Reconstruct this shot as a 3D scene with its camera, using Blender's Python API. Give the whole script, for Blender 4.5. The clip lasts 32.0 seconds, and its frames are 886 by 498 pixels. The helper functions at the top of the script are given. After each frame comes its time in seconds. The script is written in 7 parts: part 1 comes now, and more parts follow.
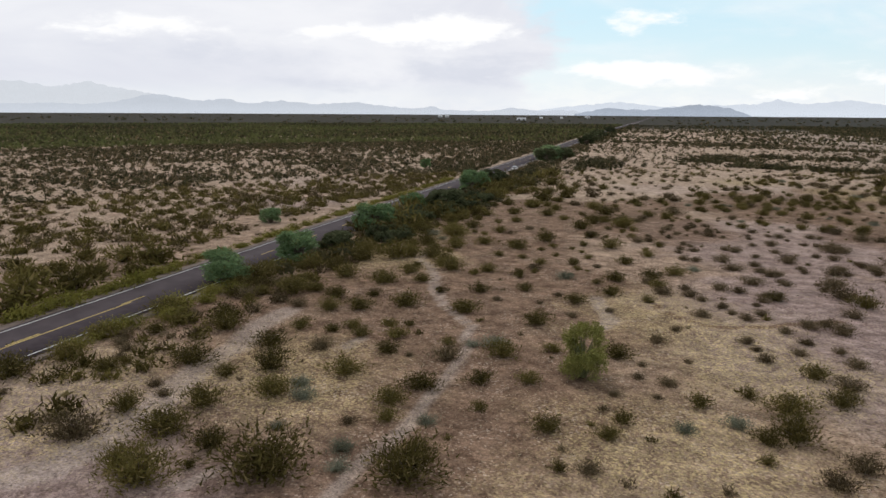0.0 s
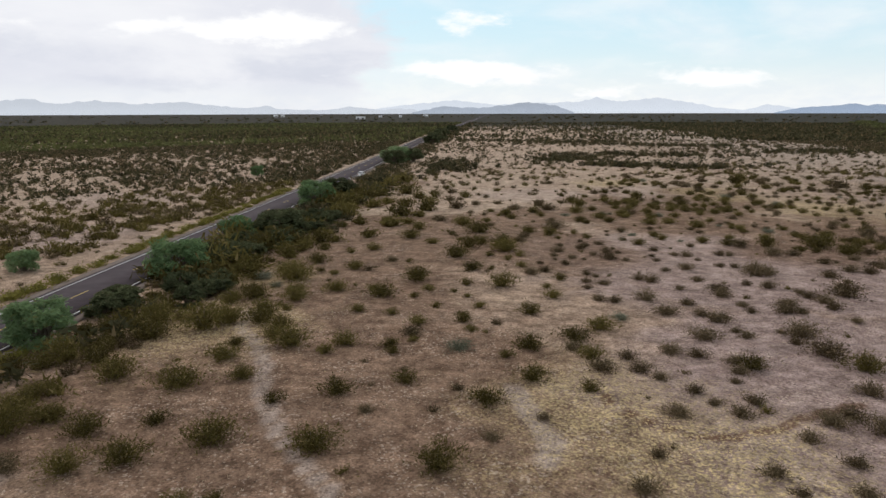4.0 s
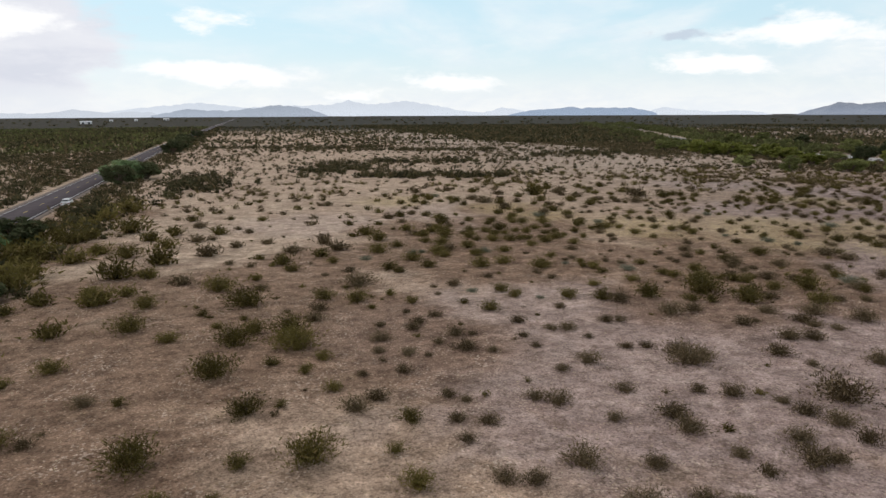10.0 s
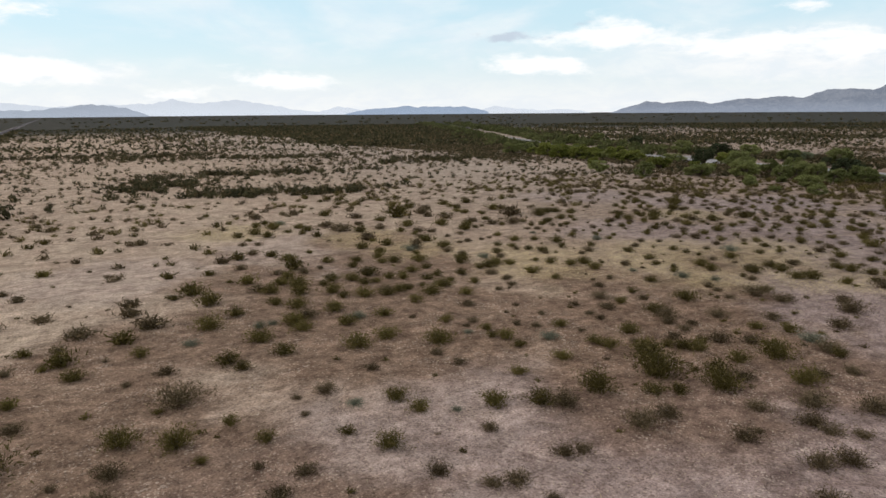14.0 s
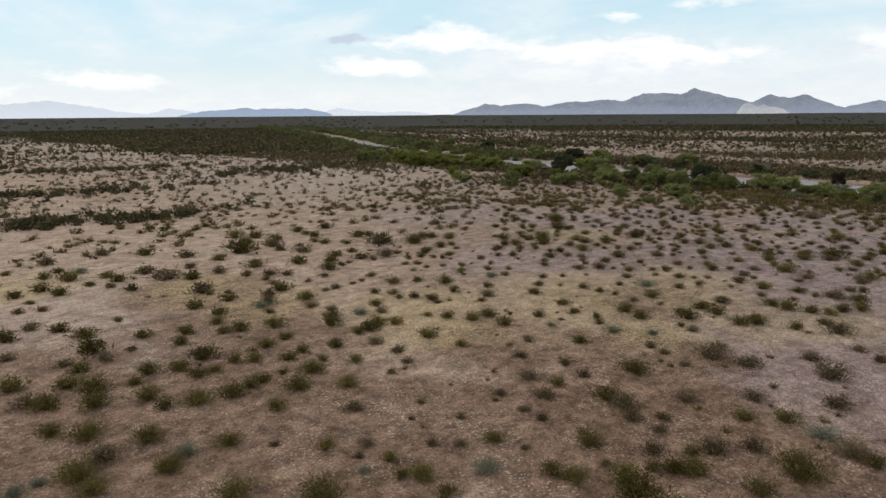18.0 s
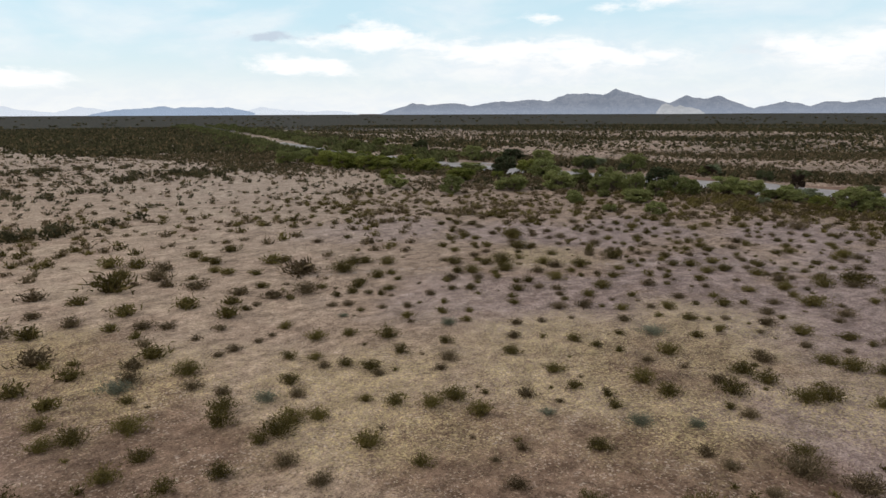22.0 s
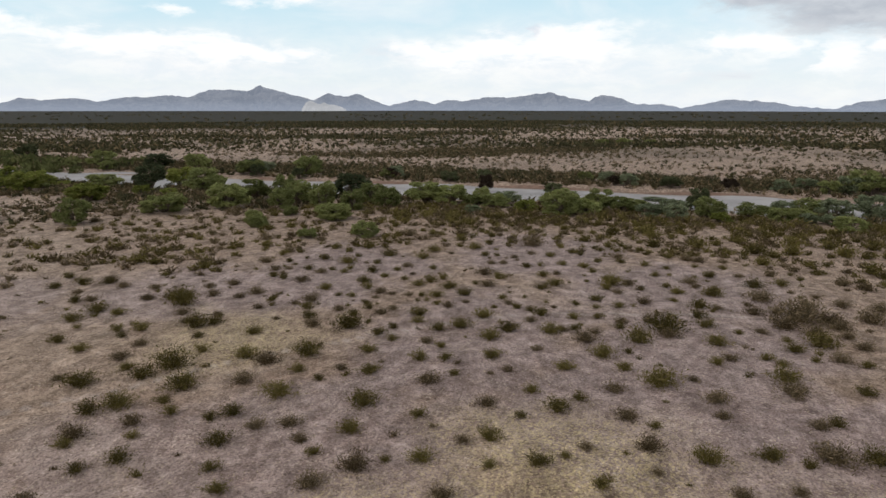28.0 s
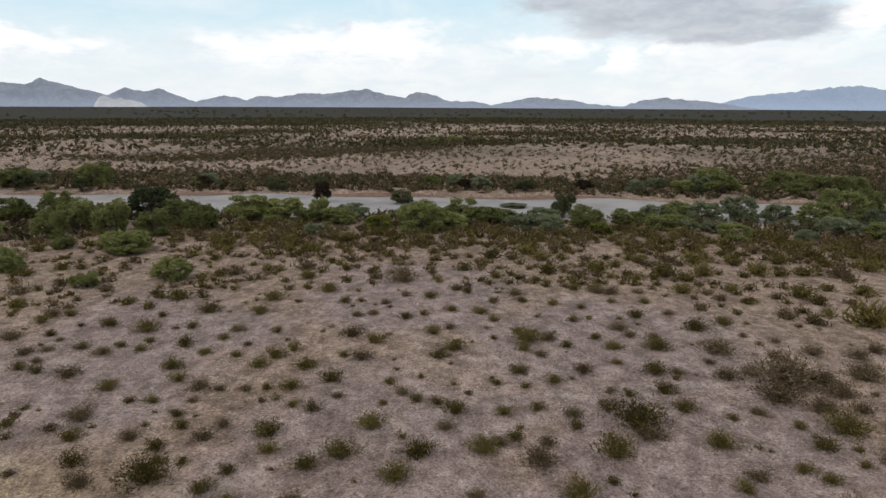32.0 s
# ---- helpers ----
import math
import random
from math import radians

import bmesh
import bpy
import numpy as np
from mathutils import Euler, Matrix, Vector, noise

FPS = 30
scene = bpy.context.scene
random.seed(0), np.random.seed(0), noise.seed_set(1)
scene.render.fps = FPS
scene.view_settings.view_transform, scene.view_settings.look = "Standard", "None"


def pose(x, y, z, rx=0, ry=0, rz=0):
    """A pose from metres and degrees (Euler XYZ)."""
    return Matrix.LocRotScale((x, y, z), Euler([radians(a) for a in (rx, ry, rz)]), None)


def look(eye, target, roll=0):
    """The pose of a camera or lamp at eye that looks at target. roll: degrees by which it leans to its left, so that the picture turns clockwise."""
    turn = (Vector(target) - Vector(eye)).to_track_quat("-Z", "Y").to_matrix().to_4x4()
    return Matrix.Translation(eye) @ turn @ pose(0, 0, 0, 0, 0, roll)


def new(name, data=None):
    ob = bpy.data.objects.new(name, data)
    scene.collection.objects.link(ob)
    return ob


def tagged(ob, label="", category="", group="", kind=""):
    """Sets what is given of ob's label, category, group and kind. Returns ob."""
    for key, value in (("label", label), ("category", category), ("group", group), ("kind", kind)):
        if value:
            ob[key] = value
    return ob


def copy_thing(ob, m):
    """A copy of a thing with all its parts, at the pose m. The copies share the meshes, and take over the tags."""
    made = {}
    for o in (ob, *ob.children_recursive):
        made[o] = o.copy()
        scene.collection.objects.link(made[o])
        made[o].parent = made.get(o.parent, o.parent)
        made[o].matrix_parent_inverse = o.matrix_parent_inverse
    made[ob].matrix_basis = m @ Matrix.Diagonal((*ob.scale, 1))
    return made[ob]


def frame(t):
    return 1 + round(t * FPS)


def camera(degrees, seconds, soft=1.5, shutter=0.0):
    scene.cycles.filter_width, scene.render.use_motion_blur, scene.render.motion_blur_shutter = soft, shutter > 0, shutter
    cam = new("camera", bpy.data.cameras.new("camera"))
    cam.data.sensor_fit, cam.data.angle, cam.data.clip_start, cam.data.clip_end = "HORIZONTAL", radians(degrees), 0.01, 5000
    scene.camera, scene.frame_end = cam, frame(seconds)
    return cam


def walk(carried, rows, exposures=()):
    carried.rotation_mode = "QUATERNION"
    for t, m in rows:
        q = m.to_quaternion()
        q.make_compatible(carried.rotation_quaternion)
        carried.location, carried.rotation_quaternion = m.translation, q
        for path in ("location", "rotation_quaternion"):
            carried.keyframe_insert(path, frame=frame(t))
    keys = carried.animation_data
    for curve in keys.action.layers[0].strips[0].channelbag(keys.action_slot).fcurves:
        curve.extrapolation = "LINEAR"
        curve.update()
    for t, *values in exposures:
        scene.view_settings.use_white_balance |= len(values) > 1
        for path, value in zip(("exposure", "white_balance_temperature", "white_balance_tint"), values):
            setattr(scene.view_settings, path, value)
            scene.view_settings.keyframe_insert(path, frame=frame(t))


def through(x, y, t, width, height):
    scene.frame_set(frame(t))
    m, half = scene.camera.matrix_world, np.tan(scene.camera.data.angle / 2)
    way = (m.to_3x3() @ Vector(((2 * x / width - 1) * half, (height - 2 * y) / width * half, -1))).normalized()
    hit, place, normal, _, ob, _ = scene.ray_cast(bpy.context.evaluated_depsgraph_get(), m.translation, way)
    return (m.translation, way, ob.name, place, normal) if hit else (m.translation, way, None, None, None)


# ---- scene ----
cam = camera(66.96, 32.0, soft=1.5)
PATH = [
    (0, pose(0.02, 0.01, 17.85, 78.40, 0, 16.69) @ pose(0, 0, 0, 0, 0, 0.36)),
    (1, pose(-1.66, 6.13, 17.67, 78.47, 0, 13.57) @ pose(0, 0, 0, 0, 0, 0.39)),
    (2, pose(-3.52, 12.16, 17.67, 78.42, 0, 10.07) @ pose(0, 0, 0, 0, 0, 0.39)),
    (3, pose(-5.10, 18.32, 17.61, 78.40, 0, 6.65) @ pose(0, 0, 0, 0, 0, 0.15)),
    (3.5, pose(-5.64, 21.51, 17.67, 78.34, 0, 4.97) @ pose(0, 0, 0, 0, 0, -0.04)),
    (5.5, pose(-7.50, 33.24, 17.77, 78.36, 0, -1.86) @ pose(0, 0, 0, 0, 0, -0.03)),
    (6, pose(-7.83, 36.20, 17.79, 78.41, 0, -3.61) @ pose(0, 0, 0, 0, 0, 0.01)),
    (7, pose(-8.22, 42.16, 17.83, 78.42, 0, -7.13) @ pose(0, 0, 0, 0, 0, 0.01)),
    (8, pose(-8.08, 47.93, 17.87, 78.47, 0, -10.49) @ pose(0, 0, 0, 0, 0, 0.03)),
    (9, pose(-7.43, 53.75, 17.96, 78.46, 0, -13.77) @ pose(0, 0, 0, 0, 0, -0.12)),
    (10, pose(-6.80, 59.56, 17.94, 78.50, 0, -17.26) @ pose(0, 0, 0, 0, 0, -0.25)),
    (11, pose(-5.80, 65.52, 18.10, 78.45, 0, -20.75) @ pose(0, 0, 0, 0, 0, -0.30)),
    (12, pose(-4.54, 71.14, 18.35, 78.42, 0, -24.11) @ pose(0, 0, 0, 0, 0, -0.13)),
    (13, pose(-2.98, 76.67, 19.00, 78.43, 0, -27.53) @ pose(0, 0, 0, 0, 0, -0.23)),
    (14, pose(-1.25, 81.90, 20.12, 78.32, 0, -30.89) @ pose(0, 0, 0, 0, 0, -0.42)),
    (14.5, pose(-0.12, 84.62, 20.55, 78.30, 0, -32.56) @ pose(0, 0, 0, 0, 0, -0.48)),
    (16.5, pose(4.54, 94.76, 21.32, 78.42, 0, -39.42) @ pose(0, 0, 0, 0, 0, -0.33)),
    (17, pose(5.84, 97.13, 21.40, 78.42, 0, -41.08) @ pose(0, 0, 0, 0, 0, -0.31)),
    (18, pose(8.99, 101.78, 21.43, 78.40, 0, -44.01) @ pose(0, 0, 0, 0, 0, -0.38)),
    (19, pose(12.53, 106.45, 21.24, 78.35, 0, -47.03) @ pose(0, 0, 0, 0, 0, -0.33)),
    (20, pose(16.25, 110.93, 21.01, 78.39, 0, -49.12) @ pose(0, 0, 0, 0, 0, -0.29)),
    (21, pose(20.26, 115.40, 20.88, 78.35, 0, -49.74) @ pose(0, 0, 0, 0, 0, -0.18)),
    (22, pose(24.58, 119.29, 20.72, 78.34, 0, -50.14) @ pose(0, 0, 0, 0, 0, -0.19)),
    (23, pose(28.99, 123.21, 20.63, 78.37, 0, -51.55) @ pose(0, 0, 0, 0, 0, -0.17)),
    (24, pose(33.51, 127.33, 20.71, 78.31, 0, -56.61) @ pose(0, 0, 0, 0, 0, -0.16)),
    (25, pose(38.53, 131.36, 20.59, 78.33, 0, -62.58) @ pose(0, 0, 0, 0, 0, -0.24)),
    (26, pose(43.38, 134.84, 20.74, 78.20, 0, -68.55) @ pose(0, 0, 0, 0, 0, -0.11)),
    (26.5, pose(45.69, 136.54, 20.97, 77.98, 0, -71.33) @ pose(0, 0, 0, 0, 0, 0.17)),
    (28.5, pose(57.72, 142.50, 20.37, 78.10, 0, -81.82) @ pose(0, 0, 0, 0, 0, 0.04)),
    (29, pose(60.61, 143.72, 20.41, 78.04, 0, -84.16) @ pose(0, 0, 0, 0, 0, 0.12)),
    (30, pose(66.46, 145.61, 20.46, 77.96, 0, -87.77) @ pose(0, 0, 0, 0, 0, 0.18)),
    (31, pose(72.65, 147.10, 20.39, 77.88, 0, -91.35) @ pose(0, 0, 0, 0, 0, 0.32)),
    (32, pose(78.81, 147.91, 20.31, 77.84, 0, -94.66) @ pose(0, 0, 0, 0, 0, 0.33)),
]
walk(cam, PATH)

# ---------------------------------------------------------------- sky and sun
SUN_AZ, SUN_EL = -35.0, 52.0          # compass bearing from +y towards +x, elevation


def node(tree, kind, x=0, y=0, **values):
    n = tree.nodes.new(kind)
    n.location = (x, y)
    for key, value in values.items():
        if key.startswith("i_"):
            n.inputs[int(key[2:])].default_value = value
    return n


class Net:
    """Short hand for wiring shader nodes."""

    def __init__(self, tree):
        self.tree = tree

    def put(self, socket, value):
        if isinstance(value, (int, float)):
            socket.default_value = value
        elif isinstance(value, (tuple, list)):
            socket.default_value = tuple(value) + ((1.0,) if len(value) == 3 and socket.type == "RGBA" else ())
        else:
            self.tree.links.new(value, socket)

    def math(self, op, a, b=0.0, c=None, clamp=False):
        n = self.tree.nodes.new("ShaderNodeMath")
        n.operation, n.use_clamp = op, clamp
        self.put(n.inputs[0], a)
        self.put(n.inputs[1], b)
        if c is not None:
            self.put(n.inputs[2], c)
        return n.outputs[0]

    def ramp(self, value, low, high, out0=0.0, out1=1.0, smooth=True):
        n = self.tree.nodes.new("ShaderNodeMapRange")
        n.interpolation_type = "SMOOTHSTEP" if smooth else "LINEAR"
        n.clamp = True
        for socket, v in zip(n.inputs[:5], (value, low, high, out0, out1)):
            self.put(socket, v)
        return n.outputs[0]

    def mix(self, factor, a, b, blend="MIX"):
        n = self.tree.nodes.new("ShaderNodeMix")
        n.data_type, n.blend_type = "RGBA", blend
        self.put(n.inputs[0], factor)
        self.put(n.inputs[6], a)
        self.put(n.inputs[7], b)
        return n.outputs[2]

    def noise(self, vector, scale, detail=4.0, rough=0.55, warp=0.0):
        n = self.tree.nodes.new("ShaderNodeTexNoise")
        if vector is not None:
            self.put(n.inputs["Vector"], vector)
        self.put(n.inputs["Scale"], scale)
        self.put(n.inputs["Detail"], detail)
        self.put(n.inputs["Roughness"], rough)
        self.put(n.inputs["Distortion"], warp)
        return n.outputs[0]

    def voronoi(self, vector, scale, feature="F1", out=0):
        n = self.tree.nodes.new("ShaderNodeTexVoronoi")
        n.feature = feature
        self.put(n.inputs["Vector"], vector)
        self.put(n.inputs["Scale"], scale)
        return n.outputs[out]

    def mapping(self, vector, scale=(1, 1, 1), turn=0.0, shift=(0, 0, 0)):
        n = self.tree.nodes.new("ShaderNodeMapping")
        self.put(n.inputs[0], vector)
        n.inputs["Location"].default_value = shift
        n.inputs["Rotation"].default_value = (0, 0, radians(turn))
        n.inputs["Scale"].default_value = scale
        return n.outputs[0]


def make_world():
    world = bpy.data.worlds.new("desert_sky")
    scene.world = world
    world.use_nodes = True
    tree = world.node_tree
    tree.nodes.clear()
    net = Net(tree)
    sky = tree.nodes.new("ShaderNodeTexSky")
    sky.sky_type, sky.sun_disc = "NISHITA", False
    sky.sun_elevation, sky.sun_rotation = radians(SUN_EL), radians(SUN_AZ)
    sky.altitude, sky.dust_density = 400, 1.5
    coord = tree.nodes.new("ShaderNodeTexCoord").outputs["Generated"]
    split = tree.nodes.new("ShaderNodeSeparateXYZ")
    tree.links.new(coord, split.inputs[0])
    x, y, z = split.outputs
    az = net.math("MULTIPLY", net.math("ARCTAN2", x, y), 57.29578)
    el = net.math("MULTIPLY", net.math("ARCSINE", z), 57.29578)

    # bearings and elevations, ruffled so that cloud edges billow
    place = tree.nodes.new("ShaderNodeCombineXYZ")
    net.put(place.inputs[0], net.math("DIVIDE", az, 9.0))
    net.put(place.inputs[1], net.math("DIVIDE", el, 3.4))
    ruffle = tree.nodes.new("ShaderNodeTexNoise")
    net.put(ruffle.inputs["Vector"], place.outputs[0])
    ruffle.inputs["Scale"].default_value, ruffle.inputs["Detail"].default_value, ruffle.inputs["Roughness"].default_value = 1.0, 7.0, 0.58
    shift = tree.nodes.new("ShaderNodeSeparateColor")
    net.put(shift.inputs[0], ruffle.outputs["Color"])
    billow = net.noise(net.mapping(place.outputs[0], shift=(4.2, 1.7, 0)), 2.6, 8.0, 0.64, 0.3)
    broad = net.noise(net.mapping(place.outputs[0], shift=(9.1, 6.3, 0)), 0.55, 5.0, 0.55, 0.5)
    wide_az = net.math("ADD", az, net.math("MULTIPLY", net.math("SUBTRACT", shift.outputs[0], 0.5), 16.0))
    wide_el = net.math("ADD", el, net.math("MULTIPLY", net.math("SUBTRACT", shift.outputs[1], 0.5), 4.0))

    def patch(a, e, wide, high, lean=0.0):
        """A soft elliptic mask round a bearing and an elevation, in degrees."""
        u = net.math("SUBTRACT", wide_az, a)
        v = net.math("SUBTRACT", net.math("SUBTRACT", wide_el, e), net.math("MULTIPLY", u, lean))
        q = net.math("ADD", net.math("POWER", net.math("DIVIDE", u, wide), 2.0), net.math("POWER", net.math("DIVIDE", v, high), 2.0))
        return net.math("EXPONENT", net.math("MULTIPLY", q, -1.0))

    def any_of(rows):
        total = None
        for strength, *row in rows:
            one = net.math("MULTIPLY", patch(*row), strength)
            total = one if total is None else net.math("MAXIMUM", total, one)
        return total

    def edged(value, low, high, rough=0.55):
        return net.ramp(net.math("ADD", value, net.math("MULTIPLY", net.math("SUBTRACT", billow, 0.5), rough)), low, high)

    # pale blue opening, thin veils, a lilac-grey bank in the west, white cumulus and a dark cloud in the east
    blue = net.mix(1.0, sky.outputs[0], (0.115, 0.115, 0.115), "MULTIPLY")
    blue = net.mix(0.78, blue, net.mix(net.ramp(el, 0.5, 8.0), (0.84, 0.95, 1.0), (0.66, 0.90, 1.0)))
    veil = net.math("MAXIMUM", net.ramp(el, 0.0, 4.5, 0.75, 0.0), net.math("MULTIPLY", net.ramp(broad, 0.40, 0.66), 0.55))
    veil = net.math("MAXIMUM", veil, net.math("MULTIPLY", any_of(((0.9, 58, 3.6, 17, 2.6), (0.9, 88, 3.4, 22, 3.2), (0.8, 2, 2.6, 9, 1.0), (0.9, 118, 3.5, 14, 4.0))), net.ramp(billow, 0.25, 0.6, 0.7, 1.0)))
    total = net.mix(veil, blue, net.mix(net.ramp(billow, 0.35, 0.65), (0.90, 0.93, 0.98), (1.0, 1.0, 1.0)))
    bank = edged(net.math("MAXIMUM", net.ramp(wide_az, -3.0, -14.0), net.ramp(az, -16.0, -22.0)), 0.25, 0.75, 0.4)
    total = net.mix(net.math("MULTIPLY", bank, net.ramp(el, 0.6, 2.6, 0.45, 1.0)), total, net.mix(net.ramp(broad, 0.3, 0.7), (0.75, 0.77, 0.85), (0.90, 0.91, 0.95)))
    under = edged(any_of(((0.9, -15, 3.2, 8, 1.3), (0.7, -34, 4.6, 11, 1.3), (0.6, -27, 2.6, 9, 0.8), (0.55, 76, 4.4, 6, 0.9), (0.9, 88, 5.6, 1.0, 0.7), (0.5, 122, 2.3, 6, 0.8), (0.5, 100, 2.2, 7, 0.8))), 0.25, 1.0, 1.1)
    total = net.mix(net.math("MULTIPLY", under, 0.75), total, (0.68, 0.71, 0.80))
    white = edged(any_of(((1.0, -16.8, 6.3, 6.0, 1.5, 0.05), (0.8, -25, 6.4, 4.0, 1.0), (0.7, -40, 6.2, 5, 1.2), (0.75, -1.7, 6.9, 3.2, 0.7), (0.9, -1, 3.0, 7, 0.8), (0.9, 16.5, 2.5, 4.2, 1.0), (0.75, 9.0, 1.5, 3.5, 0.5),
                          (1.0, 44.5, 6.0, 5.5, 1.3), (1.0, 38.5, 3.3, 4.2, 1.0, -0.08), (0.85, 55, 5.0, 8, 0.9), (0.8, 63, 4.5, 6, 0.7), (0.6, 58, 7.6, 2.5, 0.6), (0.6, 66, 8.1, 3, 0.7),
                          (0.9, 80, 4.4, 4.5, 0.9), (1.0, 91.5, 5.0, 5.0, 1.3), (0.8, 84, 4.4, 8, 1.4), (0.9, 104, 4.6, 4, 1.2), (0.9, 109.5, 3.8, 2.6, 1.8), (1.0, 126.5, 6.2, 4.0, 1.5), (0.7, 114, 4.4, 3, 0.6))), 0.20, 0.78, 1.25)
    total = net.mix(net.math("MULTIPLY", white, 0.92), total, (1.06, 1.06, 1.06))
    dark = edged(any_of(((1.0, 112.5, 7.6, 10.0, 2.2, -0.05), (1.0, 119, 5.8, 6.0, 1.2), (0.9, 104, 8.6, 6, 1.4))), 0.18, 0.62, 0.8)
    total = net.mix(net.math("MULTIPLY", dark, 0.9), total, net.mix(net.ramp(billow, 0.3, 0.7), (0.46, 0.49, 0.55), (0.62, 0.65, 0.70)))
    lens = edged(any_of(((1.0, 37.0, 5.95, 3.6, 0.42, 0.10), (0.55, 41.5, 7.3, 2.0, 0.35))), 0.25, 0.85, 0.7)
    total = net.mix(net.math("MULTIPLY", lens, 0.75), total, (0.56, 0.63, 0.74))
    # unseen upper sky darkened above the view to dim the light on the ground
    total = net.mix(net.ramp(el, 11.0, 32.0), total, net.mix(broad, (0.40, 0.41, 0.44), (0.62, 0.63, 0.66)))
    background = tree.nodes.new("ShaderNodeBackground")
    tree.links.new(total, background.inputs[0])
    background.inputs[1].default_value = 1.0
    out = tree.nodes.new("ShaderNodeOutputWorld")
    tree.links.new(background.outputs[0], out.inputs[0])


def make_sun():
    lamp = bpy.data.lights.new("sun", "SUN")
    lamp.energy, lamp.angle, lamp.color = 0.9, radians(18), (1.0, 0.95, 0.88)
    ob = new("sun", lamp)
    a, e = radians(SUN_AZ), radians(SUN_EL)
    away = Vector((math.sin(a) * math.cos(e), math.cos(a) * math.cos(e), math.sin(e)))
    ob.matrix_world = look(away * 100, (0, 0, 0))


make_world()
make_sun()
scene.view_settings.exposure = 0.0

# ---------------------------------------------------------------- materials


def material(name):
    m = bpy.data.materials.new(name)
    m.use_nodes = True
    tree = m.node_tree
    net = Net(tree)
    bsdf = tree.nodes["Principled BSDF"]
    return m, net, bsdf


def position(net):
    return net.tree.nodes.new("ShaderNodeNewGeometry").outputs["Position"]


def bump(net, bsdf, height, strength, distance=0.05):
    n = net.tree.nodes.new("ShaderNodeBump")
    n.inputs["Strength"].default_value, n.inputs["Distance"].default_value = strength, distance
    net.put(n.inputs["Height"], height)
    net.tree.links.new(n.outputs[0], bsdf.inputs["Normal"])


def ground_material():
    m, net, bsdf = material("desert_soil")
    tree = net.tree
    p = position(net)
    split = tree.nodes.new("ShaderNodeSeparateXYZ")
    net.put(split.inputs[0], p)
    px, py, _ = split.outputs

    def field_of(name):
        n = tree.nodes.new("ShaderNodeAttribute")
        n.attribute_name = name
        return n.outputs["Fac"]

    broad = net.noise(p, 0.022, 4, 0.55, 0.4)
    middle = net.noise(net.mapping(p, shift=(31, 7, 0)), 0.13, 6, 0.62, 0.6)
    small = net.noise(p, 0.9, 6, 0.68, 0.3)
    grit = net.noise(p, 5.0, 4, 0.75)
    stones = net.voronoi(p, 2.8)
    tan = net.mix(net.ramp(small, 0.3, 0.7), (0.208, 0.143, 0.102), (0.480, 0.350, 0.264))
    crust = net.mix(net.ramp(small, 0.3, 0.7), (0.240, 0.172, 0.154), (0.430, 0.330, 0.300))
    red = net.mix(net.ramp(small, 0.3, 0.7), (0.112, 0.069, 0.048), (0.260, 0.170, 0.120))
    straw = net.mix(net.ramp(grit, 0.3, 0.7), (0.245, 0.180, 0.098), (0.500, 0.402, 0.240))
    mixed = net.math("ADD", net.math("MULTIPLY", net.math("SUBTRACT", middle, 0.5), 1.1), net.math("MULTIPLY", net.math("SUBTRACT", broad, 0.5), 1.2))
    col = net.mix(net.ramp(net.math("ADD", mixed, field_of("crust")), 0.15, 0.62), tan, crust)
    # pale sandy flats of the middle plain and beyond the road
    flat_part = net.math("MAXIMUM", net.ramp(net.math("SUBTRACT", py, net.math("MULTIPLY", net.math("MAXIMUM", px, 0.0), 0.85)), 55, 170, 0.0, 0.62), net.ramp(px, -54, -80, 0.0, 0.5))
    flat_part = net.math("MAXIMUM", flat_part, net.ramp(px, 250, 340, 0.0, 0.2))
    col = net.mix(net.math("MULTIPLY", flat_part, net.ramp(small, 0.25, 0.6, 0.55, 1.0)), col, net.mix(net.ramp(middle, 0.35, 0.65), (0.51, 0.395, 0.310), (0.60, 0.485, 0.375)))
    # brown gravelly knolls, and soil painted dark for cloud shade and lens falloff
    col = net.mix(net.math("MULTIPLY", net.ramp(net.math("ADD", net.math("MULTIPLY", mixed, -1.0), field_of("red")), 0.12, 0.66), 0.80), col, red)
    # dry annual grass in drifts, broken into tufts
    tuft = net.ramp(net.math("ADD", net.math("MULTIPLY", grit, 0.6), net.math("MULTIPLY", small, 0.4)), 0.42, 0.60)
    drift = net.noise(net.mapping(p, (1, 1, 1), 20, (90, 40, 0)), 0.06, 5, 0.6, 0.8)
    amount = net.ramp(net.math("ADD", net.math("MULTIPLY", net.math("SUBTRACT", net.math("ADD", net.math("MULTIPLY", drift, 0.5), net.math("MULTIPLY", middle, 0.5)), 0.5), 2.6), field_of("straw")), 0.12, 0.98)
    col = net.mix(net.math("MULTIPLY", net.math("MULTIPLY", amount, tuft), 0.85), col, straw)
    # cattle trails and wheel tracks of pale powdered soil
    worn = net.ramp(net.math("ADD", field_of("trail"), net.math("MULTIPLY", net.math("SUBTRACT", small, 0.5), 0.5)), 0.25, 0.8)
    col = net.mix(net.math("MULTIPLY", worn, 0.55), col, (0.46, 0.385, 0.340))
    cut = net.ramp(net.math("ADD", field_of("gully"), net.math("MULTIPLY", net.math("SUBTRACT", small, 0.5), 0.4)), 0.25, 0.7)
    col = net.mix(net.math("MULTIPLY", cut, 0.8), col, (0.13, 0.072, 0.046))
    # scattered pebbles, and small dark debris
    pebble = net.math("MULTIPLY", net.ramp(stones, 0.30, 0.12), net.ramp(grit, 0.38, 0.52))
    col = net.mix(net.math("MULTIPLY", pebble, 0.5), col, (0.60, 0.47, 0.36))
    clods = net.noise(net.mapping(p, shift=(11, 2, 4)), 2.6, 6, 0.75)
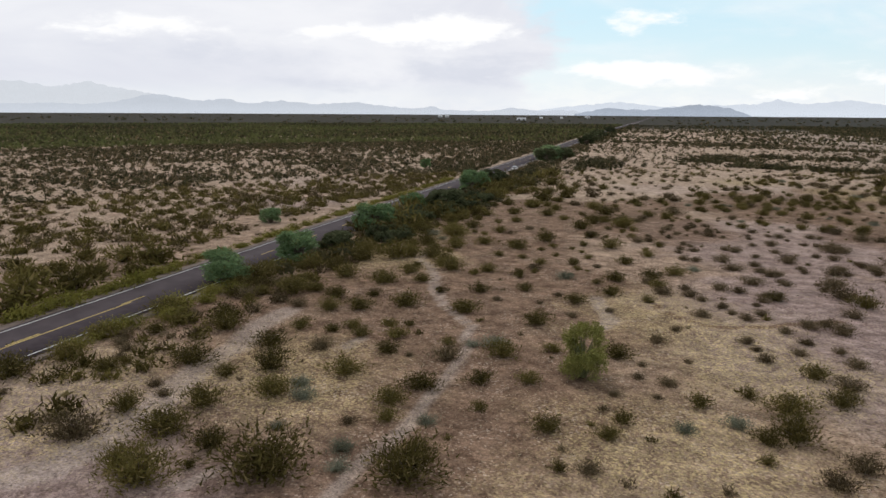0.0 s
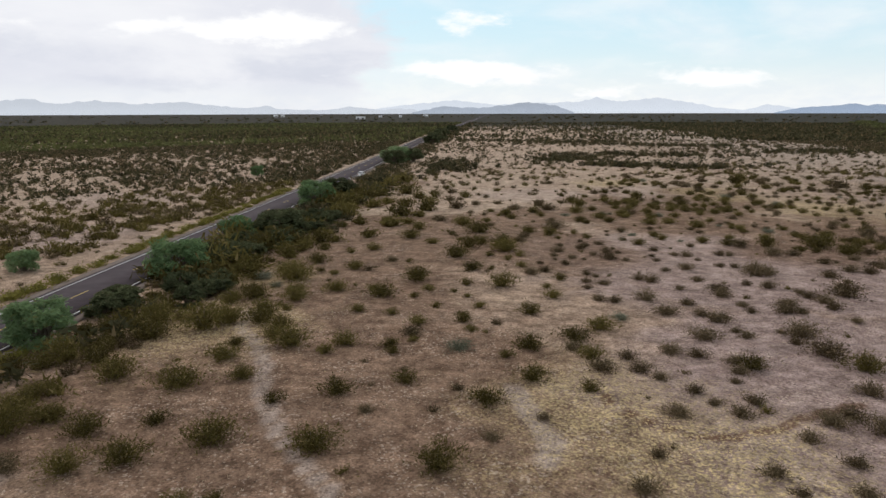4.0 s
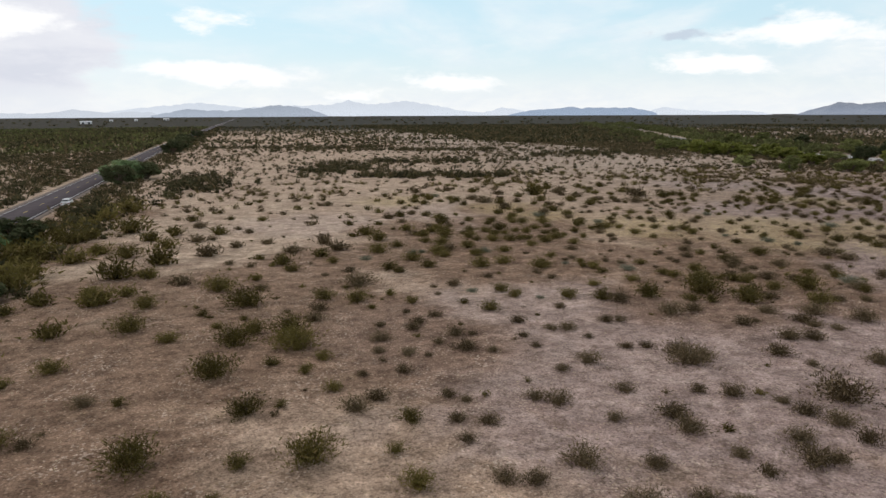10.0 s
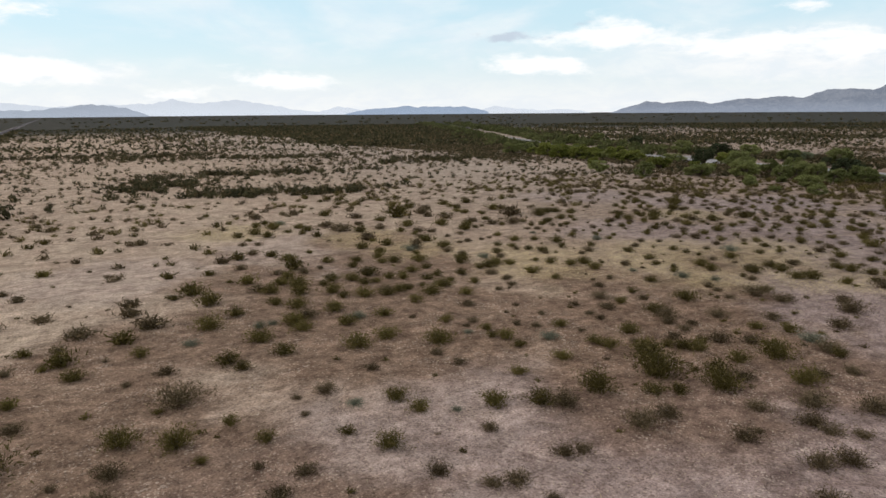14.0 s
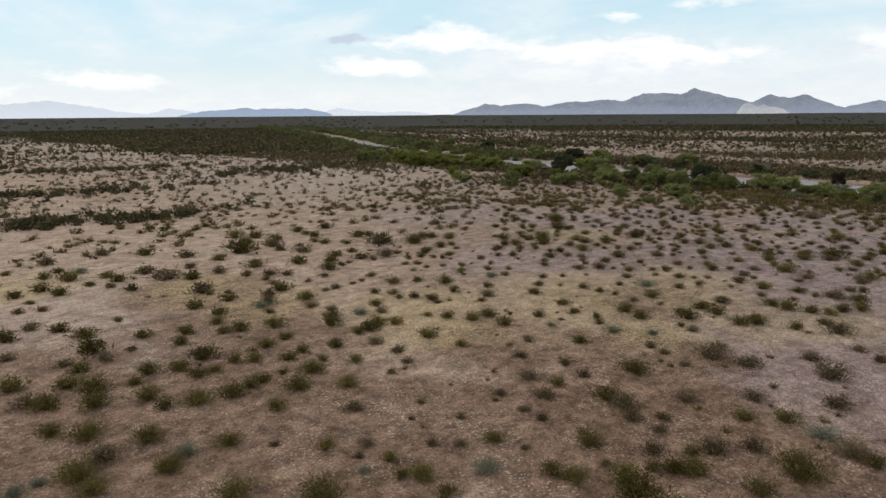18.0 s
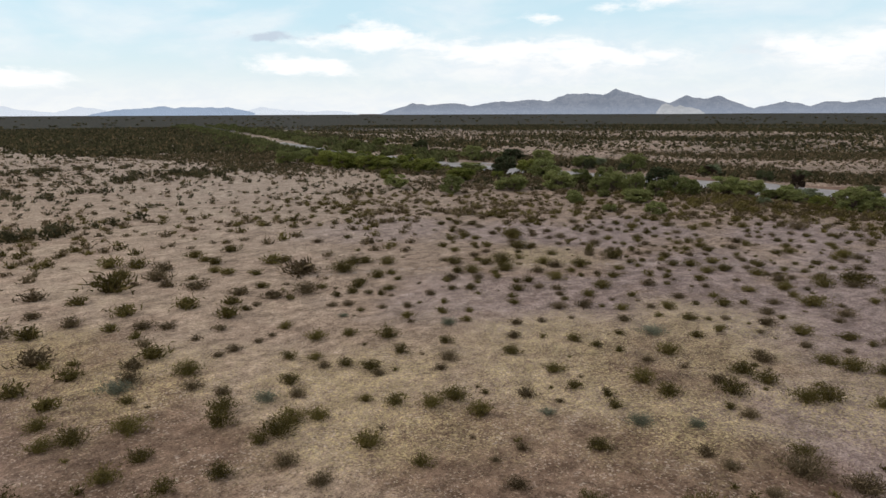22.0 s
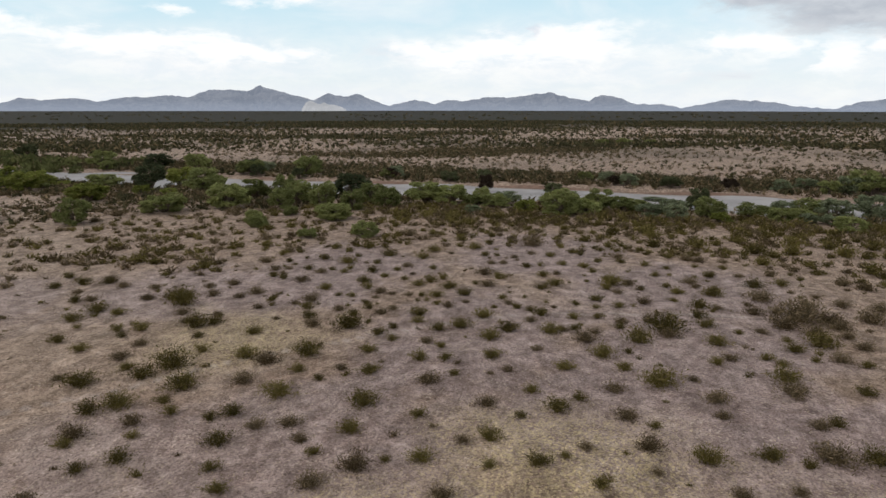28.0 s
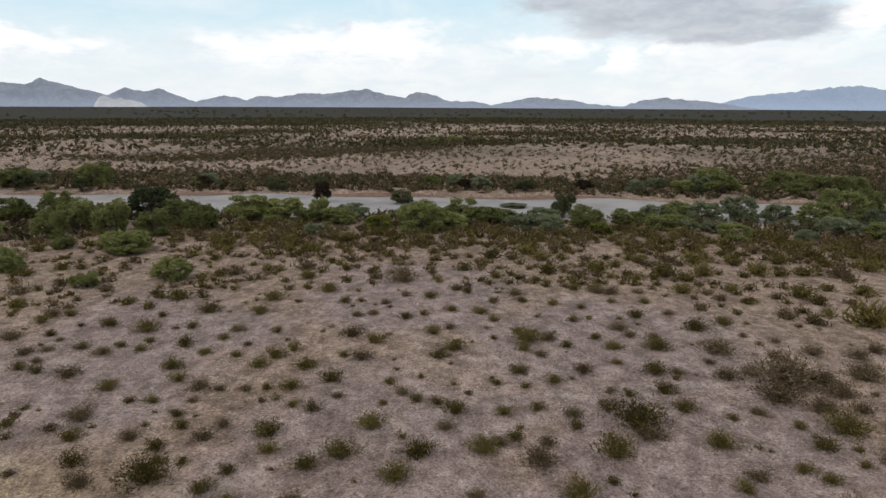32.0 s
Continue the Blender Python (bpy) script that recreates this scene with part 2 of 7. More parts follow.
    col = net.mix(net.ramp(clods, 0.48, 0.32, 0.0, 0.55), col, (0.11, 0.074, 0.052))
    litter = net.ramp(net.noise(net.mapping(p, shift=(5, 3, 1)), 2.1, 5, 0.7), 0.60, 0.72)
    col = net.mix(net.math("MULTIPLY", litter, 0.55), col, (0.085, 0.060, 0.045))
    # each small stone and clod has its own tone, and straw lies between them in flecks
    cell = tree.nodes.new("ShaderNodeSeparateColor")
    net.put(cell.inputs[0], net.voronoi(net.mapping(p, shift=(3, 3, 0)), 7.0, out=1))
    fleck = net.ramp(cell.outputs[0], 0.62, 0.80)
    col = net.mix(net.math("MULTIPLY", net.math("MULTIPLY", fleck, net.math("ADD", net.math("MULTIPLY", amount, 0.95), 0.03)), 0.75), col, (0.58, 0.455, 0.25))
    col = net.mix(net.ramp(cell.outputs[1], 0.80, 0.95, 0.0, 0.45), col, (0.075, 0.050, 0.036))
    col = net.mix(net.math("MULTIPLY", net.ramp(cell.outputs[2], 0.84, 0.96, 0.0, 0.6), net.ramp(net.noise(net.mapping(p, shift=(8, 8, 0)), 0.25, 4, 0.6, 0.5), 0.42, 0.62)), col, (0.60, 0.49, 0.40))
    # coarse grain of sand and small stones, and rills between them
    grain = net.ramp(net.noise(net.mapping(p, shift=(1, 9, 2)), 7.0, 3, 0.85), 0.36, 0.64, 0.72, 1.28)
    rill = net.ramp(net.noise(net.mapping(p, (1.0, 1.5, 1.0), 35), 0.33, 7, 0.72, 0.6), 0.32, 0.68, 0.72, 1.28)
    tint = tree.nodes.new("ShaderNodeHueSaturation")
    net.put(tint.inputs["Color"], col)
    net.put(tint.inputs["Value"], net.math("MULTIPLY", net.math("MULTIPLY", grain, rill), net.ramp(px, 30, 100, 1.04, 0.92)))
    # the soil turns greyer towards the wash
    net.put(tint.inputs["Saturation"], net.ramp(px, 50, 140, 1.05, 0.90))
    col = tint.outputs[0]
    # unresolved scrub of the far plain
    far = net.math("POWER", net.math("ADD", net.math("POWER", net.math("SUBTRACT", px, 60), 2), net.math("POWER", net.math("SUBTRACT", py, 110), 2)), 0.5)
    bands = net.noise(net.mapping(p, (1, 1, 1), 0, (400, 100, 0)), 0.007, 6, 0.65, 0.3)
    scrub = net.math("MULTIPLY", net.ramp(far, 540, 900), net.ramp(net.math("ADD", bands, net.ramp(far, 500, 1300, 0.0, 0.35)), 0.44, 0.58))
    east = net.math("MULTIPLY", net.ramp(net.math("SUBTRACT", px, net.math("MULTIPLY", py, 0.35)), 190, 260), net.ramp(bands, 0.46, 0.60, 0.0, 0.4))
    scrub = net.math("MAXIMUM", scrub, east)
    leaf = net.mix(net.ramp(net.noise(p, 0.05, 4, 0.7), 0.35, 0.65), (0.026, 0.030, 0.027), (0.046, 0.051, 0.044))
    col = net.mix(net.math("MULTIPLY", scrub, 0.92), col, leaf)
    net.put(bsdf.inputs["Base Color"], col)
    bsdf.inputs["Roughness"].default_value = 0.95
    bsdf.inputs["Specular IOR Level"].default_value = 0.02
    bump(net, bsdf, net.math("ADD", net.math("MULTIPLY", small, 0.7), net.math("MULTIPLY", grit, 0.5)), 0.9, 0.16)
    return m


def simple_material(name, low, high, scale=2.0, rough=0.85, detail=5.0, relief=0.3, metal=0.0):
    m, net, bsdf = material(name)
    p = position(net)
    n1 = net.noise(p, scale, detail, 0.6, 0.3)
    n2 = net.noise(p, scale * 9, 3, 0.6)
    f = net.math("ADD", net.math("MULTIPLY", net.ramp(n1, 0.3, 0.7), 0.65), net.math("MULTIPLY", n2, 0.35))
    net.put(bsdf.inputs["Base Color"], net.mix(f, low, high))
    bsdf.inputs["Roughness"].default_value, bsdf.inputs["Metallic"].default_value = rough, metal
    bsdf.inputs["Specular IOR Level"].default_value = 0.25
    if relief:
        bump(net, bsdf, n2, relief, 0.03)
    return m


def foliage_material(name, low, high, dry=(0.2, 0.15, 0.09), dry_share=0.15, through=0.25):
    """Leaves: a tone for each plant, a lighter or darker tint for each leaf, some light passing through."""
    m, net, bsdf = material(name)
    tree = net.tree
    attr = tree.nodes.new("ShaderNodeAttribute")
    attr.attribute_name = "tone"
    info = tree.nodes.new("ShaderNodeObjectInfo")
    tone = net.math("FRACT", net.math("ADD", attr.outputs["Fac"], info.outputs["Random"]))
    island = tree.nodes.new("ShaderNodeNewGeometry").outputs["Random Per Island"]
    col = net.mix(tone, low, high)
    col = net.mix(net.ramp(island, 1.0 - dry_share, 1.0), col, dry)
    value = net.tree.nodes.new("ShaderNodeHueSaturation")
    net.put(value.inputs["Value"], net.ramp(island, 0.0, 1.0, 0.75, 1.25, False))
    net.put(value.inputs["Color"], col)
    net.put(bsdf.inputs["Base Color"], value.outputs[0])
    bsdf.inputs["Roughness"].default_value = 0.9
    bsdf.inputs["Specular IOR Level"].default_value = 0.05
    thin = tree.nodes.new("ShaderNodeBsdfTranslucent")
    tree.links.new(value.outputs[0], thin.inputs[0])
    blend = tree.nodes.new("ShaderNodeMixShader")
    blend.inputs[0].default_value = through
    tree.links.new(bsdf.outputs[0], blend.inputs[1])
    tree.links.new(thin.outputs[0], blend.inputs[2])
    tree.links.new(blend.outputs[0], tree.nodes["Material Output"].inputs[0])
    return m


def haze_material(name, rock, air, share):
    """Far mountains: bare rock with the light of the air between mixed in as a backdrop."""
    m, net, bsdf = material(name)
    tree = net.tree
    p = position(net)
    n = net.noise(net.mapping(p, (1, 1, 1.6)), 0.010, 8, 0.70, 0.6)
    # wide rock tone contrast also stands in for sunlit ridges
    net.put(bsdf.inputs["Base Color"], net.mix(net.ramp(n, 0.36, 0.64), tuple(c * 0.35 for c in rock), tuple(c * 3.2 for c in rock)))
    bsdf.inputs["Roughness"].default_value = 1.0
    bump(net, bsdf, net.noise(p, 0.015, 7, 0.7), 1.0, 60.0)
    # haze painted on as air-coloured emission, stronger towards the foot
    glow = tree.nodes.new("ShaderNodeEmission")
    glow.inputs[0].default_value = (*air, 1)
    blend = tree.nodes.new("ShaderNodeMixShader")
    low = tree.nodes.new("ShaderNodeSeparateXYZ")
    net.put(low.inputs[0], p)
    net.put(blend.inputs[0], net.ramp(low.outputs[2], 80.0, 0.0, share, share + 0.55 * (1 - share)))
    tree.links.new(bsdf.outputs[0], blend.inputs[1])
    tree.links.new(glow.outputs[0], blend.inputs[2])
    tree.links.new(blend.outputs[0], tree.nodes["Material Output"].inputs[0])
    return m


SOIL = ground_material()
SAND = simple_material("wash_sand", (0.27, 0.255, 0.25), (0.43, 0.41, 0.40), 0.12, 0.95)
BANK = simple_material("red_bank_earth", (0.15, 0.095, 0.07), (0.28, 0.18, 0.135), 0.5, 0.95)
ASPHALT = simple_material("worn_asphalt", (0.050, 0.037, 0.042), (0.088, 0.068, 0.075), 0.5, 0.9)
GRAVEL = simple_material("shoulder_gravel", (0.15, 0.115, 0.095), (0.26, 0.21, 0.18), 0.8, 0.95)
WHITE_LINE = simple_material("white_road_paint", (0.62, 0.62, 0.60), (0.78, 0.78, 0.76), 1.5, 0.7, relief=0)
YELLOW_LINE = simple_material("yellow_road_paint", (0.62, 0.45, 0.12), (0.74, 0.56, 0.20), 1.5, 0.7, relief=0)
BARK = simple_material("grey_brown_bark", (0.10, 0.075, 0.055), (0.20, 0.16, 0.12), 3.0)
GREEN_BARK = simple_material("green_bark", (0.13, 0.14, 0.06), (0.22, 0.22, 0.10), 3.0)
TWIG = simple_material("dry_twigs", (0.13, 0.10, 0.075), (0.26, 0.21, 0.16), 3.0)
CREOSOTE = foliage_material("creosote_leaves", (0.070, 0.057, 0.018), (0.168, 0.139, 0.043), (0.23, 0.175, 0.080), 0.25, 0.3)
BURSAGE = foliage_material("brown_bursage_leaves", (0.088, 0.064, 0.034), (0.178, 0.137, 0.079), (0.28, 0.21, 0.13), 0.3)
BRITTLE = foliage_material("grey_brittlebush_leaves", (0.15, 0.16, 0.11), (0.25, 0.26, 0.19), (0.32, 0.28, 0.19))
RABBIT = foliage_material("yellow_green_leaves", (0.17, 0.16, 0.035), (0.28, 0.25, 0.065), (0.32, 0.26, 0.12))
YOUNG = foliage_material("yellow_green_mesquite_leaves", (0.145, 0.165, 0.036), (0.245, 0.262, 0.066), (0.24, 0.21, 0.08), 0.15, 0.42)
GREYTHORN = foliage_material("greythorn_leaves", (0.145, 0.172, 0.096), (0.255, 0.285, 0.170), (0.25, 0.24, 0.15), 0.15, 0.42)
VERDE = foliage_material("palo_verde_leaves", (0.16, 0.172, 0.042), (0.26, 0.255, 0.078), (0.34, 0.30, 0.11))
ROADTREE = foliage_material("blue_green_tree_leaves", (0.150, 0.235, 0.105), (0.245, 0.335, 0.165), (0.17, 0.18, 0.07), 0.15, 0.4)
MESQUITE = foliage_material("mesquite_leaves", (0.150, 0.168, 0.060), (0.300, 0.320, 0.120), (0.24, 0.22, 0.11), 0.15, 0.42)
DEADTREE = foliage_material("dead_brown_leaves", (0.030, 0.022, 0.016), (0.062, 0.044, 0.030), (0.09, 0.06, 0.04))
DARKTREE = foliage_material("dark_ironwood_leaves", (0.060, 0.072, 0.036), (0.125, 0.138, 0.068), (0.12, 0.10, 0.055))
WASH_GREEN = foliage_material("wash_thicket_leaves", (0.078, 0.088, 0.034), (0.165, 0.172, 0.066), (0.16, 0.13, 0.07))
SCRUB_FAR = foliage_material("far_scrub_leaves", (0.044, 0.043, 0.023), (0.105, 0.096, 0.048), (0.18, 0.13, 0.07), 0.25)
STRAW = foliage_material("dry_grass_blades", (0.42, 0.34, 0.21), (0.66, 0.57, 0.41), (0.52, 0.42, 0.23))
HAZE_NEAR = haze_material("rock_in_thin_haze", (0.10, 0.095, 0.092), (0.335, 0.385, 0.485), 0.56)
# brighter rock that paints a patch of sunlight on the mountainside
HAZE_SUNLIT = haze_material("sunlit_patch_in_thin_haze", (0.27, 0.255, 0.235), (0.52, 0.54, 0.58), 0.60)
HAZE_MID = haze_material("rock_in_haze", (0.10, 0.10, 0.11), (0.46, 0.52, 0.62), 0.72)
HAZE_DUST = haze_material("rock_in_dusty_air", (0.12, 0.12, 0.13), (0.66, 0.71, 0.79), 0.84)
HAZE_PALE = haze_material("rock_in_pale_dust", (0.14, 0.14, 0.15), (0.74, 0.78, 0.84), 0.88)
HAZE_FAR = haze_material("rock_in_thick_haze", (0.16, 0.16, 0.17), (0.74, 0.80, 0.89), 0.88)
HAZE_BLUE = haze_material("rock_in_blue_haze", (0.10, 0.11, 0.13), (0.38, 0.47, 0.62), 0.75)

# ---------------------------------------------------------------- ground, wash and road
ROAD_L, ROAD_R = -49.94, -43.24                   # the two white edge lines
WASH_Y = (-400, -100, 0, 50, 100, 150, 200, 270, 324, 430, 525, 640, 800, 1400)
WASH_X = (40, 130, 176, 197, 214, 225, 229, 241, 249, 281, 330, 388, 462, 740)
WASH_W = (14, 15, 15, 15.5, 16, 15, 15, 15, 16, 18, 18, 17, 15, 13)


def bend(y):
    """How far the road has swung east of its straight line."""
    return 0.0235 * np.maximum(np.asarray(y, float) - 500.0, 0.0)


def wash_x(y):
    return np.interp(y, WASH_Y, WASH_X)


def wash_off(x, y):
    """Signed distance from the middle of the dry wash in half widths."""
    return (x - wash_x(y)) * 0.93 / np.interp(y, WASH_Y, WASH_W)


def ground_z(x, y):
    x, y = np.asarray(x, float), np.asarray(y, float)
    slope = 1.8 * np.tanh((0.0017 * x - 0.0049 * y) / 1.8)
    near = np.exp(-((x - 80) ** 2 + (y - 120) ** 2) / 400**2)
    roll = 0.10 * np.sin(x / 7.1 + 1.4 * np.sin(y / 11.3)) * np.sin(y / 8.7 + 0.9 * np.sin(x / 13.0)) + 0.06 * np.sin(x / 3.3 + y / 4.7)
    by_road = np.clip((np.abs(x - bend(y) - 0.5 * (ROAD_L + ROAD_R)) - 6.0) / 8.0, 0, 1)
    dip = np.clip((1.25 - np.abs(wash_off(x, y))) / 0.35, 0, 1)
    dip = dip * dip * (3 - 2 * dip)
    return slope + roll * near * by_road * (1 - dip) - 1.1 * dip - 0.12 * (1 - by_road)


def mesh_object(name, verts, faces, mat, parent=None, label="", smooth=False, attrs=None):
    me = bpy.data.meshes.new(name)
    verts = np.asarray(verts, np.float32)
    me.vertices.add(len(verts))
    me.vertices.foreach_set("co", verts.ravel())
    faces = np.asarray(faces, np.int32)
    k = faces.shape[1]
    me.loops.add(faces.size)
    me.loops.foreach_set("vertex_index", faces.ravel())
    me.polygons.add(len(faces))
    me.polygons.foreach_set("loop_start", np.arange(0, faces.size, k, dtype=np.int32))
    me.polygons.foreach_set("loop_total", np.full(len(faces), k, np.int32))
    me.update(calc_edges=True)
    if smooth:
        me.polygons.foreach_set("use_smooth", np.ones(len(faces), bool))
    for key, values in (attrs or {}).items():
        me.attributes.new(key, "FLOAT", "POINT").data.foreach_set("value", np.asarray(values, np.float32))
    me.materials.append(mat)
    ob = new(name, me)
    if parent is not None:
        ob.parent = parent
    if label:
        tagged(ob, label)
    return ob


def part(name, bm, mat, parent, label=""):
    me = bpy.data.meshes.new(name)
    bm.to_mesh(me)
    bm.free()
    me.materials.append(mat)
    ob = new(name, me)
    ob.parent = parent
    return tagged(ob, label) if label else ob


def sheet(xs, ys, height):
    gx, gy = np.meshgrid(xs, ys)
    verts = np.stack([gx, gy, height(gx, gy)], -1).reshape(-1, 3)
    nx, ny = len(xs), len(ys)
    i = (np.arange(ny - 1)[:, None] * nx + np.arange(nx - 1)).ravel()
    return verts, np.stack([i, i + 1, i + nx + 1, i + nx], 1)


def graded(fine_low, fine_high, step, low, high):
    inner = np.arange(fine_low, fine_high + step, step)
    out = 1.25 ** np.arange(1, 40) * step * 4
    right = inner[-1] + np.cumsum(out)
    left = inner[0] - np.cumsum(out)
    return np.concatenate([[low], left[left > low + 50][::-1], inner, right[right < high - 50], [high]])


def drifts(x, y, spots, radius):
    """Soft round patches over the plan, added up to at most one."""
    total = np.zeros_like(x)
    for sx, sy in spots:
        total = np.maximum(total, np.exp(-((x - sx) ** 2 + (y - sy) ** 2) / radius**2))
    return total


STRAW_SPOTS = ((2, 64), (5, 59), (8, 50), (3, 36), (-34, 29), (-35, 34), (-24, 38), (-34, 97), (55, 151), (69, 134), (80, 126), (28, 201), (44, 185), (48, 172), (60, 158), (70, 144), (84, 124), (79, 150), (84, 136), (92, 140), (110, 172), (-31, 79))
CRUST_SPOTS = ((25, 92), (21, 76), (25, 105), (20, 102), (6, 177), (111, 206), (94, 158), (102, 136), (123, 184), (128, 172), (114, 129), (-27, 27), (14, 62), (24, 66), (18, 55), (74, 118), (95, 120), (88, 165), (108, 150), (16, 98), (118, 150), (140, 170), (150, 145), (135, 130), (-86, 165), (-72, 120), (62, 100), (30, 182), (33, 173), (25, 112), (39, 104), (29, 96), (12, 112))
# brown knolls, plus places where shade is put into the soil colour
RED_AND_SHADE_SPOTS = ((-1, 133), (-4, 122), (37, 114), (27, 131), (35, 155), (39, 136), (53, 124), (-18, 94), (-16, 106), (-7, 39), (-12, 31), (45, 128), (-22, 95), (-15, 89), (-28, 106), (-24, 116), (-27, 130), (-22, 136), (30, 152), (34, 145), (15, 142), (20, 135), (-20, 55), (-11, 60), (-18, 70), (-28, 62), (-32, 76), (-8, 72), (-20, 84), (-10, 47), (-25, 45), (-30, 95), (-35, 55), (-2, 58), (5, 110), (56, 142), (62, 132), (78, 140), (21, 164), (23, 152), (27, 146), (28, 139), (47, 121), (50, 116), (51, 111), (-9, 137), (-6, 116), (2, 120), (2, 145), (43, 115), (-36, 105), (-14, 74), (-18, 37), (-22, 61), (40, 167), (41, 157), (44, 183), (13, 145), (21, 151), (-18, 113), (-31, 161), (-29, 200), (-26, 72), (-26, 83), (-18, 100), (-11, 124))
TRAILS = ((0.6, (-13, 22), (-13.5, 26), (-13.1, 29.3), (-12.7, 32.5), (-12.2, 35), (-12.4, 38), (-12.1, 40.5), (-12.1, 46.5), (-13.1, 50.8), (-13.3, 53.4), (-17.5, 59)), (0.7, (-27.5, 83), (-26.4, 78), (-24, 74.6), (-21.6, 69.4), (-20.5, 65), (-17.5, 59)),
          (0.45, (78, 189), (90, 182), (97, 174), (105, 168), (110, 162), (117, 153), (122, 144), (124, 132), (125, 118)),
          (1.5, (-29.5, 22.6), (-28.2, 24), (-27.8, 26.4), (-28, 29.2), (-28.2, 32.4), (-29.3, 35.9), (-30, 40.2), (-29.7, 43.7), (-31, 48), (-30.8, 53)), (0.6, (-20.9, 24.8), (-20.3, 26.1), (-19.9, 27.3)),
          (0.6, (-21.7, 45.5), (-21.7, 47.2), (-21.1, 48.1)), (0.9, (-3.9, 66.6), (-3.1, 62.9), (-2, 59.2), (-2.6, 56.9)))
GULLIES = ((0.45, (1.6, 66), (2.7, 63), (5.7, 60.3), (7.9, 60), (11.1, 61.3), (13.9, 63.2), (17.7, 64.8)),)


def along(x, y, lines):
    """How near each place lies to some of the lines, each given with its half width."""
    total = np.zeros_like(x)
    for wide, *line in lines:
        for (ax, ay), (bx, by) in zip(line[:-1], line[1:]):
            t = np.clip(((x - ax) * (bx - ax) + (y - ay) * (by - ay)) / ((bx - ax) ** 2 + (by - ay) ** 2), 0, 1)
            d = np.hypot(x - ax - t * (bx - ax), y - ay - t * (by - ay))
            total = np.maximum(total, np.exp(-((d / wide) ** 2)))
    return total


verts, faces = sheet(graded(-70, 250, 0.9, -4700, 4800), graded(15, 290, 0.9, -4700, 4900), ground_z)
gx, gy = verts[:, 0], verts[:, 1]
cover = {"straw": drifts(gx, gy, STRAW_SPOTS, 9.0), "crust": drifts(gx, gy, CRUST_SPOTS, 13.0), "red": drifts(gx, gy, RED_AND_SHADE_SPOTS, 9.5), "trail": along(gx, gy, TRAILS), "gully": along(gx, gy, GULLIES)}
tagged(mesh_object("ground", verts, faces, SOIL, smooth=True, attrs=cover), "pinkish tan desert soil with gravel and dry grass", "ground", kind="structure")


def ribbon(name, ys, left, right, lift, mat, across=2):
    """A strip along y between two edge lines, lying on the ground at a small lift."""
    t = np.linspace(0, 1, across)
    xs = left[:, None] * (1 - t) + right[:, None] * t
    yy = np.repeat(ys[:, None], across, 1)
    verts = np.stack([xs, yy, ground_z(xs, yy) + lift], -1).reshape(-1, 3)
    i = (np.arange(len(ys) - 1)[:, None] * across + np.arange(across - 1)).ravel()
    return verts, np.stack([i, i + 1, i + across + 1, i + across], 1)


wy = np.arange(-300, 1300, 4.0)
ww = np.interp(wy, WASH_Y, WASH_W)
wob = 0.10 * np.sin(wy / 17.0) + 0.07 * np.sin(wy / 6.1 + 1)
v, f = ribbon("wash_bed", wy, wash_x(wy) - ww * (0.98 + wob), wash_x(wy) + ww * (0.98 - wob), 0.05, SAND, 9)
tagged(mesh_object("wash_bed", v, f, SAND, smooth=True), "pale grey sand bed of a dry wash", "riverbed", kind="structure")
by = np.arange(20, 700, 3.0)
bw = np.interp(by, WASH_Y, WASH_W)
v, f = ribbon("wash_bank", by, wash_x(by) + bw * (1.0 + 0.04 * np.sin(by / 5.0)), wash_x(by) + bw * (1.10 + 0.07 * np.sin(by / 7.3)), 0.06, BANK, 4)
tagged(mesh_object("wash_bank", v, f, BANK, smooth=True), "reddish earth bank cut beside the dry wash", "riverbank", kind="structure")


def slab(y0, y1, x0, x1, z0, lift, step=20.0):
    """A closed strip of road, following the slope of the ground along y."""
    ys = np.linspace(y0, y1, max(2, int((y1 - y0) / step)))
    base = 1.8 * np.tanh((0.0017 * 0.5 * (ROAD_L + ROAD_R) - 0.0049 * ys) / 1.8)
    rows = []
    for x, dz in ((x0, z0), (x0, lift), (x1, lift), (x1, z0)):
        rows.append(np.stack([x + bend(ys), ys, base + dz], -1))
    verts = np.stack(rows, 1).reshape(-1, 3)
    i = np.arange(len(ys) - 1) * 4
    faces = np.concatenate([np.stack([i + k, i + 4 + k, i + 4 + k + 1, i + k + 1], 1) for k in range(3)])
    return verts, faces


road = tagged(new("road"), "two-lane worn grey asphalt road with painted lines", "road", kind="structure")
mid = 0.5 * (ROAD_L + ROAD_R)
v, f = slab(-150, 4000, ROAD_L - 0.5, ROAD_R + 0.5, -0.2, 0.06)
mesh_object("asphalt", v, f, ASPHALT, road)
for x in (ROAD_L, ROAD_R):
    v, f = slab(-150, 2500, x - 0.07, x + 0.07, 0.05, 0.066)
    mesh_object("edge_line", v, f, WHITE_LINE, road, "worn white edge line")
v, f = slab(-150, 50.8, mid + 0.10, mid + 0.24, 0.05, 0.066)
mesh_object("centre_line", v, f, YELLOW_LINE, road, "solid yellow centre line")
for k in range(75):
    y = -60 + 12.2 * k
    v, f = slab(y, y + 3.1, mid - 0.20, mid - 0.06, 0.05, 0.066, 3)
    mesh_object("centre_dash", v, f, YELLOW_LINE, road)
for x0, x1 in ((ROAD_L - 1.7, ROAD_L - 0.5), (ROAD_R + 0.5, ROAD_R + 1.6)):
    v, f = slab(-150, 1500, x0, x1, -0.3, 0.0)
    tagged(mesh_object("road_shoulder", v, f, GRAVEL), "pale gravel shoulder along the asphalt road", "road shoulder", kind="structure")

# ---------------------------------------------------------------- far mountains
CENTRE = np.array([30.0, 90.0])


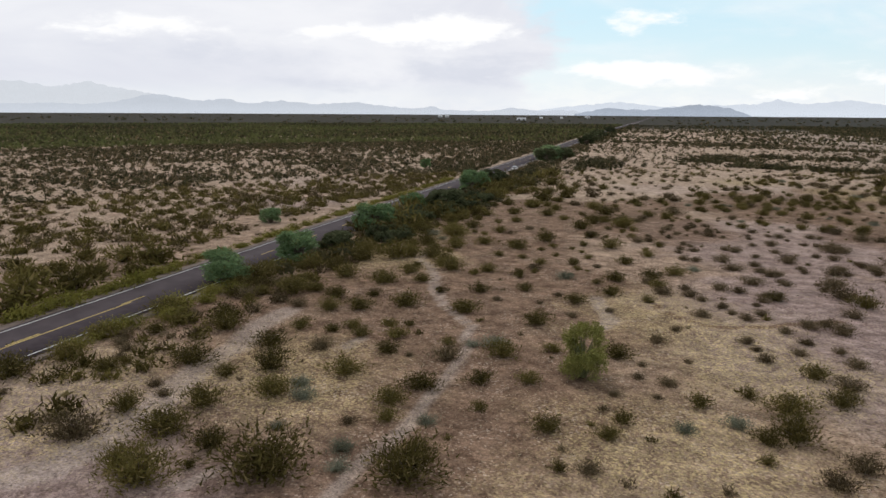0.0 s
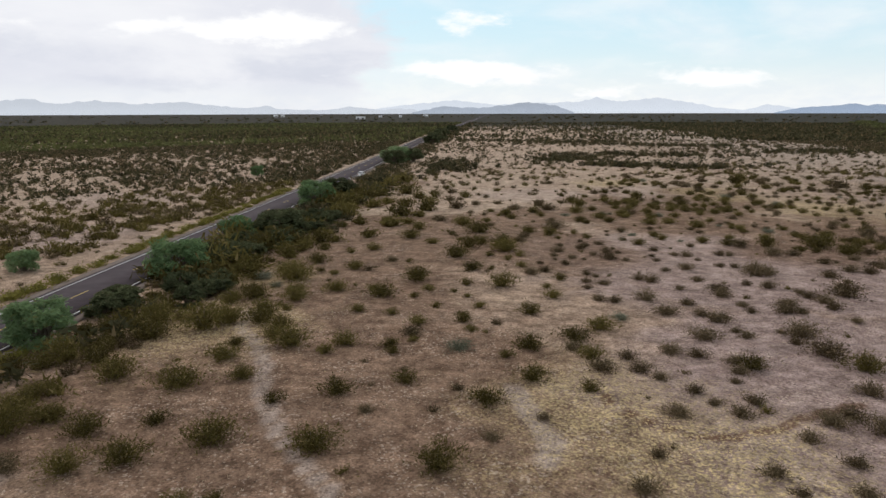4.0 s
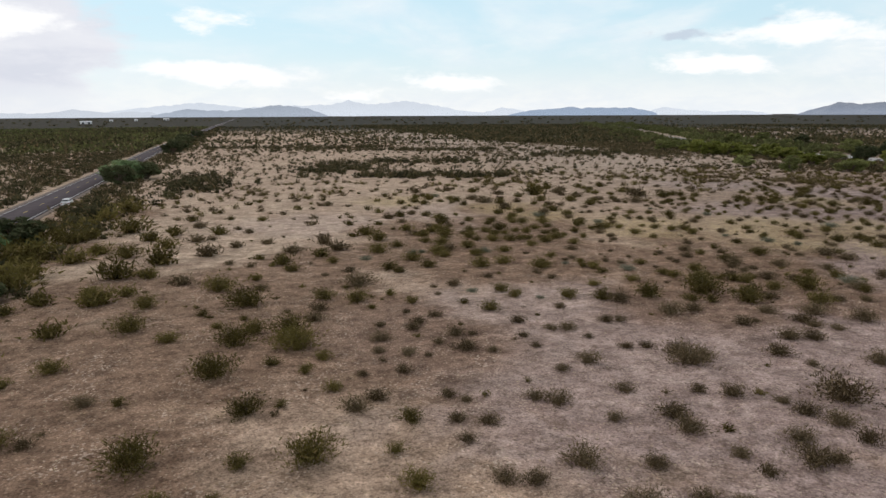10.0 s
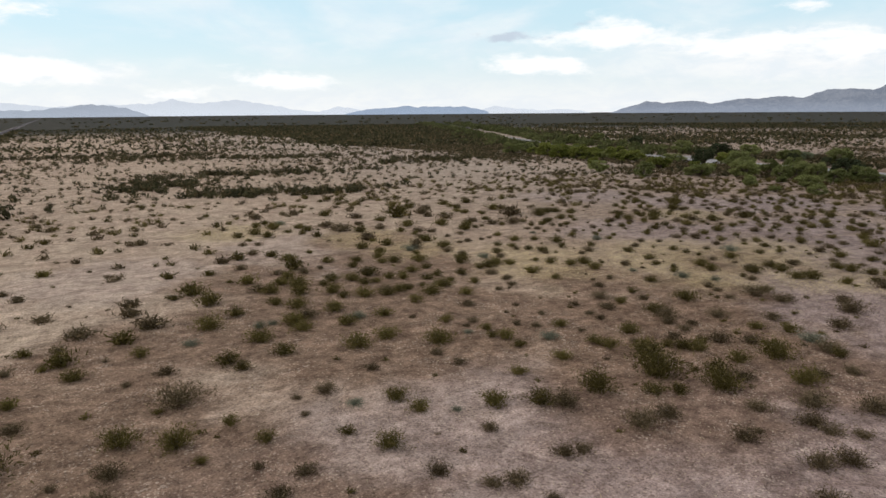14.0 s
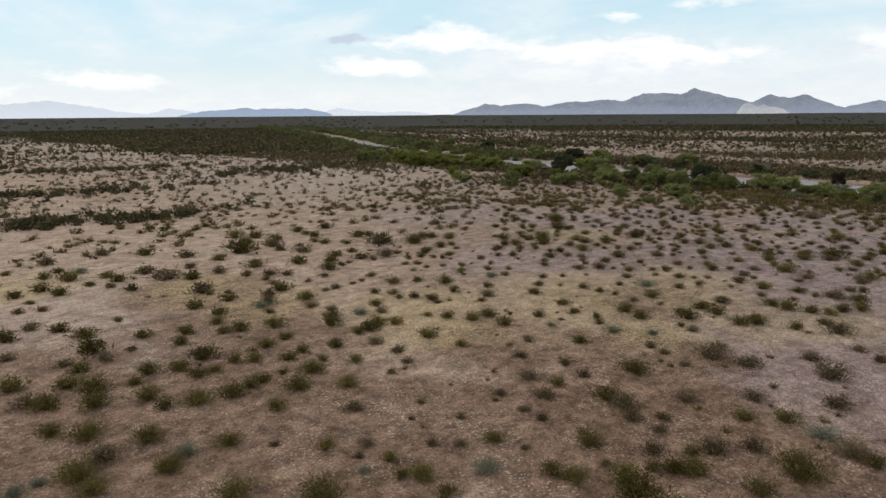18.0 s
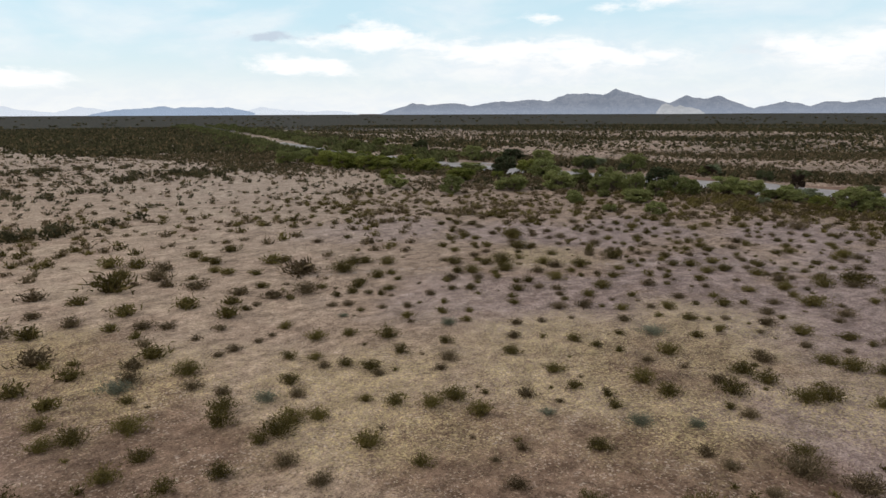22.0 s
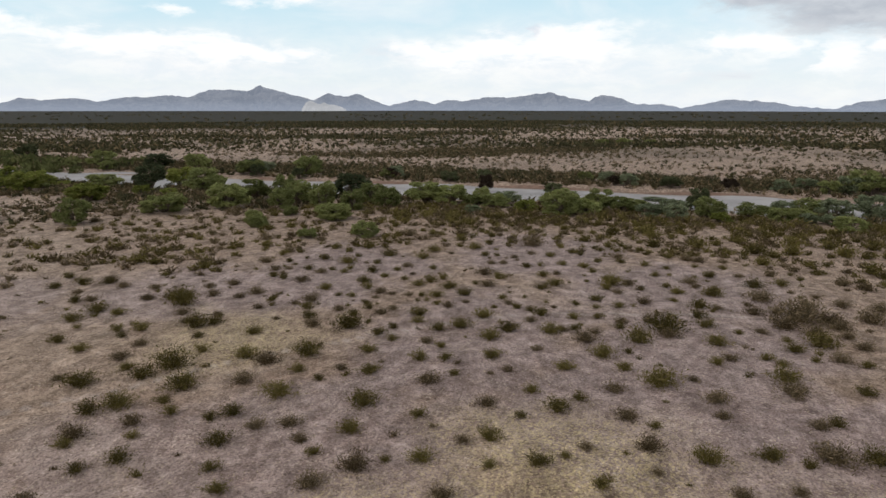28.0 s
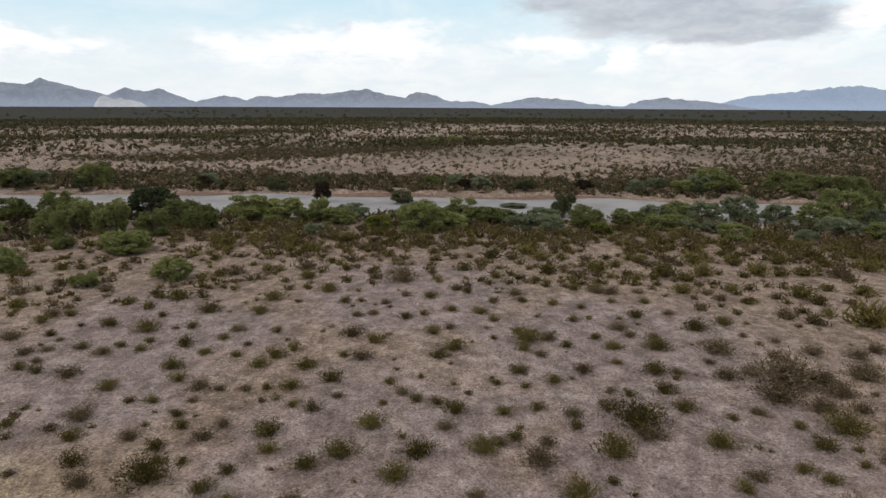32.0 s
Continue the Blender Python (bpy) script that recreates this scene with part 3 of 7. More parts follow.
def mountain_range(label, skyline, distance, depth, mat, seed, base=-0.30):
    """A ridge standing along the horizon. skyline: pairs of bearing and elevation of its crest, in degrees."""
    az = np.array(skyline[0::2], float)
    el = np.array(skyline[1::2], float)
    a = np.arange(az[0], az[-1] + 0.01, 0.12)
    crest = distance * np.tan(np.radians(np.interp(a, az, el))) + 20
    rnd = np.random.RandomState(seed)
    crest += np.interp(a, np.arange(az[0] - 1, az[-1] + 2, 0.35), rnd.normal(0, 2.2, len(np.arange(az[0] - 1, az[-1] + 2, 0.35))))
    low = -6.0
    crest = np.maximum(crest, low + 1)
    rows, n = [], 15
    for k in range(n):
        t = k / (n - 1)
        s = t / 0.62 if t < 0.62 else (1 - t) / 0.38
        gully = np.array([noise.noise((q * 1.7 + seed + 1.2 * t, t * 2.0, seed)) + 0.6 * noise.noise((q * 4.1 - t, t * 3.0, seed + 9)) for q in a]) * (1.0 - s) * 1.1 * s
        h = low + (crest - low) * np.clip(s**1.25 + gully, 0, 1)
        r = distance + depth * (t - 0.62) + rnd.normal(0, depth * 0.02, len(a)) * (1 - s)
        rows.append(np.stack([CENTRE[0] + r * np.sin(np.radians(a)), CENTRE[1] + r * np.cos(np.radians(a)), h], -1))
    verts = np.stack(rows).reshape(-1, 3)
    m = len(a)
    i = (np.arange(n - 1)[:, None] * m + np.arange(m - 1)).ravel()
    ob = mesh_object("mountain_range", verts, np.stack([i, i + 1, i + m + 1, i + m], 1), mat)
    tagged(ob, label, "mountains", kind="structure")


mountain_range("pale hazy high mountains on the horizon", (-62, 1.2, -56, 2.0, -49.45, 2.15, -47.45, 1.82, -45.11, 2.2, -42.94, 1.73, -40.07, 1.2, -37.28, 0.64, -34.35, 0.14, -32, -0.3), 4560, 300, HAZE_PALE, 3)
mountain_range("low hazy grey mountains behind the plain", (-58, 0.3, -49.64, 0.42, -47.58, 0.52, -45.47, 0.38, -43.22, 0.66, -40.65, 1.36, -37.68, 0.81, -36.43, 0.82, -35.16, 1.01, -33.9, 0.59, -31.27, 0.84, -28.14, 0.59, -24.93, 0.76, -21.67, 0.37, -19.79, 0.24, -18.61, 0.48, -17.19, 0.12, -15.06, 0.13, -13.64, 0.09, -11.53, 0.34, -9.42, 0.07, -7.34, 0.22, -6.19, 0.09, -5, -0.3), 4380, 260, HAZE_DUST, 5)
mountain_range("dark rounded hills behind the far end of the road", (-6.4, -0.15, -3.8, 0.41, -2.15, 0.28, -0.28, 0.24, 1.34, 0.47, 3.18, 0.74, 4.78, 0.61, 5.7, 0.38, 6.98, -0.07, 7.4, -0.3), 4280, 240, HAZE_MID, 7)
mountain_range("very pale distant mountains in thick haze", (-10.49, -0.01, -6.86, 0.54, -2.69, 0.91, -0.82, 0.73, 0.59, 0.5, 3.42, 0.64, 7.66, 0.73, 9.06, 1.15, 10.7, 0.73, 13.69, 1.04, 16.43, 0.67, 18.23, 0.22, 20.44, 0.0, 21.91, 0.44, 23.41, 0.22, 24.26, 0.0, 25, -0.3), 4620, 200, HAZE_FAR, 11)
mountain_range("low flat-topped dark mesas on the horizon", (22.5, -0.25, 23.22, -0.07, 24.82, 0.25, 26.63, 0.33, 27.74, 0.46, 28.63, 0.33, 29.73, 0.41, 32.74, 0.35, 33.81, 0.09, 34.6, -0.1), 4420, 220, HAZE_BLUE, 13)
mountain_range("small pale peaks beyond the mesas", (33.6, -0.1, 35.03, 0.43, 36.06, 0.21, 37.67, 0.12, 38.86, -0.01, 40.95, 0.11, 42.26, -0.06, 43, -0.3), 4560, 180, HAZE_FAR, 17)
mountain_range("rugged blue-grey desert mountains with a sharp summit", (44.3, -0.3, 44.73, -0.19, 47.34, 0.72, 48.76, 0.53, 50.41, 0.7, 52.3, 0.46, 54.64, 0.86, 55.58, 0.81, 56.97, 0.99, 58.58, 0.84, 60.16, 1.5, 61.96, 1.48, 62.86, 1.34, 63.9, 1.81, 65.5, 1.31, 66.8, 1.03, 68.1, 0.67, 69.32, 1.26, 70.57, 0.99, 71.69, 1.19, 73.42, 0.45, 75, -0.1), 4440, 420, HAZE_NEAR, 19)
# added low ridge, its pale colour stands in for a sunlit patch
mountain_range("pale sandy slope at the foot of the mountains", (67.1, -0.1, 67.4, 0.32, 67.8, 0.60, 68.1, 0.48, 68.5, 0.30, 68.9, 0.42, 69.3, 0.27, 69.8, 0.20, 70.3, 0.05, 70.7, -0.2), 4130, 110, HAZE_SUNLIT, 37)
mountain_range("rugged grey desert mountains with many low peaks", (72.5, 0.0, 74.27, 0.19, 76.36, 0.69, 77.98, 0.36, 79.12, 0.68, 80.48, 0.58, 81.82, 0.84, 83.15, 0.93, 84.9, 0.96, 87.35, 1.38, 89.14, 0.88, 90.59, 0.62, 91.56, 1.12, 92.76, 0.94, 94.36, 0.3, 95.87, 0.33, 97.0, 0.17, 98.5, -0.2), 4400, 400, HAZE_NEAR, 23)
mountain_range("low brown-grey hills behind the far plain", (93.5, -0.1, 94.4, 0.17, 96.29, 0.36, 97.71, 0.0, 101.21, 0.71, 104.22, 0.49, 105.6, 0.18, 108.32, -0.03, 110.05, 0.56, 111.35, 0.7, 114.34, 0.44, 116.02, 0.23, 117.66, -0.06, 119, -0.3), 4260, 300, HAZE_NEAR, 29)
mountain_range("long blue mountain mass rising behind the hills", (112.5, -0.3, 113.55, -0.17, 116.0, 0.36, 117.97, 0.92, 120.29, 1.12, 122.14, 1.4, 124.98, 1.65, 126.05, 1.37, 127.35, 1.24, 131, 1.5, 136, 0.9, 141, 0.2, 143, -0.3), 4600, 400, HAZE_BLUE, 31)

# ---------------------------------------------------------------- plants


def tube(points, radii, sides=4):
    """Vertices and quads of a tapered limb through the given points."""
    verts, faces = [], []
    for k, (p, r) in enumerate(zip(points, radii)):
        for s in range(sides):
            a = 2 * math.pi * s / sides
            verts.append((p[0] + r * math.cos(a), p[1] + r * math.sin(a), p[2]))
        if k:
            for s in range(sides):
                t = (s + 1) % sides
                faces.append(((k - 1) * sides + s, (k - 1) * sides + t, k * sides + t, k * sides + s))
    return verts, faces


def join(pieces):
    verts, faces, n = [], [], 0
    for v, f in pieces:
        verts.append(np.asarray(v, float))
        faces.append(np.asarray(f, int) + n)
        n += len(v)
    return np.concatenate(verts), np.concatenate(faces)


def leaf_sprays(centres, size, rnd, upright=0.0, long=1.6, way=None):
    """One slim pointed spray of leaves at each centre, turned at random or along the given ways."""
    n = len(centres)
    a = rnd.normal(0, 1, (n, 3)) if way is None else np.array(way)
    a[:, 2] = a[:, 2] * (1 - upright) + upright * 1.5
    a /= np.linalg.norm(a, axis=1)[:, None]
    b = np.cross(a, rnd.normal(0, 1, (n, 3)))
    b /= np.linalg.norm(b, axis=1)[:, None] + 1e-9
    s = (size * rnd.uniform(0.6, 1.4, n))[:, None]
    tri = np.stack([centres - a * s * long * 0.5 - b * s * 0.5, centres - a * s * long * 0.5 + b * s * 0.5, centres + a * s * long * 0.5], 1)
    return tri.reshape(-1, 3), np.arange(3 * n).reshape(n, 3)


def shrub_shape(seed, leaves, leaf, stems, tall=1.0, ragged=0.3, slim=3.6, spread=0.15):
    """A many-stemmed desert shrub of unit radius: wiry stems fan out of one foot, leaf sprays crowd along their upper halves."""
    rnd = np.random.RandomState(seed)
    lobes = 1 + rnd.uniform(-ragged, ragged, 7)
    a = 2 * math.pi * (np.arange(stems) * 0.618 + rnd.uniform(-0.08, 0.08, stems))
    r = ((np.arange(stems) + 0.5) / stems) ** 0.55 * rnd.uniform(0.8, 1.12, stems)
    lobe = np.interp(np.mod(a, 6.283), np.linspace(0, 6.283, 8), np.append(lobes, lobes[0]))
    h = tall * (0.98 - 0.55 * np.minimum(r, 1.15) ** 2) * (0.5 + 0.5 * lobe) * rnd.uniform(0.78, 1.14, stems)
    ends = np.stack([r * lobe * np.cos(a), r * lobe * np.sin(a), np.maximum(h, 0.16)], -1)
    knees = ends * (0.42, 0.42, 0.60)
    wood = [tube([(0.05 * math.cos(q), 0.05 * math.sin(q), -0.06), m, e], [0.022, 0.014, 0.004], 3) for q, m, e in zip(a[::2], knees[::2], ends[::2])]
    k = rnd.randint(0, stems, leaves)
    t = rnd.uniform(0.0, 1.0, leaves)[:, None]
    c = np.where(t < 0.3, knees[k] * (0.35 + 0.65 * t / 0.3), knees[k] + (ends[k] - knees[k]) * (t - 0.3) / 0.7)
    c = c + rnd.normal(0, 1, (leaves, 3)) * spread * (0.75 + 0.55 * t)
    c[:, 2] = np.maximum(c[:, 2], 0.03)
    c[:, :2] /= np.percentile(np.hypot(c[:, 0], c[:, 1]), 88)
    way = (ends[k] - knees[k]) * 1.6 + (0, 0, 0.25) + rnd.normal(0, 0.6, (leaves, 3))
    return join(wood), leaf_sprays(c, leaf, rnd, 0.0, slim, way)


def shrub_thing(name, label, category, group, seed, mat, wood=None, **shape):
    """The first plant of a kind, far under the ground until copies of it are planted."""
    base = tagged(new(name), label, category, group)
    (wv, wf), (lv, lf) = shrub_shape(seed, **shape)
    mesh_object("branch_frame", wv, wf, wood or TWIG, base)
    mesh_object("foliage", lv, lf, mat, base)
    return base


KINDS = {}


NEAR = np.array([(-10, 20), (-16, 40), (-8, 60), (0, 85), (8, 105), (30, 126), (55, 140), (79, 148), (98, 160), (112, 178), (112, 132), (124, 146)])


def kind_of_shrub(key, name, label, group, mat, variants, leaves, leaf, **shape):
    """Two grades of one shrub: fine sprays where the camera flies near, coarser ones farther off."""
    for grade, more in (("near", 3.0), ("far", 0.7)):
        KINDS[key, grade] = [shrub_thing(name, label, "shrub", group, 100 * len(KINDS) + k, mat, leaves=int(leaves * more), leaf=leaf / more**0.55, **shape) for k in range(variants)]
        for ob in KINDS[key, grade]:
            ob["spare"] = 1


kind_of_shrub("creosote", "creosote_bush", "large dark olive green creosote bush on bare desert soil", "creosote bushes", CREOSOTE, 5, leaves=520, leaf=0.098, stems=34, tall=0.98)
kind_of_shrub("medium_creosote", "medium_creosote_bush", "rounded olive brown creosote bush on bare desert soil", "medium creosote bushes", CREOSOTE, 5, leaves=460, leaf=0.102, stems=30, tall=0.95)
kind_of_shrub("small_creosote", "small_creosote_bush", "small olive green creosote bush on bare desert soil", "small creosote bushes", CREOSOTE, 4, leaves=360, leaf=0.116, stems=24, tall=1.0)
kind_of_shrub("young_creosote", "young_creosote_bush", "young sparse olive green creosote bush on bare desert soil", "young creosote bushes", CREOSOTE, 4, leaves=300, leaf=0.122, stems=20, tall=1.05)
kind_of_shrub("bursage", "bursage_shrub", "low brown half-dry bursage shrub on gravelly soil", "bursage shrubs", BURSAGE, 5, leaves=460, leaf=0.096, stems=34, tall=0.8)
kind_of_shrub("small_bursage", "small_bursage_shrub", "small brown twiggy bursage shrub on pale soil", "small bursage shrubs", BURSAGE, 4, leaves=300, leaf=0.118, stems=24, tall=0.86)
kind_of_shrub("brittle", "brittlebush", "rounded grey-green brittlebush on pale soil", "brittlebushes", BRITTLE, 3, leaves=460, leaf=0.098, stems=30, tall=0.72, slim=2.8)
kind_of_shrub("rabbit", "roadside_bush", "rounded yellow-green bush beside the asphalt road", "yellow-green roadside bushes", RABBIT, 3, leaves=500, leaf=0.098, stems=30, tall=0.85, ragged=0.2, slim=2.8)

PLANTED = []


def plant(key, x, y, r=1.0, tall=1.0):
    """One shrub as a thing of its own: place and radius in metres."""
    rnd = random.Random(int(x * 131 + y * 977))
    kinds = KINDS[key, "near" if np.hypot(NEAR[:, 0] - x, NEAR[:, 1] - y).min() < 34 else "far"]
    first = kinds[rnd.randrange(len(kinds))]
    m = Matrix.LocRotScale((x, y, float(ground_z(x, y)) - 0.02), Euler((0, 0, rnd.uniform(0, 6.28))), (r * 1.08, r * 1.08, r * tall * rnd.uniform(0.85, 1.15)))
    if first.get("spare"):
        del first["spare"]
        first.matrix_basis = m
    else:
        copy_thing(first, Matrix.Identity(4)).matrix_basis = m
    PLANTED.append((x, y, r))


def creosote(x, y, r, tall=1.0):
    plant("creosote" if r > 1.15 else "medium_creosote" if r > 0.88 else "small_creosote" if r > 0.64 else "young_creosote", x, y, r * 1.02, tall * 1.02)


def bursage(x, y, r, tall=1.0):
    plant("bursage" if r > 0.72 else "small_bursage", x, y, r * 1.02, tall)


def brittle(x, y, r, tall=1.0):
    plant("brittle", x, y, r, tall)


def tree_shape(seed, clumps, leaves, leaf, low=0.10, airy=0.0, slim=2.6):
    """A low, many-trunked desert tree, one metre high and wide: limbs run from the foot to uneven clumps of leaves."""
    rnd = np.random.RandomState(seed)
    wood, centres, sizes = [], [], []
    lobes = rnd.uniform(0.78, 1.12, 5)
    for k in range(clumps):
        z = low + (0.86 - low) * rnd.uniform(0, 1) ** 0.85
        a = 2.4 * k + rnd.uniform(-0.5, 0.5)
        reach = 0.46 * math.sqrt(max(0.05, 1 - ((z - 0.36) / 0.62) ** 2)) * lobes[int(a / 6.283 * 5) % 5]
        r = reach * rnd.uniform(0.45, 1.0) ** 0.6
        end = np.array([r * math.cos(a), r * math.sin(a), z])
        foot = np.array([0.025 * math.cos(a), 0.025 * math.sin(a), -0.04])
        knee = np.array([end[0] * 0.38, end[1] * 0.38, 0.10 + z * 0.45]) + rnd.normal(0, 0.02, 3)
        wood.append(tube([foot, knee, end], [0.020, 0.013, 0.004], 4))
        centres.append(end)
        sizes.append(rnd.uniform(0.085, 0.165))
    sizes = np.array(sizes)
    pick = rnd.choice(clumps, leaves, p=sizes**2 / (sizes**2).sum())
    ball = rnd.normal(0, 1, (leaves, 3))
    ball /= np.linalg.norm(ball, axis=1)[:, None]
    ball *= (rnd.uniform(0.15 + 0.1 * airy, 1.0 + 0.5 * airy, leaves) ** 0.5 * sizes[pick])[:, None] * (1.15, 1.15, 0.85)
    c = np.array(centres)[pick] + ball
    c[:, 2] = np.maximum(c[:, 2], 0.03)
    return join(wood), leaf_sprays(c, leaf, rnd, 0.2, slim)


TREES = {}


def kind_of_tree(key, name, label, group, mat, bark, variants, **shape):
    TREES[key] = []
    for k in range(variants):
        base = tagged(new(name), label, "tree", group)
        (wv, wf), (lv, lf) = tree_shape(1000 + 100 * len(TREES) + k, **shape)
        mesh_object("trunk", wv, wf, bark, base)
        mesh_object("crown", lv, lf, mat, base)
        base["spare"] = 1
        TREES[key].append(base)


kind_of_tree("verde", "palo_verde_tree", "bright yellow-green palo verde tree on bare soil", "palo verde trees", VERDE, GREEN_BARK, 1, clumps=40, leaves=6000, leaf=0.016, low=0.08, airy=0.45, slim=5.0)
kind_of_tree("roadside", "roadside_tree", "feathery blue-green tree standing beside the asphalt road", "roadside trees", ROADTREE, BARK, 4, clumps=40, leaves=3600, leaf=0.030, airy=0.7, slim=3.8)
kind_of_tree("mesquite", "mesquite_tree", "spreading olive green mesquite tree beside the dry wash", "mesquite trees along the wash", MESQUITE, BARK, 6, clumps=34, leaves=3200, leaf=0.04)
kind_of_tree("young", "young_mesquite_tree", "rounded yellow-green young mesquite tree beside the wash", "young mesquite trees", YOUNG, BARK, 3, clumps=30, leaves=2600, leaf=0.044)
kind_of_tree("grey", "greythorn_bush", "low grey-green thorny bush on the wash bank", "greythorn bushes", GREYTHORN, BARK, 3, clumps=30, leaves=2600, leaf=0.044, airy=0.2)
kind_of_tree("dark", "ironwood_tree", "dark grey-green ironwood tree on sandy ground", "ironwood trees", DARKTREE, BARK, 4, clumps=32, leaves=3000, leaf=0.04, airy=0.2)

kind_of_tree("dead", "dead_tree", "dark brown dead tree with drooping withered leaves beside the wash", "dead trees at the wash", DEADTREE, BARK, 2, clumps=22, leaves=2000, leaf=0.05, low=0.3, airy=0.4)


def plant_tree(key, x, y, high, wide):
    """One tree as a thing of its own: place, height and crown width in metres."""
    rnd = random.Random(int(x * 57 + y * 313))
    first = TREES[key][rnd.randrange(len(TREES[key]))]
    m = Matrix.LocRotScale((x, y, float(ground_z(x, y)) - 0.05), Euler((0, 0, rnd.uniform(0, 6.28))), (wide, wide, high))
    if first.get("spare"):
        del first["spare"]
        first.matrix_basis = m
    else:
        copy_thing(first, Matrix.Identity(4)).matrix_basis = m
    PLANTED.append((x, y, wide * 0.5))


def roadside_tree(x, y, high, wide):
    plant_tree("roadside", x, y, high, wide)


def mesquite_tree(x, y, high, wide):
    plant_tree("mesquite", x, y, high, wide)


def mesquite_young_tree(x, y, high, wide):
    plant_tree("young", x, y, high, wide)


def greythorn_tree(x, y, high, wide):
    plant_tree("grey", x, y, high, wide)


def dark_tree(x, y, high, wide):
    plant_tree("dark", x, y, high, wide)


plant_tree("verde", -3.2, 44.6, 4.2, 3.5)
roadside_tree(-42.6, 60.6, 4.0, 5.0)
roadside_tree(-40.9, 73.4, 3.9, 5.2)
roadside_tree(-39.6, 95.6, 4.8, 6.6)
roadside_tree(-41.2, 118.2, 3.7, 5.2)
dark_tree(-36.0, 121.0, 4.4, 7.5)
roadside_tree(-39.4, 157.0, 5.2, 7.4)
dark_tree(-37.0, 166.0, 4.9, 8.0)
dark_tree(-37.5, 265.0, 6.0, 9.0)
roadside_tree(-37.5, 277.0, 6.2, 11.0)
dark_tree(-32.0, 279.0, 5.2, 9.0)
dark_tree(-36.5, 292.0, 5.0, 8.0)
dark_tree(-35.0, 420.0, 6.5, 11.0)
dark_tree(-36.0, 470.0, 6.5, 11.0)
dark_tree(-35.0, 497.0, 7.0, 12.0)
dark_tree(-37.0, 560.0, 6.5, 12.0)
dark_tree(-34.0, 650.0, 7.0, 12.0)
roadside_tree(-72.0, 219.0, 3.5, 3.8)
roadside_tree(-59.5, 98.0, 2.8, 3.6)
mesquite_tree(258.4, 223.8, 6.5, 9.5)
mesquite_tree(257.9, 242.8, 5.2, 8.6)
mesquite_tree(201.1, 214.0, 5.3, 7.1)
mesquite_tree(201.5, 206.3, 6.4, 6.4)
mesquite_tree(187.6, 201.4, 4.7, 5.7)
mesquite_tree(195.0, 200.7, 5.5, 6.5)
mesquite_tree(192.4, 193.8, 5.8, 5.8)
mesquite_tree(175.9, 185.6, 3.6, 6.7)
dark_tree(202.9, 190.9, 6.5, 9.5)
mesquite_tree(188.4, 185.6, 4.5, 5.5)
mesquite_tree(198.9, 184.2, 4.8, 6.4)
mesquite_tree(192.5, 179.1, 4.5, 6.1)
mesquite_tree(178.1, 195.4, 2.1, 2.4)
mesquite_tree(201.7, 173.0, 5.4, 9.1)
mesquite_tree(200.5, 166.7, 4.7, 7.9)
mesquite_tree(197.7, 157.1, 3.1, 6.9)
greythorn_tree(186.7, 160.2, 1.9, 3.5)
mesquite_tree(215.1, 162.1, 3.5, 4.1)
plant_tree("dead", 231.6, 163.1, 4.9, 3.9)
mesquite_tree(189.0, 143.1, 5.7, 8.0)
dark_tree(228.1, 144.9, 3.2, 5.1)
dark_tree(250.6, 223.7, 3.6, 4.8)
dark_tree(254.3, 239.6, 3.8, 5.0)
plant_tree("dead", 251.4, 194.5, 3.4, 4.6)
dark_tree(247.2, 175.6, 3.3, 5.8)
dark_tree(252.5, 166.5, 3.3, 5.2)
mesquite_tree(198.0, 134.6, 4.6, 6.7)
mesquite_tree(194.7, 130.2, 3.5, 5.5)
greythorn_tree(188.2, 125.9, 2.9, 4.8)
greythorn_tree(187.9, 120.9, 2.9, 5.3)
dark_tree(208.0, 113.5, 5.4, 4.6)
mesquite_tree(190.3, 114.4, 4.0, 6.5)
greythorn_tree(201.0, 98.0, 3.4, 6.2)
mesquite_tree(200.9, 93.1, 4.0, 6.3)
greythorn_tree(197.8, 89.5, 4.5, 7.4)
greythorn_tree(199.0, 81.8, 5.3, 7.0)
greythorn_tree(199.2, 74.3, 3.6, 6.0)
mesquite_tree(193.4, 69.7, 4.7, 7.7)
mesquite_tree(199.5, 60.6, 6.5, 9.5)
mesquite_tree(206.4, 50.9, 5.5, 6.1)
greythorn_tree(179.5, 75.6, 3.2, 6.4)
greythorn_tree(192.1, 59.2, 3.7, 4.9)
mesquite_tree(237.5, 69.3, 6.0, 9.0)
mesquite_tree(231.6, 68.8, 5.1, 8.0)
mesquite_tree(231.7, 78.8, 3.6, 5.7)
greythorn_tree(234.7, 89.0, 3.2, 5.0)
mesquite_tree(235.8, 50.0, 5.1, 9.5)
mesquite_tree(227.2, 44.9, 5.0, 9.5)
mesquite_tree(229.0, 37.3, 4.7, 5.5)
dark_tree(239.2, 114.9, 3.1, 5.6)
plant_tree("dead", 242.4, 129.1, 2.8, 4.2)
plant_tree("dead", 238.6, 100.3, 2.8, 4.3)
mesquite_tree(203.4, 356.7, 5.8, 9.5)
mesquite_tree(217.2, 363.7, 4.9, 9.5)
mesquite_young_tree(207.0, 333.1, 6.5, 9.5)
mesquite_young_tree(199.4, 314.4, 6.5, 9.5)
mesquite_young_tree(199.5, 302.8, 6.5, 9.5)
mesquite_young_tree(211.4, 292.7, 6.5, 9.5)
mesquite_young_tree(205.7, 279.8, 5.5, 9.5)
mesquite_tree(217.0, 266.5, 3.7, 9.5)
dark_tree(217.1, 252.0, 6.5, 8.9)
mesquite_young_tree(227.9, 249.7, 6.5, 9.5)
mesquite_tree(213.6, 234.2, 6.5, 9.5)
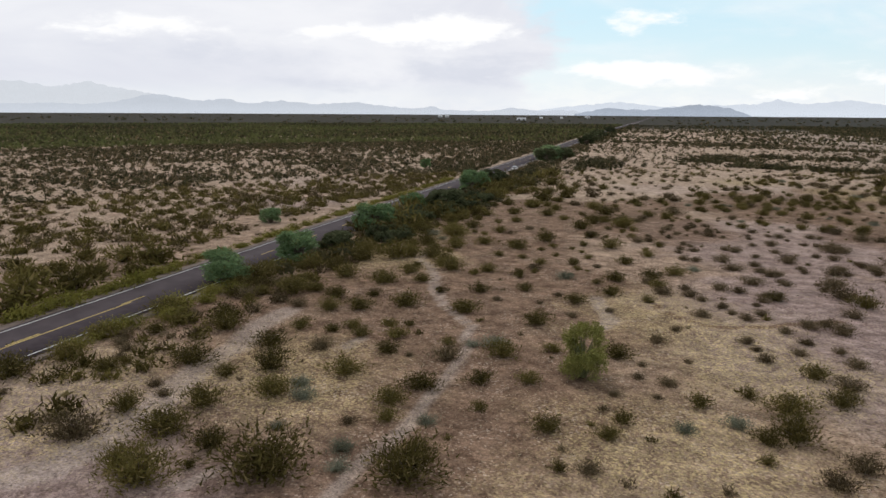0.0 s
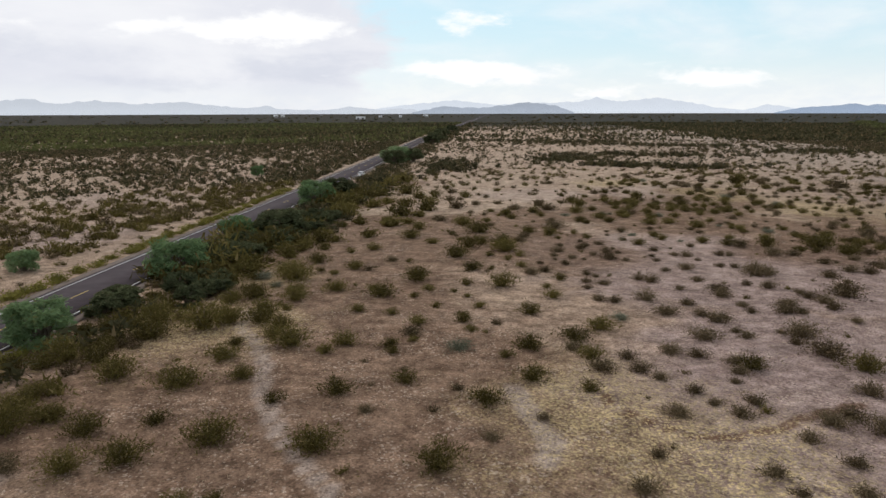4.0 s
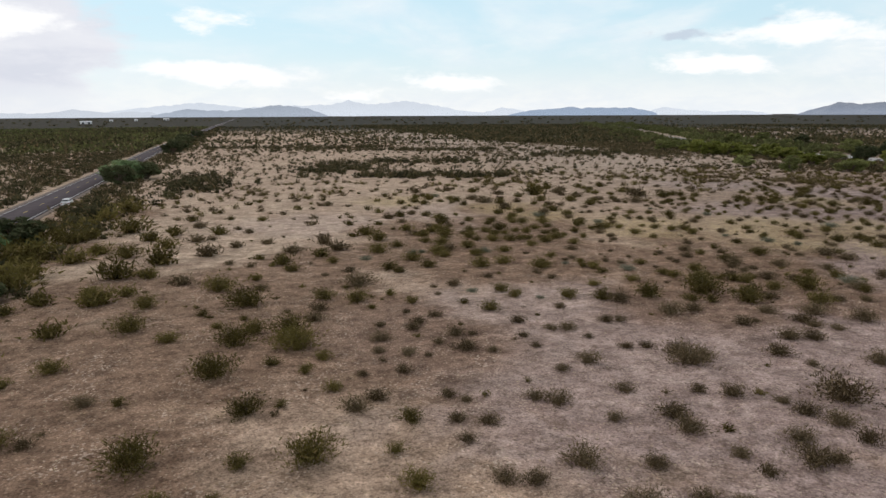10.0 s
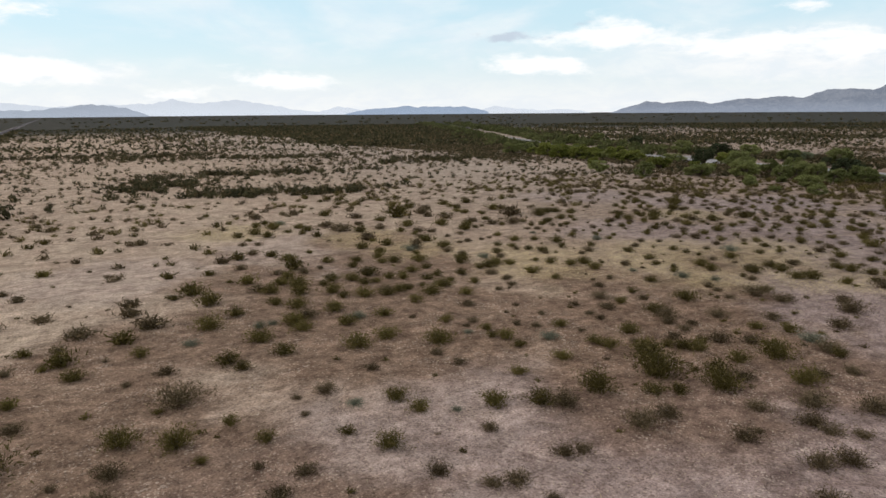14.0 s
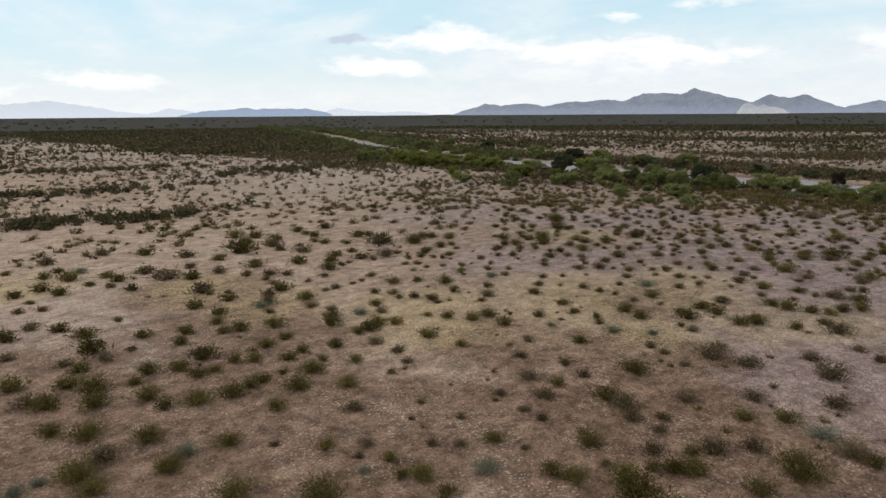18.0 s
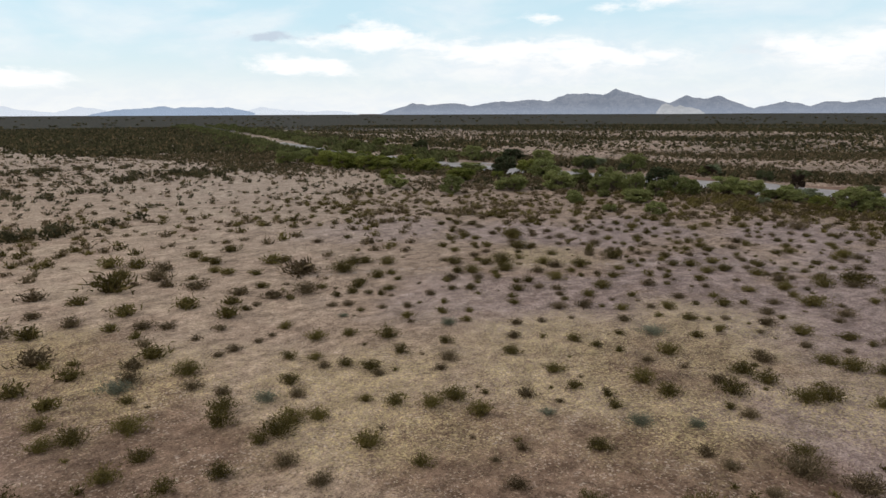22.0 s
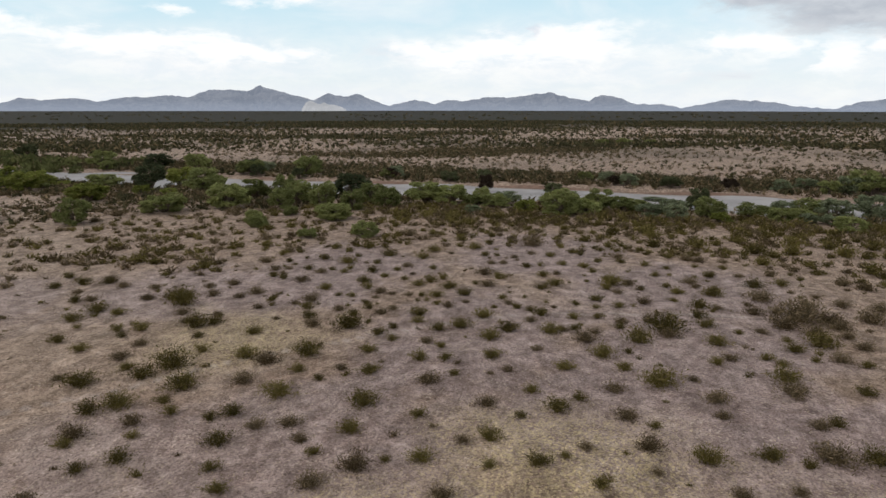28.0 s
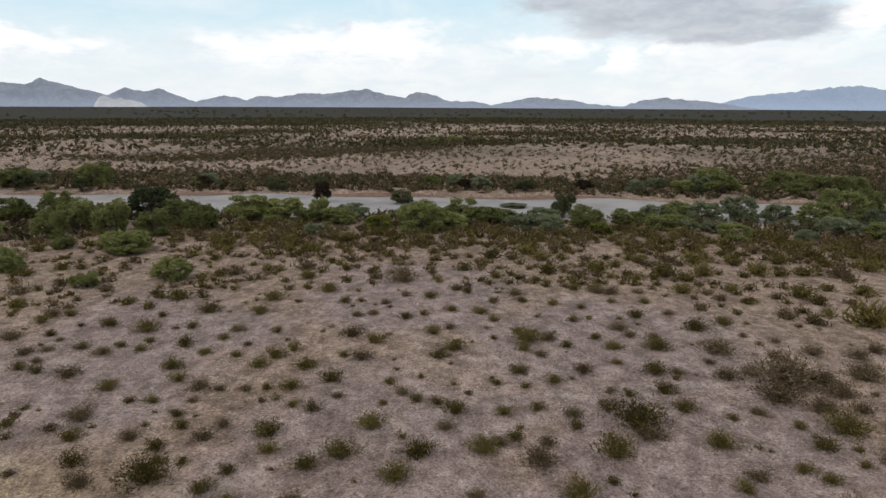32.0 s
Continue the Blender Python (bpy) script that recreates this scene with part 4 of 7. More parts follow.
mesquite_young_tree(190.6, 250.4, 4.8, 9.5)
mesquite_tree(162.8, 251.9, 4.3, 7.1)
mesquite_young_tree(181.3, 273.5, 3.7, 5.0)
mesquite_tree(162.6, 231.0, 5.2, 5.9)
mesquite_tree(177.7, 222.6, 4.1, 8.9)
mesquite_tree(168.1, 198.0, 3.0, 3.6)
mesquite_tree(187.2, 213.4, 5.6, 9.1)
dark_tree(305.2, 369.2, 6.5, 9.5)
mesquite_tree(324.0, 420.3, 6.5, 9.5)
mesquite_tree(299.8, 418.3, 6.5, 9.5)
mesquite_tree(276.9, 311.4, 6.2, 9.5)
dark_tree(269.5, 284.4, 5.7, 9.5)
mesquite_tree(273.2, 271.3, 5.7, 9.5)
dark_tree(266.2, 246.7, 4.2, 7.4)
greythorn_tree(220.5, 121.0, 1.0, 5.5)
greythorn_tree(214.0, 147.0, 0.9, 3.0)
mesquite_tree(452.0, 112.0, 4.0, 9.0)
mesquite_tree(446.0, 124.0, 3.6, 8.0)
mesquite_tree(449.0, 98.0, 3.2, 7.0)
bursage(-29.9, 27.5, 1.50)
creosote(-25.5, 29.6, 1.46)
creosote(-29.7, 31.3, 0.96)
brittle(-19.4, 31.6, 0.47)
creosote(-25.6, 33.2, 1.11)
bursage(-15.8, 33.5, 0.47)
bursage(-28.9, 33.7, 0.56)
creosote(-13.8, 34.6, 0.63)
bursage(-30.6, 34.9, 0.54)
brittle(-11.4, 34.9, 0.58)
brittle(-20.0, 35.8, 0.78)
creosote(-22.3, 36.0, 1.16)
creosote(-1.0, 36.1, 0.65)
creosote(-4.4, 36.1, 0.81)
creosote(-35.6, 36.1, 0.81)
creosote(-14.5, 37.1, 0.94)
creosote(-8.8, 37.6, 0.53)
brittle(-21.1, 37.6, 0.72)
creosote(-35.5, 37.8, 0.55)
creosote(-27.1, 37.9, 0.83)
brittle(3.2, 38.2, 0.61)
creosote(-0.3, 38.3, 0.61)
creosote(7.6, 38.4, 0.71)
creosote(9.2, 39.3, 1.19)
creosote(-31.0, 39.4, 1.45)
creosote(-13.4, 39.8, 1.10)
creosote(-24.8, 39.9, 1.23)
brittle(6.2, 40.0, 0.73)
bursage(-37.4, 40.0, 0.64)
creosote(-19.3, 40.6, 1.13)
creosote(-9.8, 41.7, 0.81)
bursage(-1.0, 42.0, 0.40)
creosote(-41.5, 42.2, 1.25)
creosote(-6.6, 42.4, 0.72)
creosote(4.3, 42.5, 0.72)
bursage(1.7, 42.6, 0.31)
creosote(9.5, 43.1, 1.29)
creosote(-38.2, 44.3, 0.86)
creosote(-27.4, 44.3, 1.20)
creosote(7.4, 44.6, 0.57)
bursage(-23.3, 44.8, 0.89)
creosote(12.9, 45.0, 0.94)
bursage(2.4, 45.2, 0.67)
bursage(-16.2, 45.4, 0.35)
bursage(-13.3, 45.4, 1.03)
bursage(0.5, 45.8, 0.43)
creosote(-18.1, 45.8, 0.87)
creosote(-33.4, 47.0, 1.36)
creosote(-9.4, 47.1, 1.12)
bursage(14.0, 47.9, 1.01)
bursage(0.7, 48.3, 0.35)
creosote(-14.1, 48.6, 0.53)
brittle(-12.1, 48.7, 0.57)
creosote(-21.7, 48.8, 0.72)
creosote(-27.3, 49.0, 0.88)
brittle(-10.3, 49.1, 1.04)
creosote(-24.4, 49.1, 0.68)
creosote(-5.9, 49.2, 0.67)
creosote(-18.7, 49.4, 0.88)
creosote(-41.0, 49.5, 1.52)
creosote(12.3, 49.5, 0.86)
creosote(-1.1, 49.7, 1.04)
bursage(4.0, 50.1, 0.32)
creosote(-23.1, 50.5, 0.69)
bursage(9.5, 51.9, 0.61)
creosote(-20.4, 52.1, 0.70)
creosote(-18.7, 52.6, 0.46)
bursage(15.7, 52.8, 0.76)
bursage(9.2, 54.2, 0.46)
bursage(1.8, 54.3, 0.68)
bursage(12.2, 54.3, 0.59)
bursage(-30.6, 54.6, 0.91)
creosote(-27.5, 54.8, 0.96)
creosote(-36.3, 55.1, 0.69)
bursage(15.3, 55.6, 0.49)
bursage(8.7, 56.0, 0.65)
creosote(-25.0, 56.0, 1.15)
creosote(-8.3, 56.1, 1.18)
bursage(13.3, 57.2, 0.62)
creosote(-36.4, 57.4, 0.71)
creosote(-15.2, 57.7, 1.24)
bursage(3.4, 57.7, 0.48)
creosote(-21.2, 58.3, 1.23)
creosote(-28.8, 58.9, 1.09)
bursage(-5.4, 59.4, 0.56)
creosote(-39.9, 59.8, 1.13)
bursage(12.2, 59.9, 0.58)
creosote(-25.3, 60.4, 0.68)
creosote(-32.3, 60.4, 0.71)
bursage(16.8, 60.9, 0.93)
bursage(14.4, 61.9, 0.87)
bursage(-2.3, 62.1, 0.45)
bursage(-13.1, 62.4, 0.46)
bursage(5.8, 62.8, 0.73)
bursage(16.0, 62.9, 0.82)
bursage(9.6, 62.9, 0.67)
creosote(-19.2, 63.4, 0.62)
creosote(-5.7, 64.3, 1.01)
bursage(8.5, 64.4, 0.48)
bursage(11.1, 64.7, 0.62)
creosote(-40.3, 64.9, 1.60)
creosote(-15.5, 65.1, 0.97)
creosote(-26.4, 65.8, 1.40)
bursage(18.9, 66.2, 0.80)
creosote(1.1, 66.2, 0.62)
bursage(-7.6, 66.3, 0.49)
bursage(7.9, 66.3, 0.56)
creosote(-31.5, 67.1, 1.24)
creosote(-22.5, 67.1, 0.81)
creosote(-11.2, 67.4, 0.71)
bursage(11.1, 68.0, 0.43)
creosote(-2.5, 68.0, 0.92)
bursage(6.2, 68.4, 0.50)
bursage(11.9, 69.6, 0.59)
bursage(5.2, 69.8, 0.78)
bursage(2.5, 70.0, 0.96)
creosote(21.0, 70.5, 1.09)
creosote(13.2, 70.6, 0.92)
creosote(-25.2, 70.7, 1.10)
bursage(12.4, 71.6, 0.66)
creosote(-4.2, 72.2, 0.54)
bursage(4.8, 72.4, 0.66)
creosote(2.1, 72.4, 0.85)
creosote(-18.0, 72.8, 0.61)
bursage(10.1, 72.9, 0.75)
creosote(-12.8, 73.0, 0.51)
bursage(19.8, 73.5, 1.38)
bursage(8.3, 73.7, 0.83)
creosote(-25.4, 73.8, 0.66)
brittle(-7.7, 73.8, 0.90)
bursage(1.0, 74.1, 0.71)
creosote(-2.3, 74.2, 1.03)
creosote(-21.1, 74.3, 1.40)
creosote(-13.2, 74.6, 0.66)
creosote(-33.1, 74.9, 0.60)
creosote(-16.9, 75.0, 1.02)
creosote(-11.5, 75.7, 0.42)
bursage(18.7, 76.1, 0.52)
creosote(-23.1, 76.2, 0.83)
creosote(1.5, 76.3, 1.10)
bursage(11.9, 77.0, 1.11)
bursage(-11.8, 77.3, 0.87)
bursage(15.4, 77.4, 0.61)
creosote(-29.6, 77.8, 1.74)
bursage(20.0, 78.1, 1.35)
creosote(-6.9, 78.2, 0.49)
creosote(-23.3, 78.7, 1.00)
bursage(15.0, 78.8, 0.47)
bursage(18.7, 78.9, 0.38)
creosote(4.0, 79.4, 1.07)
creosote(-28.1, 79.5, 1.27)
creosote(-11.5, 80.0, 0.81)
creosote(-25.5, 80.1, 1.14)
bursage(-4.7, 80.2, 0.47)
creosote(165.3, 80.4, 1.05)
creosote(-7.6, 80.7, 0.66)
bursage(14.5, 81.8, 0.87)
creosote(-25.6, 81.9, 1.29)
bursage(26.3, 81.9, 0.55)
creosote(-7.6, 82.0, 0.48)
brittle(6.3, 82.1, 0.76)
bursage(15.5, 82.7, 0.50)
creosote(-14.2, 82.9, 0.59)
bursage(13.7, 83.5, 0.66)
creosote(-17.5, 83.8, 0.66)
creosote(-1.6, 83.8, 0.91)
creosote(164.5, 83.9, 0.90)
bursage(10.7, 83.9, 1.03)
creosote(-24.3, 84.1, 0.53)
bursage(22.9, 84.5, 0.61)
bursage(18.5, 84.6, 0.53)
bursage(21.6, 84.7, 0.97)
creosote(-10.3, 85.1, 0.46)
creosote(-6.2, 85.5, 0.57)
bursage(26.2, 85.5, 0.71)
creosote(-30.3, 86.0, 1.15)
bursage(18.5, 86.6, 0.56)
bursage(22.8, 86.9, 0.76)
creosote(157.0, 87.1, 1.31)
bursage(13.5, 87.2, 0.70)
creosote(-24.3, 87.3, 1.07)
bursage(26.5, 87.7, 0.87)
bursage(6.8, 87.7, 0.62)
creosote(-28.6, 88.1, 1.47)
bursage(5.4, 88.3, 0.68)
creosote(-12.7, 88.5, 0.49)
bursage(10.0, 88.6, 0.99)
creosote(-16.0, 88.9, 1.25)
creosote(-7.4, 89.1, 0.39)
creosote(1.1, 89.2, 0.85)
bursage(25.8, 89.5, 0.79)
creosote(163.6, 89.9, 0.99)
creosote(-25.0, 89.9, 1.04)
bursage(17.7, 89.9, 0.82)
bursage(29.8, 90.6, 1.56)
creosote(-17.1, 90.7, 0.64)
creosote(-21.1, 90.8, 1.12)
creosote(-8.8, 90.9, 0.40)
creosote(159.7, 91.0, 0.95)
creosote(-33.3, 91.1, 1.59)
bursage(25.7, 91.2, 0.48)
creosote(166.9, 91.3, 0.63)
creosote(-11.5, 91.4, 0.64)
bursage(18.0, 91.8, 0.99)
brittle(-27.8, 92.3, 0.62)
bursage(14.4, 92.7, 0.51)
bursage(154.1, 92.7, 1.46)
bursage(5.0, 93.0, 0.49)
creosote(0.8, 93.0, 0.48)
bursage(23.5, 93.2, 0.76)
creosote(-3.9, 93.6, 1.27)
creosote(-7.6, 94.0, 0.60)
bursage(21.8, 94.4, 0.55)
bursage(7.0, 94.8, 0.64)
bursage(38.0, 94.8, 0.88)
creosote(-26.6, 95.3, 1.56)
creosote(146.7, 95.4, 1.04)
brittle(-30.1, 95.6, 0.93)
creosote(-13.0, 95.7, 1.37)
bursage(5.3, 95.8, 0.58)
bursage(33.0, 96.0, 0.50)
bursage(12.3, 96.0, 0.80)
bursage(17.3, 96.2, 0.62)
creosote(2.6, 96.5, 0.71)
creosote(155.8, 96.6, 1.22)
creosote(161.4, 96.7, 1.17)
creosote(167.3, 96.7, 0.61)
bursage(11.2, 97.1, 0.67)
creosote(-22.6, 97.5, 0.53)
creosote(-27.6, 97.7, 1.69)
creosote(148.9, 98.0, 0.83)
bursage(6.8, 98.3, 0.47)
bursage(32.4, 98.7, 0.86)
creosote(-24.5, 98.8, 0.48)
bursage(143.7, 98.9, 0.59)
bursage(-0.4, 99.0, 0.86)
bursage(24.7, 99.3, 1.34)
bursage(5.9, 99.4, 0.61)
bursage(-19.1, 99.6, 0.54)
bursage(26.2, 99.8, 0.92)
creosote(155.6, 99.8, 0.87)
creosote(-20.8, 100.2, 0.96)
bursage(1.2, 100.3, 0.75)
bursage(37.7, 100.5, 0.84)
creosote(-7.1, 100.5, 1.08)
creosote(-4.9, 100.8, 0.41)
bursage(15.1, 100.9, 0.51)
bursage(35.8, 101.2, 0.82)
bursage(25.1, 101.3, 0.93)
creosote(167.0, 101.3, 0.96)
bursage(17.6, 101.6, 0.83)
creosote(136.8, 101.7, 1.81)
bursage(41.8, 101.9, 0.60)
creosote(144.0, 102.2, 0.87)
creosote(156.3, 102.3, 1.19)
creosote(146.9, 102.4, 1.29)
creosote(-1.3, 102.5, 0.63)
creosote(161.1, 102.9, 0.90)
bursage(40.5, 103.2, 0.72)
bursage(23.8, 103.4, 0.56)
bursage(46.5, 103.5, 1.05)
creosote(-26.0, 103.6, 1.24)
bursage(22.2, 103.7, 0.60)
creosote(-14.9, 104.4, 0.50)
bursage(4.1, 104.5, 0.58)
creosote(155.3, 104.6, 0.64)
bursage(1.1, 104.7, 0.43)
bursage(40.8, 104.7, 0.92)
bursage(-17.1, 105.0, 0.73)
bursage(146.7, 105.5, 0.68)
bursage(35.2, 105.6, 0.85)
bursage(36.7, 105.8, 0.35)
bursage(11.7, 106.0, 0.42)
bursage(15.4, 106.0, 0.44)
creosote(-2.8, 106.2, 0.51)
bursage(43.7, 106.3, 1.10)
bursage(130.1, 106.4, 0.81)
creosote(172.0, 106.5, 0.73)
creosote(175.2, 106.8, 0.88)
bursage(137.7, 106.8, 0.97)
bursage(20.6, 106.9, 0.42)
bursage(6.7, 106.9, 0.33)
creosote(-30.4, 106.9, 1.09)
bursage(9.9, 107.2, 0.89)
creosote(162.8, 107.4, 1.46)
creosote(-9.2, 107.5, 1.34)
bursage(5.3, 107.8, 0.62)
bursage(52.0, 108.0, 0.66)
bursage(39.9, 108.0, 0.81)
creosote(-5.0, 108.6, 0.61)
bursage(15.4, 108.6, 0.46)
bursage(139.7, 108.6, 0.97)
bursage(128.9, 108.8, 0.78)
creosote(-1.2, 108.8, 0.61)
bursage(3.2, 109.0, 0.54)
creosote(47.1, 109.0, 1.10)
bursage(49.4, 109.0, 0.71)
bursage(8.2, 109.2, 0.48)
creosote(156.7, 109.2, 1.26)
bursage(19.9, 109.3, 0.73)
creosote(145.1, 109.6, 0.74)
bursage(172.0, 109.6, 0.85)
bursage(18.6, 109.8, 0.58)
bursage(25.5, 110.0, 0.58)
creosote(-23.2, 110.2, 0.63)
bursage(24.3, 110.3, 0.63)
bursage(164.3, 110.4, 1.01)
bursage(11.5, 110.4, 0.41)
creosote(54.8, 110.5, 0.62)
bursage(31.2, 110.6, 1.08)
bursage(10.1, 110.6, 0.77)
bursage(33.7, 110.6, 0.94)
bursage(125.0, 111.1, 1.32)
bursage(55.4, 111.8, 1.03)
creosote(170.2, 111.8, 0.71)
bursage(4.0, 111.8, 0.85)
creosote(41.1, 111.8, 1.25)
creosote(-2.9, 111.9, 1.43)
bursage(43.9, 111.9, 0.82)
bursage(146.2, 112.1, 0.65)
bursage(130.0, 112.1, 0.85)
creosote(-27.2, 112.2, 0.82)
creosote(154.2, 112.4, 1.11)
bursage(16.6, 112.4, 0.69)
creosote(-20.6, 112.5, 0.89)
bursage(148.6, 112.5, 0.67)
creosote(141.4, 112.7, 0.44)
creosote(37.8, 113.0, 0.70)
bursage(7.1, 113.4, 0.66)
creosote(50.2, 113.4, 1.32)
creosote(-3.2, 113.5, 1.14)
bursage(132.9, 113.7, 0.47)
creosote(43.1, 113.7, 1.03)
creosote(36.2, 114.0, 0.82)
brittle(56.7, 114.2, 1.01)
creosote(156.4, 114.3, 1.43)
creosote(-7.7, 114.3, 1.29)
creosote(46.7, 114.4, 0.80)
creosote(164.4, 114.6, 0.88)
bursage(8.0, 114.9, 0.68)
bursage(62.8, 115.0, 0.98)
bursage(122.2, 115.0, 1.02)
bursage(116.3, 115.1, 0.80)
creosote(149.1, 115.1, 1.04)
bursage(124.4, 115.1, 1.05)
bursage(75.4, 115.1, 0.70)
bursage(22.2, 115.3, 0.55)
bursage(4.7, 115.3, 0.53)
bursage(119.4, 115.3, 0.72)
bursage(28.9, 115.6, 1.01)
bursage(129.5, 115.7, 0.67)
bursage(143.3, 115.7, 0.79)
bursage(134.6, 115.8, 0.40)
creosote(138.3, 115.8, 0.83)
creosote(39.3, 116.3, 1.68)
creosote(-3.0, 116.3, 1.45)
creosote(32.8, 116.5, 1.19)
bursage(10.1, 116.6, 0.66)
creosote(27.6, 116.7, 0.95)
creosote(111.5, 116.7, 0.52)
creosote(-12.9, 116.7, 0.85)
bursage(51.7, 116.8, 0.78)
creosote(57.6, 116.8, 0.85)
creosote(15.7, 116.9, 0.90)
bursage(68.3, 117.0, 1.29)
bursage(77.4, 117.3, 0.65)
creosote(-6.0, 117.3, 0.99)
bursage(124.4, 117.8, 2.06)
bursage(119.8, 117.9, 0.96)
creosote(46.3, 118.1, 0.91)
creosote(-27.0, 118.2, 1.06)
creosote(24.7, 118.3, 0.88)
bursage(112.6, 118.3, 0.82)
creosote(116.6, 118.4, 1.22)
bursage(49.6, 118.4, 0.92)
creosote(166.3, 118.4, 0.67)
creosote(162.0, 118.5, 0.85)
creosote(157.3, 118.5, 0.71)
bursage(7.9, 118.6, 0.42)
brittle(21.9, 118.8, 0.41)
creosote(105.8, 119.0, 0.67)
creosote(137.1, 119.1, 1.04)
creosote(41.3, 119.1, 1.27)
creosote(45.6, 119.1, 0.86)
creosote(55.9, 119.1, 0.72)
creosote(48.2, 119.2, 0.53)
bursage(-0.7, 119.3, 0.93)
bursage(71.6, 119.5, 0.83)
bursage(126.3, 119.6, 0.69)
creosote(-9.1, 119.6, 0.57)
bursage(141.8, 119.8, 0.59)
bursage(131.1, 119.9, 1.33)
bursage(59.7, 119.9, 0.83)
creosote(14.1, 119.9, 0.50)
bursage(121.6, 120.1, 1.29)
creosote(44.8, 120.2, 0.55)
bursage(149.2, 120.2, 0.64)
bursage(81.8, 120.3, 1.12)
creosote(19.7, 120.3, 0.70)
creosote(112.3, 120.3, 0.39)
creosote(42.5, 120.6, 0.97)
creosote(-16.4, 120.7, 1.25)
creosote(92.1, 120.9, 0.87)
creosote(145.5, 120.9, 0.53)
creosote(5.1, 121.1, 0.43)
creosote(117.4, 121.1, 0.48)
creosote(114.8, 121.2, 0.75)
creosote(177.3, 121.2, 0.86)
bursage(46.9, 121.3, 0.68)
creosote(-22.6, 121.3, 1.18)
bursage(165.4, 121.5, 0.87)
creosote(-6.8, 121.6, 0.38)
creosote(159.2, 121.8, 1.33)
bursage(128.8, 121.8, 0.49)
creosote(9.3, 121.8, 0.61)
bursage(125.7, 121.9, 0.94)
creosote(83.6, 122.0, 0.71)
creosote(95.7, 122.1, 0.91)
creosote(29.8, 122.1, 0.65)
creosote(89.9, 122.2, 0.76)
creosote(-29.5, 122.3, 1.12)
bursage(49.8, 122.4, 0.61)
bursage(0.2, 122.4, 0.88)
bursage(43.3, 122.6, 0.40)
bursage(-2.8, 122.6, 0.38)
bursage(119.6, 122.8, 0.55)
creosote(100.3, 122.9, 0.54)
creosote(19.2, 122.9, 0.78)
creosote(87.8, 122.9, 0.74)
bursage(66.1, 122.9, 1.14)
creosote(35.1, 123.0, 0.76)
creosote(40.5, 123.0, 0.82)
bursage(149.2, 123.3, 0.82)
creosote(111.0, 123.3, 0.53)
bursage(52.0, 123.3, 0.58)
creosote(176.5, 123.3, 0.85)
creosote(141.2, 123.4, 0.74)
bursage(56.0, 123.5, 0.93)
creosote(79.9, 123.6, 0.68)
brittle(16.3, 123.7, 0.60)
bursage(135.3, 123.9, 0.61)
creosote(107.6, 124.0, 1.01)
creosote(-10.5, 124.0, 0.55)
creosote(4.2, 124.1, 1.02)
bursage(12.7, 124.1, 0.35)
bursage(99.7, 124.1, 0.65)
creosote(112.2, 124.2, 0.50)
bursage(104.8, 124.2, 1.02)
creosote(145.9, 124.4, 0.43)
creosote(40.1, 124.4, 0.78)
creosote(87.3, 124.5, 0.74)
creosote(132.5, 124.7, 1.02)
bursage(95.6, 124.7, 1.20)
bursage(149.9, 124.7, 1.00)
bursage(50.3, 124.8, 0.74)
creosote(44.8, 124.8, 0.84)
creosote(118.9, 124.9, 0.42)
bursage(126.9, 125.3, 0.54)
bursage(161.3, 125.4, 0.52)
creosote(7.9, 125.6, 0.53)
bursage(136.0, 125.9, 0.61)
bursage(65.9, 126.1, 1.23)
creosote(1.1, 126.2, 1.06)
bursage(137.9, 126.3, 0.85)
bursage(51.6, 126.3, 1.06)
creosote(94.4, 126.4, 0.42)
creosote(-6.5, 126.5, 1.77)
bursage(26.9, 126.5, 0.61)
creosote(68.6, 126.7, 0.69)
creosote(86.7, 126.8, 0.98)
bursage(62.3, 126.8, 0.55)
bursage(15.3, 126.9, 0.75)
creosote(127.2, 127.0, 0.93)
creosote(151.3, 127.0, 0.73)
bursage(13.1, 127.0, 0.37)
creosote(78.7, 127.1, 0.97)
bursage(111.8, 127.1, 0.67)
creosote(33.8, 127.3, 0.64)
brittle(37.4, 127.4, 0.87)
creosote(115.5, 127.5, 0.88)
bursage(41.3, 127.5, 0.36)
creosote(166.1, 127.5, 1.19)
creosote(120.5, 127.6, 0.77)
creosote(123.4, 127.8, 0.75)
bursage(91.3, 127.8, 0.49)
creosote(52.1, 128.1, 0.97)
creosote(144.2, 128.2, 0.50)
creosote(158.6, 128.2, 0.99)
creosote(77.5, 128.3, 0.95)
creosote(-15.9, 128.3, 1.07)
creosote(170.2, 128.4, 1.35)
creosote(95.0, 128.4, 0.74)
creosote(133.1, 128.4, 0.72)
creosote(110.7, 128.4, 0.60)
creosote(87.1, 128.7, 0.86)
creosote(58.0, 129.1, 1.13)
bursage(20.2, 129.2, 0.60)
creosote(129.6, 129.3, 0.48)
creosote(135.5, 129.3, 0.52)
bursage(45.7, 129.5, 0.50)
bursage(26.6, 129.6, 0.56)
bursage(63.9, 129.6, 0.57)
creosote(34.0, 129.6, 0.76)
creosote(40.6, 129.7, 0.68)
creosote(4.0, 130.0, 0.38)
bursage(102.8, 130.0, 0.84)
bursage(100.1, 130.1, 0.57)
creosote(161.2, 130.1, 0.51)
creosote(140.3, 130.1, 0.55)
creosote(155.4, 130.4, 0.57)
creosote(-21.0, 130.5, 1.20)
creosote(123.1, 130.6, 0.49)
creosote(33.2, 130.6, 0.53)
bursage(38.5, 130.8, 0.51)
bursage(72.1, 130.8, 0.61)
creosote(145.7, 130.8, 0.59)
bursage(5.5, 131.0, 1.54)
bursage(106.7, 131.0, 0.45)
